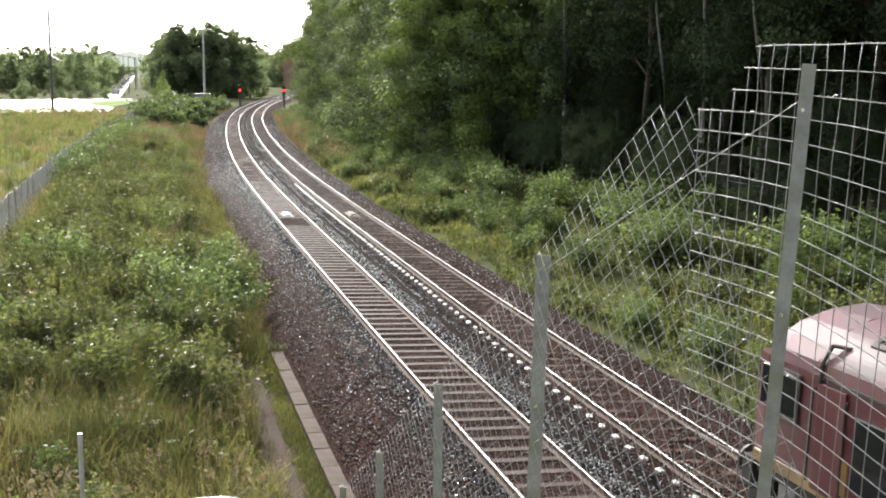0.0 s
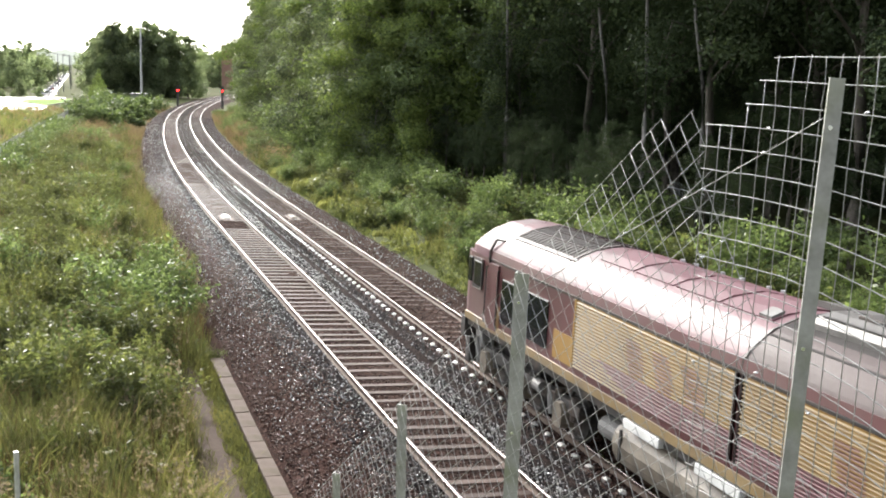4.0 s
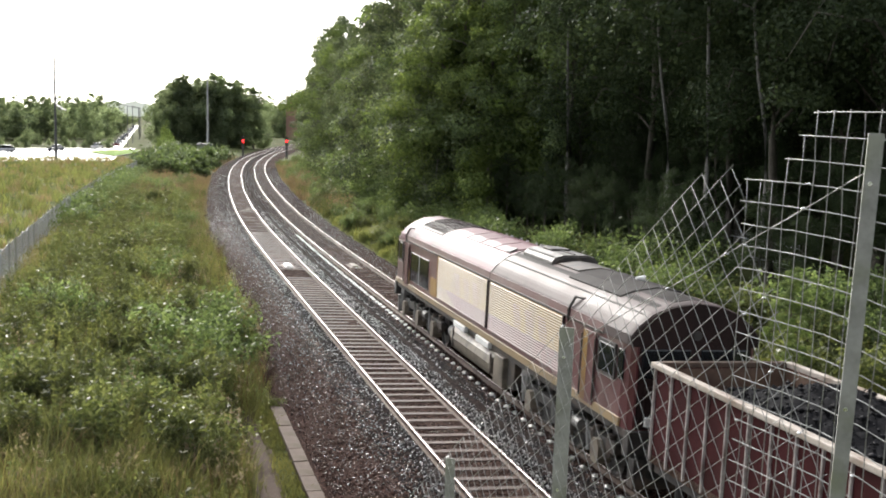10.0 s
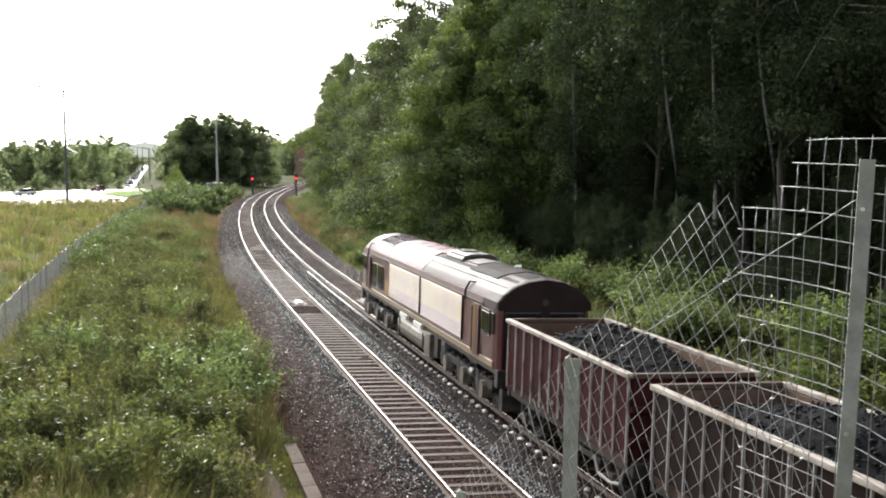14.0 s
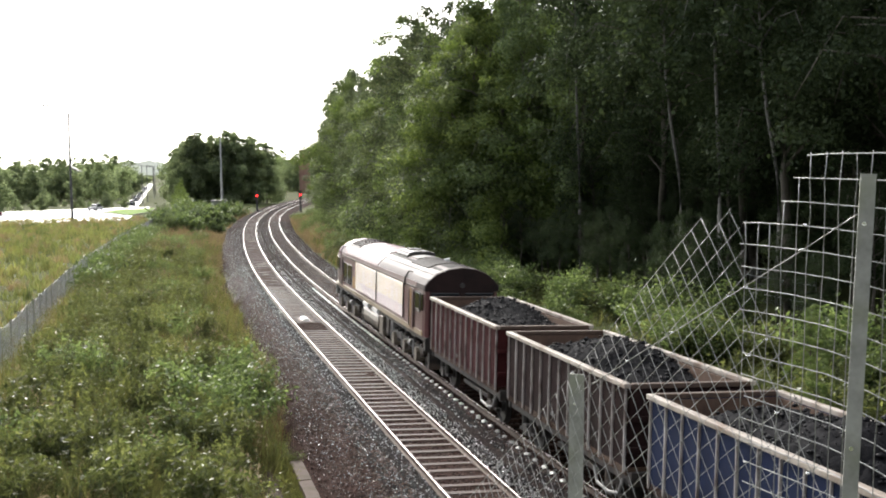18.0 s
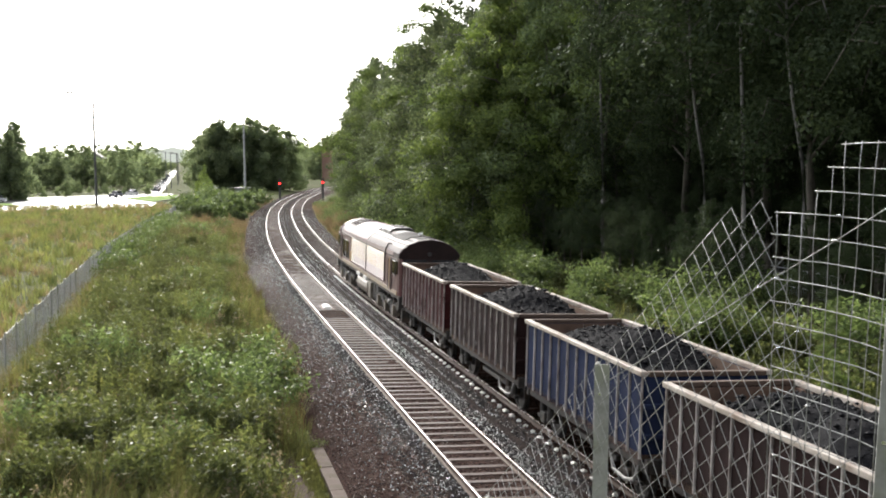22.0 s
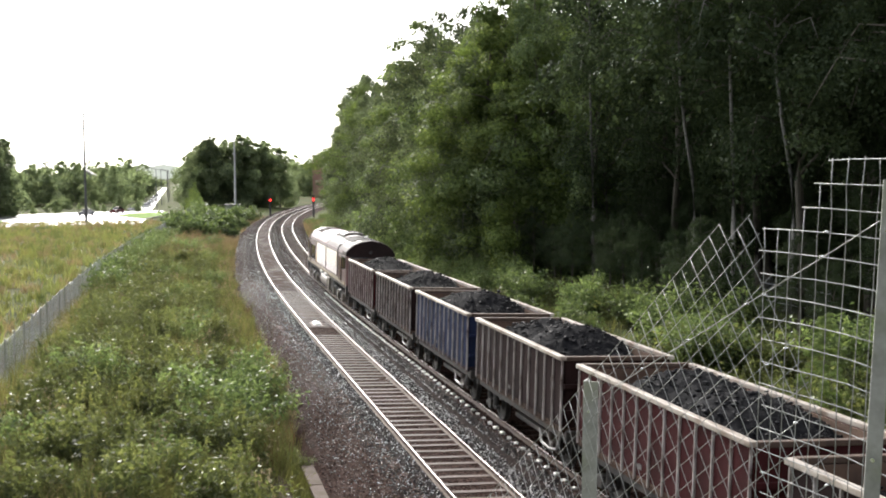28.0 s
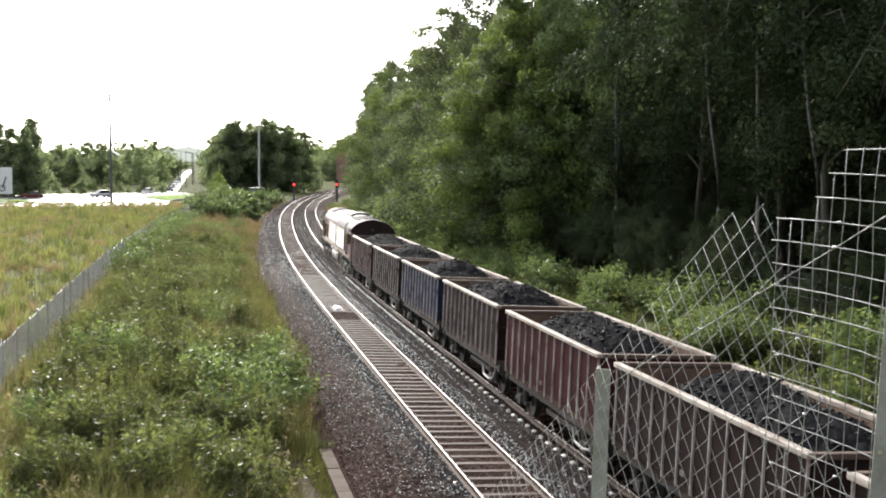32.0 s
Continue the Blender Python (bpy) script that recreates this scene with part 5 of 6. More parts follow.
        y0, y1 = sorted((sgn * (HALF_L - 0.25), sgn * (HALF_L + 0.02)))
        part("buffer_beam", boxed(-1.3, 1.3, y0, y1, 0.85, 1.32, 0.02), M_BLACK, t)
        part("snow_plough", boxed(-1.15, 1.15, y0, y1, 0.22, 0.8, 0.03), M_BLACK, t)
    # roof in three lengths
    for name, d0, d1, m, lab in (("front_roof", 1.6, 11.62, M_ROOF_MID, "faded maroon roof"), ("rear_roof", 11.66, 19.4, M_ROOF_DULL, "dull maroon roof with a sooty top")):
        part(name, prism(bmesh.new(), ROOF_FINE, along(d1), along(d0)), m, t, lab)
    for sgn, m in ((1, M_ROOF), (-1, M_ROOF_DULL)):
        rings = []
        for d, k, dz in ((1.6 if sgn > 0 else 1.3, 1.0, 0.0), (0.75, 0.985, -0.02), (0.46, 0.95, -0.14)) if sgn > 0 else ((1.3, 1.0, 0.0), (0.25, 1.0, 0.0), (0.14, 0.99, -0.02)):
            rings.append([(x * k, sgn * along(d), 2.93 + max(0, z - 2.93 + dz * (z - 2.93) / 0.8)) for x, z in ROOF_ARC])
        part("cab_roof", loft(bmesh.new(), rings), m, t, "rounded cab roof")
    # end wall under the rear roof arc, its shade put into a dark colour
    part("rear_end_wall", prism(bmesh.new(), [(x * 0.97, z - 0.03) for x, z in ROOF_ARC] + [(1.2, 2.9), (-1.2, 2.9)], -along(0.16), -along(0.09)), M_SHADE_AND_BARS, t, "dark end wall with shade put into its colour")
    part("sooty_roof_top", roof_panel(-0.98, 1.0, 11.7, 20.3, 0.008), M_ROOF_GREY, t, "soot-blackened roof top")
    # seam between the roof lengths
    part("roof_seam", prism(bmesh.new(), [(x * 1.008, z + 0.012) for x, z in ROOF_ARC], along(11.66), along(11.62)), M_BLACK, t)
    # louvred sides
    for x, seg in ((-1, 0), (1, 0)):
        for d0, d1 in ((6.25, 11.55), (11.7, 17.15)):
            g = part("side_grille", boxed(x * 1.325 - 0.012, x * 1.325 + 0.012, along(d1), along(d0), 1.62, 2.9), M_MAROON, t, "louvred side grille in gold over maroon")
            part("upper_backing", boxed(x * 1.325 - 0.015, x * 1.325 + 0.015, along(d1) + 0.01, along(d0) - 0.01, 2.03 if d0 < 10 else 2.09, 2.89), M_GOLD, g, "gold painted grille back")
            for k in range(21):
                z = 1.645 + k * 0.0595
                gold = z > (2.02 if d0 < 10 else 2.06)
                flash = d0 + 0.9 + 1.3 * (2.05 - z) / 0.4 if d0 < 10 else d0
                runs = [(d0, d1, M_SLAT_GOLD)] if gold else [(d0, flash, M_SLAT_GOLD), (flash, d1, M_SLAT_RED)]
                for e0, e1, m in runs:
                    if e1 - e0 < 0.05:
                        continue
                    bm = bmesh.new()
                    prism(bm, [(0, 0.005), (-0.03, 0.005), (-0.026, 0.018), (0, 0.03)], along(e1) + (0.02 if e1 == d1 else 0), along(e0) - (0.02 if e0 == d0 else 0))
                    s = part("slat", bm_mesh("slat", bm, m), None, g)
                    s.location = (x * 1.337, 0, z)
                    if x > 0:
                        s.scale = (-1, 1, 1)
            for e0, e1 in ((d0 - 0.03, d0 + 0.03), (d1 - 0.03, d1 + 0.03)):
                part("grille_edge", boxed(min(x * 1.326, x * 1.37), max(x * 1.326, x * 1.37), along(e1), along(e0), 1.62, 2.9, 0.005), M_GOLD if e0 < 7 else M_SHADE_AND_BARS, g)
            if x < 0:
                # worn maroon emblem in three plain blocks
                for q in range(3):
                    dd = d0 + 2.1 + q * 0.92
                    bm = bmesh.new()
                    for k in range(7, 17):
                        z, sl = 1.645 + k * 0.0595, (k - 12) * 0.022
                        wide = 0.58 - 0.02 * abs(k - 12)
                        a0, a1 = along(dd + wide) + sl, along(dd) + sl
                        prism(bm, [(-1.369, z + 0.004), (-1.366, z + 0.019), (-1.338, z + 0.032), (-1.338, z + 0.004)], a0, a1)
                    part("emblem_block", bm, M_MARK, g, "plain maroon emblem block")
        wp = part("engine_room_window", boxed(x * 1.325 - 0.015, x * 1.325 + 0.015, along(5.0), along(2.5), 1.66, 2.62, 0.03), M_GLASS, t, "large dark two-pane side window")
        part("glazing_bar", boxed(x * 1.335 - 0.012, x * 1.335 + 0.012, along(3.8), along(3.74), 1.66, 2.62), M_GALV, wp)
        part("gold_panel", boxed(x * 1.322 - 0.006, x * 1.322 + 0.006, along(6.2), along(5.3), 1.6, 2.15), M_GOLD, t, "gold painted panel")
        part("upper_band", prism(bmesh.new(), [(x * 1.338, 2.955), (x * 1.346, 2.955), (x * 1.329, 3.115), (x * 1.32, 3.115)], along(19.3), along(1.65)), M_MAROON, t, "maroon band below the roof")
        part("cantrail", boxed(x * 1.335 - 0.02, x * 1.335 + 0.02, along(19.3), along(1.6), 2.9, 2.95, 0.008), M_BLACK, t)
        part("sole_bar", boxed(x * 1.31 - 0.03, x * 1.31 + 0.03, along(20.3), along(0.3), 1.33, 1.5, 0.01), M_SLAT_GOLD, t, "gold stripe along the sill")
    # roof fittings
    h = part("roof_grille", roof_panel(-0.95, 0.95, 2.3, 5.2, 0.018), M_GRILLE, t, "dark mesh radiator grille on the roof")
    for x0, x1, d0, d1 in ((-1.0, -0.94, 2.22, 5.28), (0.94, 1.0, 2.22, 5.28), (-0.94, 0.94, 2.22, 2.3), (-0.94, 0.94, 5.2, 5.28)):
        part("grille_frame", roof_panel(x0, x1, d0, d1, 0.03), M_ROOF_DULL, h)
    for k in range(17):
        part("grille_bar", roof_panel(-0.93, 0.93, 2.36 + k * 0.168, 2.40 + k * 0.168, 0.03), M_SHADE_AND_BARS, h)
    for x in (-0.62, -0.31, 0.0, 0.31, 0.62):
        part("grille_bar", roof_panel(x - 0.012, x + 0.012, 2.31, 5.19, 0.036), M_SHADE_AND_BARS, h)
    for d in (5.9, 7.3, 8.7, 10.1):
        part("roof_hatch", roof_panel(-0.75, 0.75, d, d + 1.3, 0.02), M_ROOF_MID, t, "bolted roof hatch")
    for d in (6.2, 6.7, 7.6, 8.2, 9.0, 9.4):
        part("lifting_eye", rod(bmesh.new(), (0.82, along(d), 3.5), (0.82, along(d), 3.66), 0.045, 8), M_GALV, t)
    part("vent_box", roof_panel(-0.74, -0.52, 11.05, 11.35, 0.06), M_GREY, t, "pale roof vent")
    part("vent_box", roof_panel(0.2, 0.85, 11.1, 12.0, 0.12), M_SILENCER, t, "grey roof vent")
    part("silencer", prism(bmesh.new(), [(-0.62, 3.5), (-0.6, 3.72), (-0.52, 3.82), (-0.3, 3.88), (0.3, 3.89), (0.5, 3.82), (0.58, 3.72), (0.6, 3.5)], along(14.2), along(12.1)), M_SILENCER, t, "raised grey exhaust silencer")
    part("exhaust_port", boxed(-0.28, 0.25, along(13.2), along(12.6), 3.86, 3.93, 0.02), M_BLACK, t)
    part("silencer_mouth", prism(bmesh.new(), [(-0.54, 3.64), (-0.48, 3.76), (-0.28, 3.84), (0.28, 3.85), (0.46, 3.76), (0.52, 3.64)], along(14.26), along(14.19)), M_BLACK, t, "black open end of the silencer")
    for x in (-0.5, 0.0, 0.5):
        part("hatch_strap", boxed(x - 0.03, x + 0.03, along(14.1), along(12.2), roof_z(x) + 0.05, 3.905 - 0.07 * abs(x) / 0.5), M_BLACK, t)
    part("roof_opening", roof_panel(-0.5, 0.6, 14.35, 15.7, 0.03), M_BLACK, t, "black roof opening")
    part("roof_plate", roof_panel(-0.8, 0.8, 15.9, 18.8, 0.03), M_ROOF_GREY, t)
    part("horn", rod(bmesh.new(), (0.1, along(17.5), 3.78), (0.3, along(17.5), 3.79), 0.04, 8, 0.07), M_WHITE, t)
    for sx, dd in ((-1, 1.75), (-1, 17.45), (1, 1.75), (1, 17.45)):
        bm = bmesh.new()
        pts = [(sx * 1.35, along(dd), 2.85), (sx * 1.36, along(dd), 3.1), (sx * 1.22, along(dd), 3.36), (sx * 1.1, along(dd + 0.22), 3.36)]
        for a, b in zip(pts, pts[1:]):
            rod(bm, a, b, 0.03, 6)
        part("roof_hand_hold", bm, M_BLACK, t)
    # underframe
    tank = part("fuel_tank", prism(bmesh.new(), [(-1.02, 0.3), (-1.2, 0.42), (-1.29, 0.58), (-1.32, 0.76), (-1.28, 0.94), (-1.18, 1.06), (-1.02, 1.12), (1.02, 1.12), (1.18, 1.06), (1.28, 0.94), (1.32, 0.76), (1.29, 0.58), (1.2, 0.42), (1.02, 0.3)], along(12.1), along(8.0)), M_TANK, t, "dirty beige fuel tank slung between the bogies")
    for x in (-1, 1):
        for d in (8.4, 10.7):
            part("battery_box", boxed(x * 1.2 - 0.16, x * 1.2 + 0.16, along(d + 1.2), along(d), 1.14, 1.3, 0.02), M_WHITE, t, "pale ribbed box above the tank")
        for d in (8.25, 12.0):
            part("tank_strap", boxed(x * 1.31 - 0.02, x * 1.31 + 0.02, along(d + 0.07), along(d), 0.5, 1.05, 0.005), M_BLACK, tank)
        part("filter_box", boxed(x * 1.12 - 0.2, x * 1.12 + 0.2, along(13.1), along(12.3), 0.36, 1.14, 0.04), M_TANK, t, "pale panelled box behind the fuel tank")
        part("pipe_box", boxed(x * 1.0 - 0.2, x * 1.0 + 0.2, along(13.7), along(13.14), 0.45, 1.14, 0.03), M_BLACK, t)
        part("air_tank", rod(bmesh.new(), (x * 0.95, along(7.9), 0.75), (x * 0.95, along(7.1), 0.75), 0.2, 14), M_GREY, t)
    for c in (6.75, -6.75):
        b = new("bogie")
        b.parent = t
        b.location = (0, c, 0)
        b.empty_display_size = 0.3
        for x in (-1.08, 1.08):
            bm = bmesh.new()
            box(bm, x - 0.09, x + 0.09, -2.75, 2.75, 0.62, 0.86, 0.03)
            for y in (-2.05, 0.0, 2.05):
                for dy in (-0.36, 0.36):
                    rod(bm, (x, y + dy, 0.5), (x, y + dy, 0.95), 0.1, 10)
                ab = prism(bmesh.new(), [(-0.13, 0.3), (-0.2, 0.4), (-0.2, 0.66), (-0.09, 0.78), (0.09, 0.78), (0.2, 0.66), (0.2, 0.4), (0.13, 0.3)], -0.15, 0.15)
                bmesh.ops.transform(ab, matrix=Matrix.Translation((x * 1.06, y, 0)) @ Matrix.Rotation(math.pi / 2, 4, "Z"), verts=ab.verts)
                part("axle_box", ab, M_TANK, b, "pale dusty axle box")
                part("damper", rod(rod(bmesh.new(), (x * 1.17, y + 0.34, 0.45), (x * 1.17, y + 0.44, 0.82), 0.055, 8), (x * 1.17, y + 0.44, 0.82), (x * 1.17, y + 0.5, 1.02), 0.035, 8), M_GREY, b)
            part("bogie_frame", bm, M_BLACK, b)
            part("brake_cylinder", rod(bmesh.new(), (x * 1.1, -1.1, 0.8), (x * 1.1, -0.75, 0.8), 0.12, 12), M_GREY, b)
            part("sand_box", boxed(x - 0.16, x + 0.16, 2.35, 2.75, 0.8, 1.2, 0.03), M_GREY, b)
        part("bolster", boxed(-0.95, 0.95, -0.4, 0.4, 0.7, 1.25, 0.03), M_BLACK, b)
        for y in (-2.05, 0.0, 2.05):
            wheelset(b, y, 0.53)
    part("underframe", boxed(-1.25, 1.25, along(20.4), along(0.3), 1.16, 1.33), M_BLACK, t)
    return t


W_LEN, W_PITCH, W_BEHIND = 7.65, 8.72, 21.65     # wagon body, spacing, first wagon's body behind the engine's front


def coal_load(seed, level):
    rng = np.random.default_rng(seed)
    nx, ny = 26, 70
    x, y = np.linspace(-1.2, 1.2, nx), np.linspace(-3.7, 3.7, ny)
    X, Y = np.meshgrid(x, y)
    end = np.clip((3.75 - np.abs(Y)) / 2.7, 0, 1) ** 0.72
    Z = 2.15 + end * (level - 2.15 + 0.12) * (1 - 0.46 * (np.abs(X) / 1.2) ** 1.7)
    Z += 0.10 * np.sin(Y * 1.9 + seed) * end + rng.normal(0, 0.035, Z.shape)
    i = np.arange(nx * ny).reshape(ny, nx)
    F = np.stack([i[:-1, :-1], i[:-1, 1:], i[1:, 1:], i[1:, :-1]], -1).reshape(-1, 4)
    V = np.stack([X.ravel(), Y.ravel(), Z.ravel()], 1)
    n = 1300
    k = rng.integers(0, len(V), n)
    octa = np.array([(1, 0, 0), (0, 1, 0), (-1, 0, 0), (0, -1, 0), (0, 0, 0.8), (0, 0, -0.8)])
    r = rng.uniform(0.5, 1.3, (n, 6, 1)) * (0.028 + 0.07 * rng.random((n, 1, 1)) ** 4) * np.array([1, 1, 0.7])
    L = (V[k][:, None] + np.append(rng.normal(0, 0.05, (n, 2)), np.full((n, 1), 0.015), 1)[:, None] + octa[None] * r).reshape(-1, 3)
    L[:, 0] = np.clip(L[:, 0], -1.22, 1.22)
    f = np.array([(0, 1, 4), (1, 2, 4), (2, 3, 4), (3, 0, 4), (1, 0, 5), (2, 1, 5), (3, 2, 5), (0, 3, 5)])
    FL = (f[None] + np.arange(n)[:, None, None] * 6).reshape(-1, 3)
    return np_mesh("coal_load", V, F, [M_COAL]), np_mesh("coal_lumps", L, FL, [M_LUMP])


def build_wagon(paint, inside, label, seed, level):
    t = thing("coal_wagon", label, "wagon", "wagons of the coal train")
    h, w, top, low = W_LEN / 2, 1.31, 2.74, 1.05
    for x in (-1, 1):
        s = part("side_wall", boxed(x * (w - 0.03) - 0.03, x * (w - 0.03) + 0.03, -h, h, low, top), paint, t)
        for k in range(13):
            y = -h + 0.05 + k * (W_LEN - 0.1) / 12
            part("rib", boxed(x * (w + 0.022) - 0.024, x * (w + 0.022) + 0.024, y - 0.018, y + 0.018, low + 0.05, top - 0.02, 0.006), M_RIB, s, "rib with its sun highlight put into a pale colour")
        part("top_rim", boxed(x * (w + 0.02) - 0.075, x * (w + 0.02) + 0.075, -h - 0.02, h + 0.02, top, top + 0.1, 0.02), M_RIM, t, "worn pale top rim")
        part("inner_lining", boxed(x * (w - 0.075) - 0.01, x * (w - 0.075) + 0.01, -h + 0.08, h - 0.08, 1.3, top - 0.01), inside, t, "rusty inner wall")
        part("sole_bar", boxed(x * 1.15 - 0.06, x * 1.15 + 0.06, -h - 0.1, h + 0.1, 0.86, 1.05, 0.015), M_BLACK, t)
        for y in (-2.75, 2.75):
            bm = bmesh.new()
            box(bm, x * 1.08 - 0.12, x * 1.08 + 0.12, y - 0.16, y + 0.16, 0.36, 0.64, 0.03)
            for dy in (-0.3, 0.3):
                rod(bm, (x * 1.08, y + dy, 0.45), (x * 1.08, y + dy, 0.86), 0.085, 10)
            box(bm, x * 1.08 - 0.06, x * 1.08 + 0.06, y - 0.55, y + 0.55, 0.42, 0.5)
            part("axle_box", bm, M_BLACK, t)
        bm = bmesh.new()
        pts = [(x * 1.25, -h + 0.25, 0.92), (x * 1.32, -h + 0.3, 0.62), (x * 1.32, -h + 0.8, 0.52), (x * 1.32, -h + 1.4, 0.56), (x * 1.25, -h + 1.75, 0.8)]
        for a, b in zip(pts, pts[1:]):
            rod(bm, a, b, 0.035, 7)
        part("brake_lever", bm, M_GREY, t, "pale bent brake lever")
        part("brake_gear", boxed(x * 0.8 - 0.05, x * 0.8 + 0.05, -1.4, 1.3, 0.42, 0.55, 0.02), M_BLACK, t)
        part("label_plate", boxed(x * (w + 0.012) - 0.008, x * (w + 0.012) + 0.008, 0.34, 0.5, 1.34, 1.44), M_GREY, t)
    for y in (-1, 1):
        e = part("end_wall", boxed(-w, w, y * (h - 0.03) - 0.03, y * (h - 0.03) + 0.03, low, top), paint, t)
        for z in (1.5, 2.1):
            part("end_stiffener", boxed(-w, w, y * (h + 0.045) - 0.045, y * (h + 0.045) + 0.045, z, z + 0.1, 0.01), paint, e)
        part("top_rim", boxed(-w + 0.06, w - 0.06, y * h - 0.07, y * h + 0.07, top, top + 0.1, 0.02), M_RUST, t)
        part("inner_lining", boxed(-w + 0.07, w - 0.07, y * (h - 0.075) - 0.01, y * (h - 0.075) + 0.01, 1.3, top - 0.01), inside, t, "rusty inner wall")
        part("headstock", boxed(-1.25, 1.25, min(y * h, y * (h + 0.14)), max(y * h, y * (h + 0.14)), 0.84, 1.12, 0.02), M_BLACK, t)
        for x in (-0.86, 0.86):
            part("buffer", rod(rod(bmesh.new(), (x, y * (h + 0.12), 1.02), (x, y * (h + 0.46), 1.02), 0.09, 10), (x, y * (h + 0.46), 1.02), (x, y * (h + 0.5), 1.02), 0.21, 16), M_BLACK, t)
    part("floor", boxed(-w, w, -h, h, 1.05, 1.2), inside, t)
    heap, lumps = coal_load(seed, level)
    hp = part("coal_load", heap, None, t, "wet black coal heaped high")
    part("loose_coal", lumps, None, hp)["kind"] = "stuff"
    for y in (-2.75, 2.75):
        wheelset(t, y, 0.5)
    return t


def build_train():
    loco = build_locomotive()
    paints = [(M_W_RED, "maroon", 2.98), (M_W_BROWN, "dark brown", 3.02), (M_W_BLUE, "blue", 3.05), (M_W_BROWN, "dark rusty brown", 3.08), (M_W_RED, "maroon", 3.02), (M_W_BROWN, "dark maroon-brown", 3.0), (M_W_BROWN, "dark brown", 3.0), (M_W_RED, "maroon", 3.0)]
    wagons = [build_wagon(p, M_W_RUST, f"open {c} ribbed steel wagon heaped with coal", 70 + i, lv - 0.08) for i, (p, c, lv) in enumerate(paints)]
    return loco, wagons


# ---- the wire fence beside the camera ----
F_O, F_U = Vector((0.736, 3.3, 0)), Vector((0.383, -0.924, 0))


def fence_at(k, z):
    p = F_O + F_U * k
    return Vector((p.x, p.y, z))


def build_near_fence():
    t = thing("wire_mesh_fence", "galvanised wire mesh fence on steel posts, its top bent and cut", "fence")
    # steel angle posts: foot of the top, lean and width; down the bank the line bends away
    for x0, y0, z, lean, w in ((0.924, 2.799, 6.91, -0.048, 0.036), (0.406, 4.591, 6.113, -0.02, 0.060), (-0.045, 5.82, 5.195, 0.0, 0.052), (-0.42, 6.75, 4.48, 0.0, 0.05), (-0.72, 7.45, 3.98, 0.0, 0.05)):
        bm = bmesh.new()
        out = [(-w / 2, -w / 2), (w / 2, -w / 2), (w / 2, -w / 2 + 0.006), (-w / 2 + 0.006, -w / 2 + 0.006), (-w / 2 + 0.006, w / 2), (-w / 2, w / 2)]
        a = [bm.verts.new((x, y, 0)) for x, y in out]
        b = [bm.verts.new((x, y, -3.4)) for x, y in out]
        bm.faces.new(a), bm.faces.new(b[::-1])
        for i in range(6):
            bm.faces.new((a[i], b[i], b[(i + 1) % 6], a[(i + 1) % 6]))
        ob = part("post", bm, M_POST, t, "galvanised steel angle post")
        ob.matrix_world = pose(x0, y0, z, 0, math.degrees(-lean), -18)
        for q in range(2 if z > 6 else 0):
            part("post_bolt", rod(bmesh.new(), (-w * 0.1, -w / 2 - 0.006, -0.12 - 0.55 * q), (-w * 0.1, -w / 2 + 0.008, -0.12 - 0.55 * q), 0.006, 6), M_KNOT, ob)
    wr = random.Random(2)

    def strand(kz, r, name="wire", n=5, shake=0.0022):
        """A wire through places of the fence's own plane, a little crooked."""
        p0 = fence_at(*kz[0])
        pts = [fence_at(k, z) - p0 + Vector((wr.uniform(-shake, shake), wr.uniform(-shake, shake), wr.uniform(-shake, shake))) for k, z in kz]
        bm = bmesh.new()
        tapered(bm, pts, r, r, n)
        ob = part(name, bm, M_WIRE, t, smooth=True)
        ob.matrix_world = Matrix.Translation(p0)

    pitch = 0.0627
    # upright panel: wires stepped where it was cut away, sagging towards the post
    starts = {0: 0.288, 1: 0.237, 2: 0.192, 3: 0.020}
    sag = lambda i, k: -0.03 * min(i, 9) * (max(0.0, min(k, 0.75) - 0.25) ** 2 + max(0.0, k - 0.75) * 0.9) - 0.008 * (k - 0.2)
    row_z = lambda i, k: 6.962 - i * pitch + sag(i, k)
    for i in range(26):
        k0 = starts.get(i, 0.008 + wr.uniform(-0.008, 0.016))
        ks = [k0 + (1.9 - k0) * (q / 12) ** 1.2 for q in range(13)]
        strand([(k, row_z(i, k)) for k in ks], 0.0015)
    for j in range(34):
        k = 0.034 + 0.0553 * j + wr.uniform(-0.004, 0.004)
        i0 = 0 if k > 0.285 else 1 if k > 0.235 else 2 if k > 0.19 else 3
        zt = row_z(i0, k)
        strand([(k - 0.054 * h, zt + 0.004 - h) for h in (0, 0.07, 0.15, 0.3, 0.5, 0.75, 1.05, 1.4)], 0.0014, shake=0.004)
    # sloping panel down the bank, turned with the slope; its upper edge overlaps the upright panel
    a, b = Vector((-0.808, -0.590)), Vector((0.602, -0.799))
    o, cell = Vector((-0.183, 6.780)), 0.0632
    over = lambda i: 0.0 if i == 0 else max(0.0, 0.138 - 0.0086 * max(0, i - 2))
    for i in range(26):
        p, q = o + b * cell * i - a * over(i), o + b * cell * i + a * 4.2
        strand([p.lerp(q, f / 14) for f in range(15)], 0.0011)
    for j in range(-2, 66):
        i0 = 0 if j >= 0 else 1
        i1 = 25 if j >= 0 else 11 if j == -1 else 3
        p, q = o + a * cell * j + b * cell * i0, o + a * cell * j + b * cell * i1
        n = max(2, (i1 - i0) // 2)
        strand([p.lerp(q, f / n) for f in range(n + 1)], 0.0011)
    # straining wire, with its ties
    strand([(0.53 - 0.1 * q, 6.835 - 0.0484 * q) for q in range(16)], 0.0016, "straining_wire", 6, 0.001)
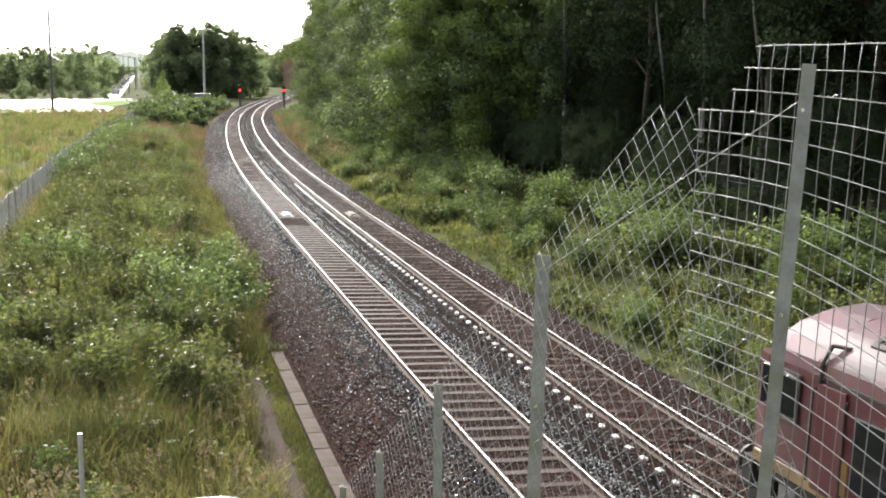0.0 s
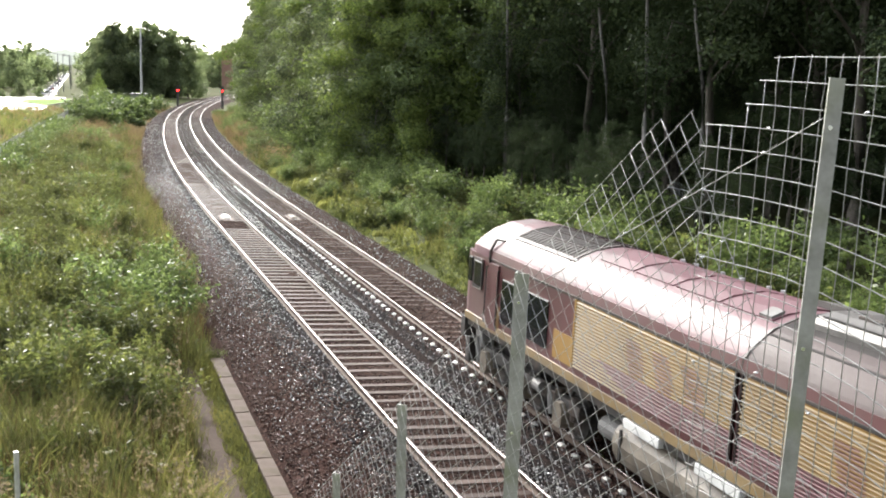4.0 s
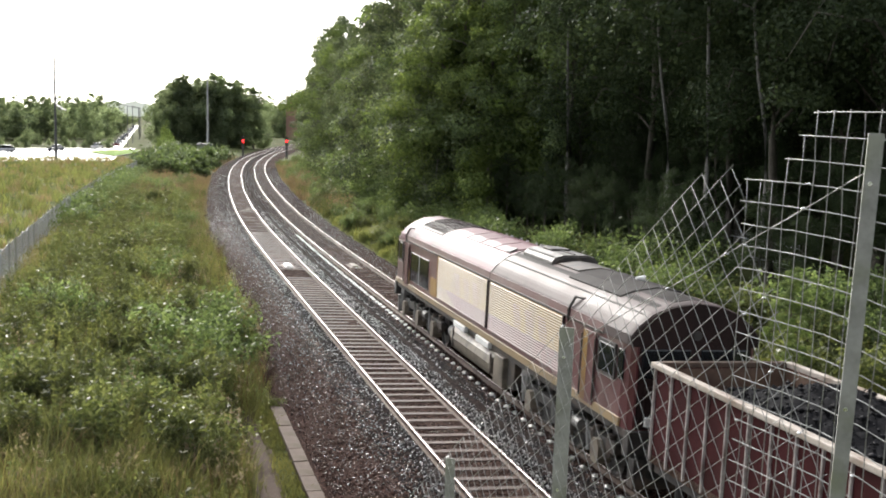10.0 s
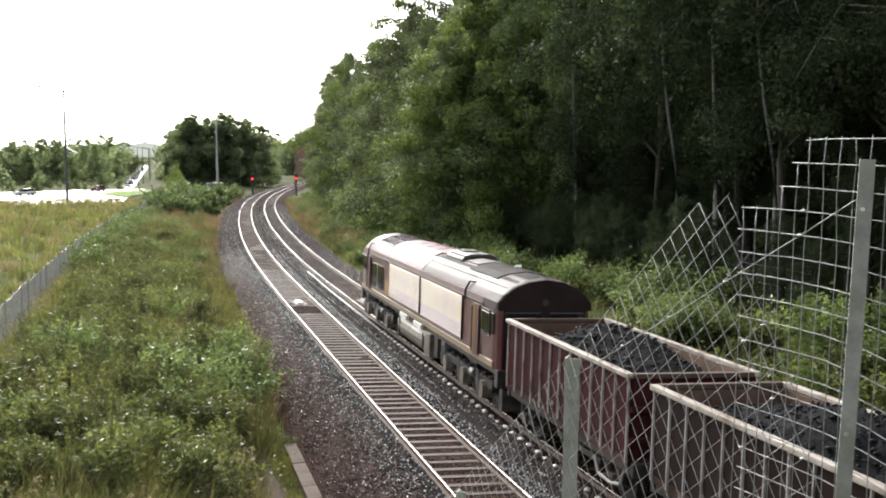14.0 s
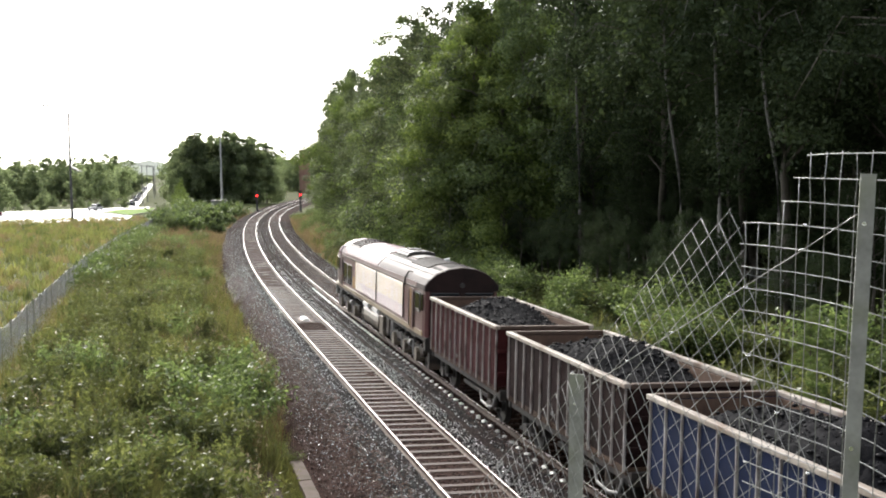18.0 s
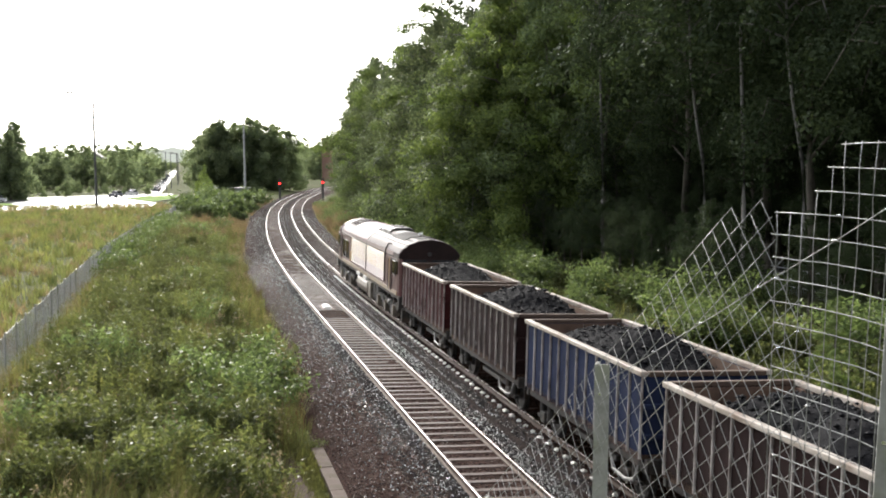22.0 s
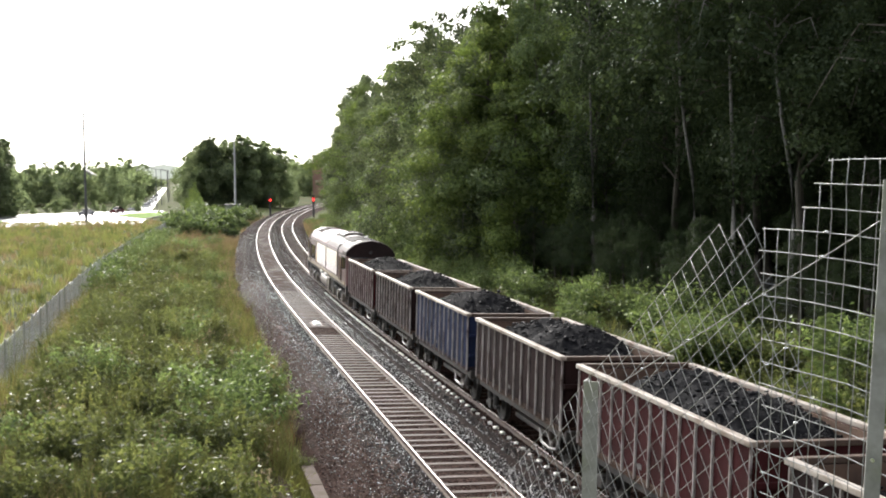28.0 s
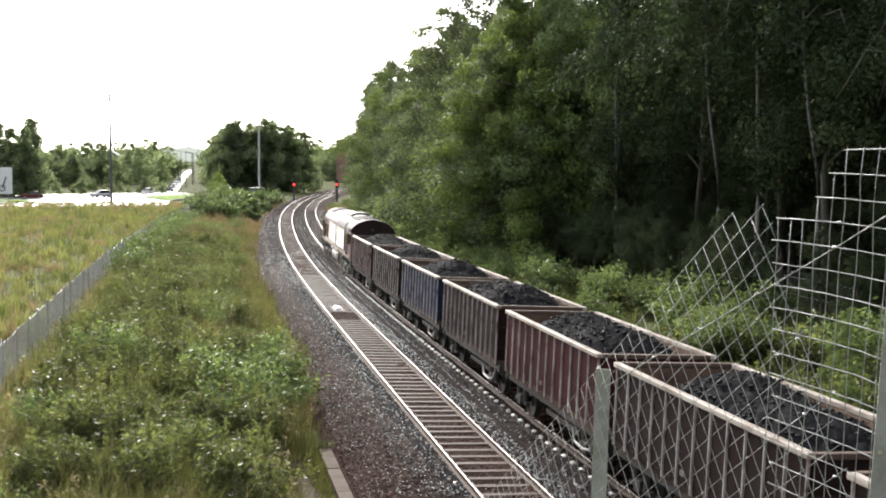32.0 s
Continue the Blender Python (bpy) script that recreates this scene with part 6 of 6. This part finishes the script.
    for k, z in ((0.284, 6.776), (0.27, 6.711), (0.028, 6.589), (-0.049, 6.556), (-0.347, 6.413), (0.126, 6.452), (0.042, 6.394), (0.17, 6.254), (0.029, 6.084), (0.298, 6.116), (-0.623, 6.28), (0.62, 6.83), (0.5, 6.06)):
        bm = bmesh.new()
        bmesh.ops.create_icosphere(bm, subdivisions=1, radius=0.0052)
        ob = part("wire_tie", bm, M_KNOT, t, "bright wire tie")
        ob.matrix_world = Matrix.Translation(fence_at(k, z)) @ Matrix.Diagonal((1.3, 1, 0.7, 1))


def build_handrail():
    t = thing("handrail", "galvanised tube handrail on the embankment below the fence", "handrail")
    bm = bmesh.new()
    a, b = Vector((-2.4, 4.84, 4.76)), Vector((-1.12, 5.18, 4.76))
    way = [a, b, b + Vector((0.06, 0.016, -0.012)), b + Vector((0.09, 0.024, -0.05)), b + Vector((0.1, 0.027, -0.12)), b + Vector((0.1, 0.027, -1.5))]
    tapered(bm, way, 0.024, 0.024, 12)
    part("rail_tube", bm, M_GALV, t, smooth=True)
    part("leg", rod(bmesh.new(), (-2.38, 4.845, 4.76), (-2.38, 4.845, 3.2), 0.024, 12), M_GALV, t)
    s = thing("stake", "thin weathered steel stake on the embankment", "post")
    part("shaft", rod(bmesh.new(), (-2.81, 8.15, 1.2), (-2.81, 8.15, 4.12), 0.02, 8), M_GALV, s)


def build_camera_side():
    """Embankment on which the camera stands."""
    bm = bmesh.new()
    lx = lambda y: 0.736 + (3.3 - y) * 0.4145 + 0.12
    rows = [(-14, 5.2), (2.2, 5.2), (4, 4.1), (6, 2.9), (8, 1.65), (10, 0.45), (11.6, -0.7)]
    grid = []
    for y, z in rows:
        grid.append([bm.verts.new((x, y, z - (0.4 if k == 0 else 0))) for k, x in enumerate((-16, -9, -5, -2, min(lx(y), lx(-2.0))))])
    for r, q in zip(grid, grid[1:]):
        for i in range(4):
            bm.faces.new((r[i], r[i + 1], q[i + 1], q[i]))
    edge = [r[-1] for r in grid]
    foot = [bm.verts.new((v.co.x, v.co.y, -0.9)) for v in edge]
    for i in range(len(edge) - 1):
        bm.faces.new((edge[i], foot[i], foot[i + 1], edge[i + 1]))
    ob = new("embankment", bm_mesh("embankment", bm, M_GROUND))
    tagged(ob, "grassy embankment sloping down beside the fence", "embankment", kind="structure")


# ---- boundary fence, signals, lamps and what lies beyond ----
def build_boundary_fence():
    t = thing("boundary_fence", "grey chain-link boundary fence on thin posts", "fence")
    post = bm_mesh("post", boxed(-0.03, 0.03, -0.03, 0.03, -0.3, 1.85, 0.005), M_POST)
    bay, high = 2.5, 1.75
    bm = bmesh.new()
    for sgn in (1, -1):
        x = -high
        while x < bay:
            p, q = (x, 0.05), (x + high, high)
            if sgn < 0:
                p, q = (x, high), (x + high, 0.05)
            f0, f1 = max(0, -p[0]) / high, min(high, bay - p[0]) / high
            za, zb = p[1] + (q[1] - p[1]) * f0, p[1] + (q[1] - p[1]) * f1
            xa, xb = p[0] + high * f0, p[0] + high * f1
            w = 0.0035
            bm.faces.new([bm.verts.new(c) for c in ((xa - w, 0, za), (xa + w, 0, za), (xb + w, 0, zb), (xb - w, 0, zb))])
            bm.faces.new([bm.verts.new(c) for c in ((xa, -w, za), (xa, w, za), (xb, w, zb), (xb, -w, zb))])
            x += 0.12
    for z in (0.05, 0.7, high):
        box(bm, 0, bay, -0.004, 0.004, z - 0.004, z + 0.004)
    infill = bm_mesh("mesh_infill", bm, M_MESH)
    s = 18.0
    while s < 150:
        p, q = on_line(s, -12.2), on_line(s + bay, -12.2)
        a = math.degrees(math.atan2(q[1] - p[1], q[0] - p[0]))
        z = float(ground_z(p[:1], p[1:2])[0])
        ob = new("post", post)
        ob.parent = t
        ob.matrix_world = pose(p[0], p[1], z, random.uniform(-2, 2), random.uniform(-2, 2), a)
        ob = new("mesh_infill", infill)
        ob.parent = t
        ob.matrix_world = pose(p[0], p[1], z, random.uniform(-1, 1), 0, a)
        s += bay * 0.98
    # pale fence behind the bank
    f = thing("palisade_fence", "grey steel palisade fence at the foot of the wood", "fence")
    pale = bm_mesh("pale", prism(bmesh.new(), [(-0.035, 0), (0.035, 0), (0.035, 1.5), (0, 1.58), (-0.035, 1.5)], -0.006, 0.006), M_PALE)
    for k in range(48):
        p = on_line(41 + k * 0.16, 22)
        z = float(ground_z(p[:1], p[1:2])[0])
        ob = new("pale", pale)
        ob.parent = f
        ob.matrix_world = pose(p[0], p[1], z, 0, 0, 76)
    for zz in (0.4, 1.25):
        p, q = on_line(41, 22.02), on_line(41 + 47 * 0.16, 22.02)
        z = float(ground_z(p[:1], p[1:2])[0])
        part("fence_rail", rod(bmesh.new(), (p[0], p[1], z + zz), (q[0], q[1], z + zz), 0.025, 6), M_GALV, f)


def build_signals():
    for s, off, lean in ((226, -2.3, 0), (228, 6.3, 0)):
        t = thing("railway_signal", "railway colour-light signal showing red", "signal", "railway signals")
        p = on_line(s, off)
        t.matrix_world = pose(p[0] + 0.45, p[1], -0.36, 0, 0, 10)
        part("post", rod(bmesh.new(), (0, 0, 0), (0, 0, 2.9), 0.08, 10), M_COLUMN, t)
        part("head", boxed(-0.3, 0.3, 0.0, 0.22, 2.6, 4.3, 0.04), M_BLACK, t)
        part("hood", rod(bmesh.new(), (0, -0.2, 3.35), (0, 0.02, 3.35), 0.24, 16), M_BLACK, t)
        part("lamp", rod(bmesh.new(), (0, -0.24, 3.35), (0, -0.2, 3.35), 0.17, 20), M_RED_LAMP, t, "glowing red lamp")
        part("base", boxed(-0.3, 0.3, -0.3, 0.3, -0.2, 0.12, 0.02), M_CONC, t)
        part("ladder", boxed(-0.2, 0.2, 0.25, 0.29, 0.1, 2.7), M_COLUMN, t)


def build_far_things():
    # mast with its equipment hut
    t = thing("radio_mast", "tall slender grey mast beside the line", "mast")
    t.matrix_world = pose(-41.5, 197, -0.2)
    part("pole", rod(bmesh.new(), (0, 0, 0), (0, 0, 14.2), 0.26, 12, 0.13), M_GALV, t)
    part("antenna", rod(bmesh.new(), (0, 0, 14.2), (0, 0, 15.4), 0.05, 8), M_GALV, t)
    part("collar", rod(bmesh.new(), (0, 0, 11.8), (0, 0, 12.0), 0.3, 12), M_GALV, t)
    h = thing("equipment_hut", "grey-green lineside equipment hut", "hut")
    h.matrix_world = pose(-41.5, 194.6, -0.2, 0, 0, 8)
    part("body", boxed(-1.25, 1.25, -1.0, 1.0, 0, 3.0, 0.03), mat("grey_green_hut", (0.20, 0.22, 0.19), (0.28, 0.30, 0.26), 1, 0.7), h)
    part("roof", boxed(-1.4, 1.4, -1.15, 1.15, 3.0, 3.14, 0.03), M_GREY, h)
    part("door", boxed(-0.5, 0.4, -1.03, -1.0, 0.1, 2.2, 0.01), M_GREY, h)
    # brick tower beyond the bend
    b = thing("brick_tower", "plain tall red-brick tower beyond the trees", "building")
    b.matrix_world = pose(-51.9, 380, 0.8, 0, 0, 6) @ Matrix.Scale(0.84, 4)
    part("wall", boxed(-2.1, 2.1, -2.1, 2.1, 0, 17.0), M_BRICK, b)
    part("parapet", boxed(-2.3, 2.3, -2.3, 2.3, 17.0, 17.5, 0.05), M_CONC, b)
    # road junction
    road = new("road", np_mesh("road", [(-56, 190, 0), (-80, 176, 0), (-150, 186, 0), (-240, 225, 0), (-240, 250, 0), (-150, 232, 0), (-104, 246, 0), (-84, 268, 0), (-74, 270, 0), (-64, 222, 0)], [(0, 1, 2, 9), (2, 3, 4, 5), (2, 5, 6, 9), (6, 7, 8, 9)], [M_ROAD]))
    road.location.z = 0.02
    tagged(road, "wet shining asphalt road junction", "road", kind="structure")
    pts = [(-77, 262), (-89.6, 310), (-107.9, 380), (-126.3, 450), (-155, 560), (-199.6, 730)]
    V = []
    for (x, y) in pts:
        for w in (-1.7, 1.7):
            z = float(ground_z(np.array([x + w]), np.array([y]))[0])
            V.append((x + w, y, z + 0.12))
    up = new("hill_road", np_mesh("hill_road", V, [(2 * i, 2 * i + 1, 2 * i + 3, 2 * i + 2) for i in range(len(pts) - 1)], [M_ROAD]))
    tagged(up, "wet road climbing the hill between lamp posts", "road", kind="structure")
    for name, ring, lab in (("grass_island", [(-61, 208), (-74, 232), (-75, 246), (-69, 256), (-63, 230)], "bright mown grass island with a kerb"), ("grass_island", [(-82, 197), (-96, 200), (-100, 207), (-88, 208)], "bright mown grass island with a kerb")):
        isl = thing(name, lab, "traffic island", "traffic islands")
        bm = bmesh.new()
        a = [bm.verts.new((x, y, 0.16)) for x, y in ring]
        c = [bm.verts.new((x, y, 0.0)) for x, y in ring]
        bm.faces.new(a)
        for i in range(len(ring)):
            bm.faces.new((a[i], c[i], c[(i + 1) % len(ring)], a[(i + 1) % len(ring)]))
        part("kerb", bm, M_CONC, isl)
        bm = bmesh.new()
        cx, cy = sum(p[0] for p in ring) / len(ring), sum(p[1] for p in ring) / len(ring)
        bm.faces.new([bm.verts.new((cx + (x - cx) * 0.96, cy + (y - cy) * 0.96, 0.18)) for x, y in ring])
        part("turf", bm, mat("mown_grass", (0.10, 0.17, 0.03), (0.16, 0.24, 0.05), 1, 0.9, spec=0.04), isl)
    # street lamps
    first = None
    for x, y, hgt in ((-65.5, 190, 1.3), (-83.5, 297, 0.72), (-91.3, 330, 0.72), (-98.8, 365, 0.72), (-110, 408, 0.72), (-112, 262, 0.8), (-135, 300, 0.85), (-122, 450, 0.72), (-137, 505, 0.72)):
        if first is None:
            t = thing("street_lamp", "tall thin grey street lamp", "street lamp", "street lamps")
            part("column", rod(bmesh.new(), (0, 0, 0), (0, 0, 14.5), 0.17, 10, 0.11), M_COLUMN, t)
            part("arm", rod(bmesh.new(), (0, 0, 14.4), (-2.4, 0, 14.9), 0.07, 8), M_COLUMN, t)
            part("lantern", boxed(-3.3, -2.3, -0.18, 0.18, 14.82, 15.02, 0.05), M_GREY, t)
            first = t
        else:
            t = copy_thing(first, Matrix())
        settle(t, x, y, 0.15, hgt)
    # direction sign
    t = thing("road_sign", "large pale direction sign seen across the field", "road sign")
    t.matrix_world = pose(-88.2, 197, -0.1, 0, 0, 22)
    face = part("face", boxed(-2.3, 2.3, -0.04, 0.04, 1.6, 6.3, 0.03), M_SIGN, t)
    for x in (-1.6, 1.6):
        part("leg", rod(bmesh.new(), (x, 0.1, 0), (x, 0.1, 6.0), 0.09, 8), M_GALV, t)
    part("arrow_mark", rod(bmesh.new(), (0.6, -0.06, 2.6), (1.3, -0.06, 4.6), 0.13, 6), M_DIMMARK, face)
    ring = bmesh.new()
    for k in range(10):
        a0, a1 = 0.6283 * k, 0.6283 * (k + 1)
        rod(ring, (0.6 + 0.5 * math.cos(a0), -0.06, 2.6 + 0.5 * math.sin(a0)), (0.6 + 0.5 * math.cos(a1), -0.06, 2.6 + 0.5 * math.sin(a1)), 0.1, 6)
    part("ring_mark", ring, M_DIMMARK, face)
    part("text_bar", boxed(-1.9, 0.2, -0.06, -0.04, 5.3, 5.6), M_DIMMARK, face)
    part("text_bar", boxed(-1.9, -0.4, -0.06, -0.04, 4.7, 4.95), M_DIMMARK, face)
    # houses on the hillside
    for x, y, z, a in ((-178, 420, 3.2, 10), (-168, 428, 3.6, 14), (-150, 436, 4.0, 8)):
        hs = thing("house", "small far brick house with a grey roof", "house", "far houses")
        hs.matrix_world = pose(x, y, z, 0, 0, a)
        part("wall", boxed(-4.5, 4.5, -3.5, 3.5, 0, 5.2), M_BRICK, hs)
        part("roof", prism(bmesh.new(), [(-4.9, 5.2), (4.9, 5.2), (0, 8.2)], -3.9, 3.9), M_GREY, hs)
        for wx in (-2.4, 1.4):
            for wz in (0.9, 3.3):
                part("window", boxed(wx, wx + 1.2, -3.55, -3.45, wz, wz + 1.3), M_GLASS, hs)


def car(paint, label):
    t = thing("car", label, "car", "cars on the road")
    body = [(-0.85, 0.3), (-0.88, 0.75), (-0.8, 0.9), (0.8, 0.9), (0.88, 0.75), (0.85, 0.3)]
    part("body", prism(bmesh.new(), body, -2.1, 2.1), paint, t)
    rings = []
    for y, w, z in ((-1.9, 0.74, 0.9), (-1.35, 0.66, 1.42), (0.3, 0.64, 1.46), (1.05, 0.74, 0.9)):
        rings.append([(-w, y, 0.88), (w, y, 0.88), (w * 0.92, y, z), (-w * 0.92, y, z)])
    c = part("cabin", loft(bmesh.new(), rings), M_GLASS, t, "dark car windows")
    part("roof", boxed(-0.6, 0.6, -1.3, 0.25, 1.42, 1.47, 0.02), paint, c)
    for x in (-0.78, 0.78):
        for y in (-1.3, 1.3):
            w = part("wheel", rod(bmesh.new(), (x - 0.1, y, 0.31), (x + 0.1, y, 0.31), 0.31, 14), M_RUBBER, t)
            part("rim", rod(bmesh.new(), (x * 1.02 - 0.1, y, 0.31), (x * 1.02 + 0.1, y, 0.31), 0.19, 10), M_GALV, w)
        part("headlight", boxed(x * 0.8 - 0.16, x * 0.8 + 0.16, 2.05, 2.12, 0.62, 0.76, 0.02), M_WHITE, t)
    return t


CARS = []


def build_hills():
    """Far wooded skyline; its haze is put into pale, glowing colours."""
    rng = np.random.default_rng(44)
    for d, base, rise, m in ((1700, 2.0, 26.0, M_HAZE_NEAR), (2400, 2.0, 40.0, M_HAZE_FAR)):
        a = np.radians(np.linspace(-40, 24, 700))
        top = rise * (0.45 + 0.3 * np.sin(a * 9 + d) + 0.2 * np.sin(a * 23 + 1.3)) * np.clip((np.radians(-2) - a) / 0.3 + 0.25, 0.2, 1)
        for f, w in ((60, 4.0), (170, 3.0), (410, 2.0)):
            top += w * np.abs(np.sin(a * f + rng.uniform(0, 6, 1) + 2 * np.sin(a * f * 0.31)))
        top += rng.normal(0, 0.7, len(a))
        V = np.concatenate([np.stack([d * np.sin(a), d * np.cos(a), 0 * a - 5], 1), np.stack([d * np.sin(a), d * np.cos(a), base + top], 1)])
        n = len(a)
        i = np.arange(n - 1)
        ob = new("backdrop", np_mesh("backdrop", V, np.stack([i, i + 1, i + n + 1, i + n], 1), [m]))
        tagged(ob, "pale wooded hills on the skyline, haze put into their glow", "hills", kind="structure")


def build_cars():
    spec = [(0, "silver car driving on the wet road"), (1, "dark car driving on the wet road"), (2, "white car driving on the wet road"), (3, "red car driving on the wet road"),
            (0, "silver car driving on the wet road"), (1, "dark car driving on the wet road"), (2, "white car driving on the wet road"), (1, "dark car driving on the wet road"), (3, "red car driving on the wet road"), (0, "silver car driving on the wet road"), (2, "white car driving on the wet road"), (1, "dark car driving on the wet road"),
            (0, "silver car driving on the wet road"), (2, "white car driving on the wet road"), (0, "silver car driving on the wet road"), (1, "dark car driving on the wet road")]
    for k, lab in spec:
        CARS.append(car(M_CAR[k], lab))


# the way down the hill and through the junction, and how far along it each car starts
WAY = ((-233.7, 860), (-199.6, 730), (-155, 560), (-126.3, 450), (-107.9, 380), (-91.2, 316), (-80.4, 275), (-79, 250), (-81, 228), (-92, 216), (-130, 207), (-200, 222), (-330, 250))
STARTS = (438, 424, 400, 372, 340, 306, 296, 262, 246, 231, 205, 182, 150, 118, 84, 50)
CAR_SPEED = 9.0


def way_at(d):
    p = np.array(WAY, float)
    c = np.concatenate([[0], np.cumsum(np.hypot(*np.diff(p, axis=0).T))]) - 132.4
    x, y = np.interp(d, c, p[:, 0]), np.interp(d, c, p[:, 1])
    x2, y2 = np.interp(d + 5, c, p[:, 0]), np.interp(d + 5, c, p[:, 1])
    return float(x), float(y), math.degrees(math.atan2(-(x2 - x), y2 - y))


def build_all():
    build_ground()
    build_ballast()
    build_camera_side()
    train = build_train()
    build_near_fence()
    build_handrail()
    build_signals()
    build_boundary_fence()
    build_far_things()
    build_hills()
    build_cars()
    build_axle_counters()
    build_earth_path()
    build_trough()
    build_trees()
    build_plants()
    build_stones()
    build_tracks()
    return train


LOCO, WAGONS = build_all()


def motions():
    times = [0.5 * k for k in range(65)]
    walk(LOCO, [(t, line_pose(front_s(t) - HALF_L)) for t in times])
    for i, w in enumerate(WAGONS):
        back = W_BEHIND + i * W_PITCH + W_LEN / 2
        walk(w, [(t, line_pose(front_s(t) - back)) for t in times])
    turns = [0.2 * k for k in range(161)]
    for v in (LOCO, *WAGONS):
        for o in v.children_recursive:
            if o.name.startswith("wheelset"):
                y, r = o.location.y, o.location.z
                walk(o, [(t, Matrix.Translation((0, y, r)) @ Matrix.Rotation(-(front_s(t) - 9.8) / r, 4, "X")) for t in turns])
    for c, start in zip(CARS, STARTS):
        rows = []
        for k in range(33):
            x, y, a = way_at(start + CAR_SPEED * k)
            z = float(ground_z(np.array([x]), np.array([y]))[0]) + (0.14 if y > 315 else 0.09)
            rows.append((k, pose(x, y, z, 0, 0, a)))
        walk(c, rows)


motions()
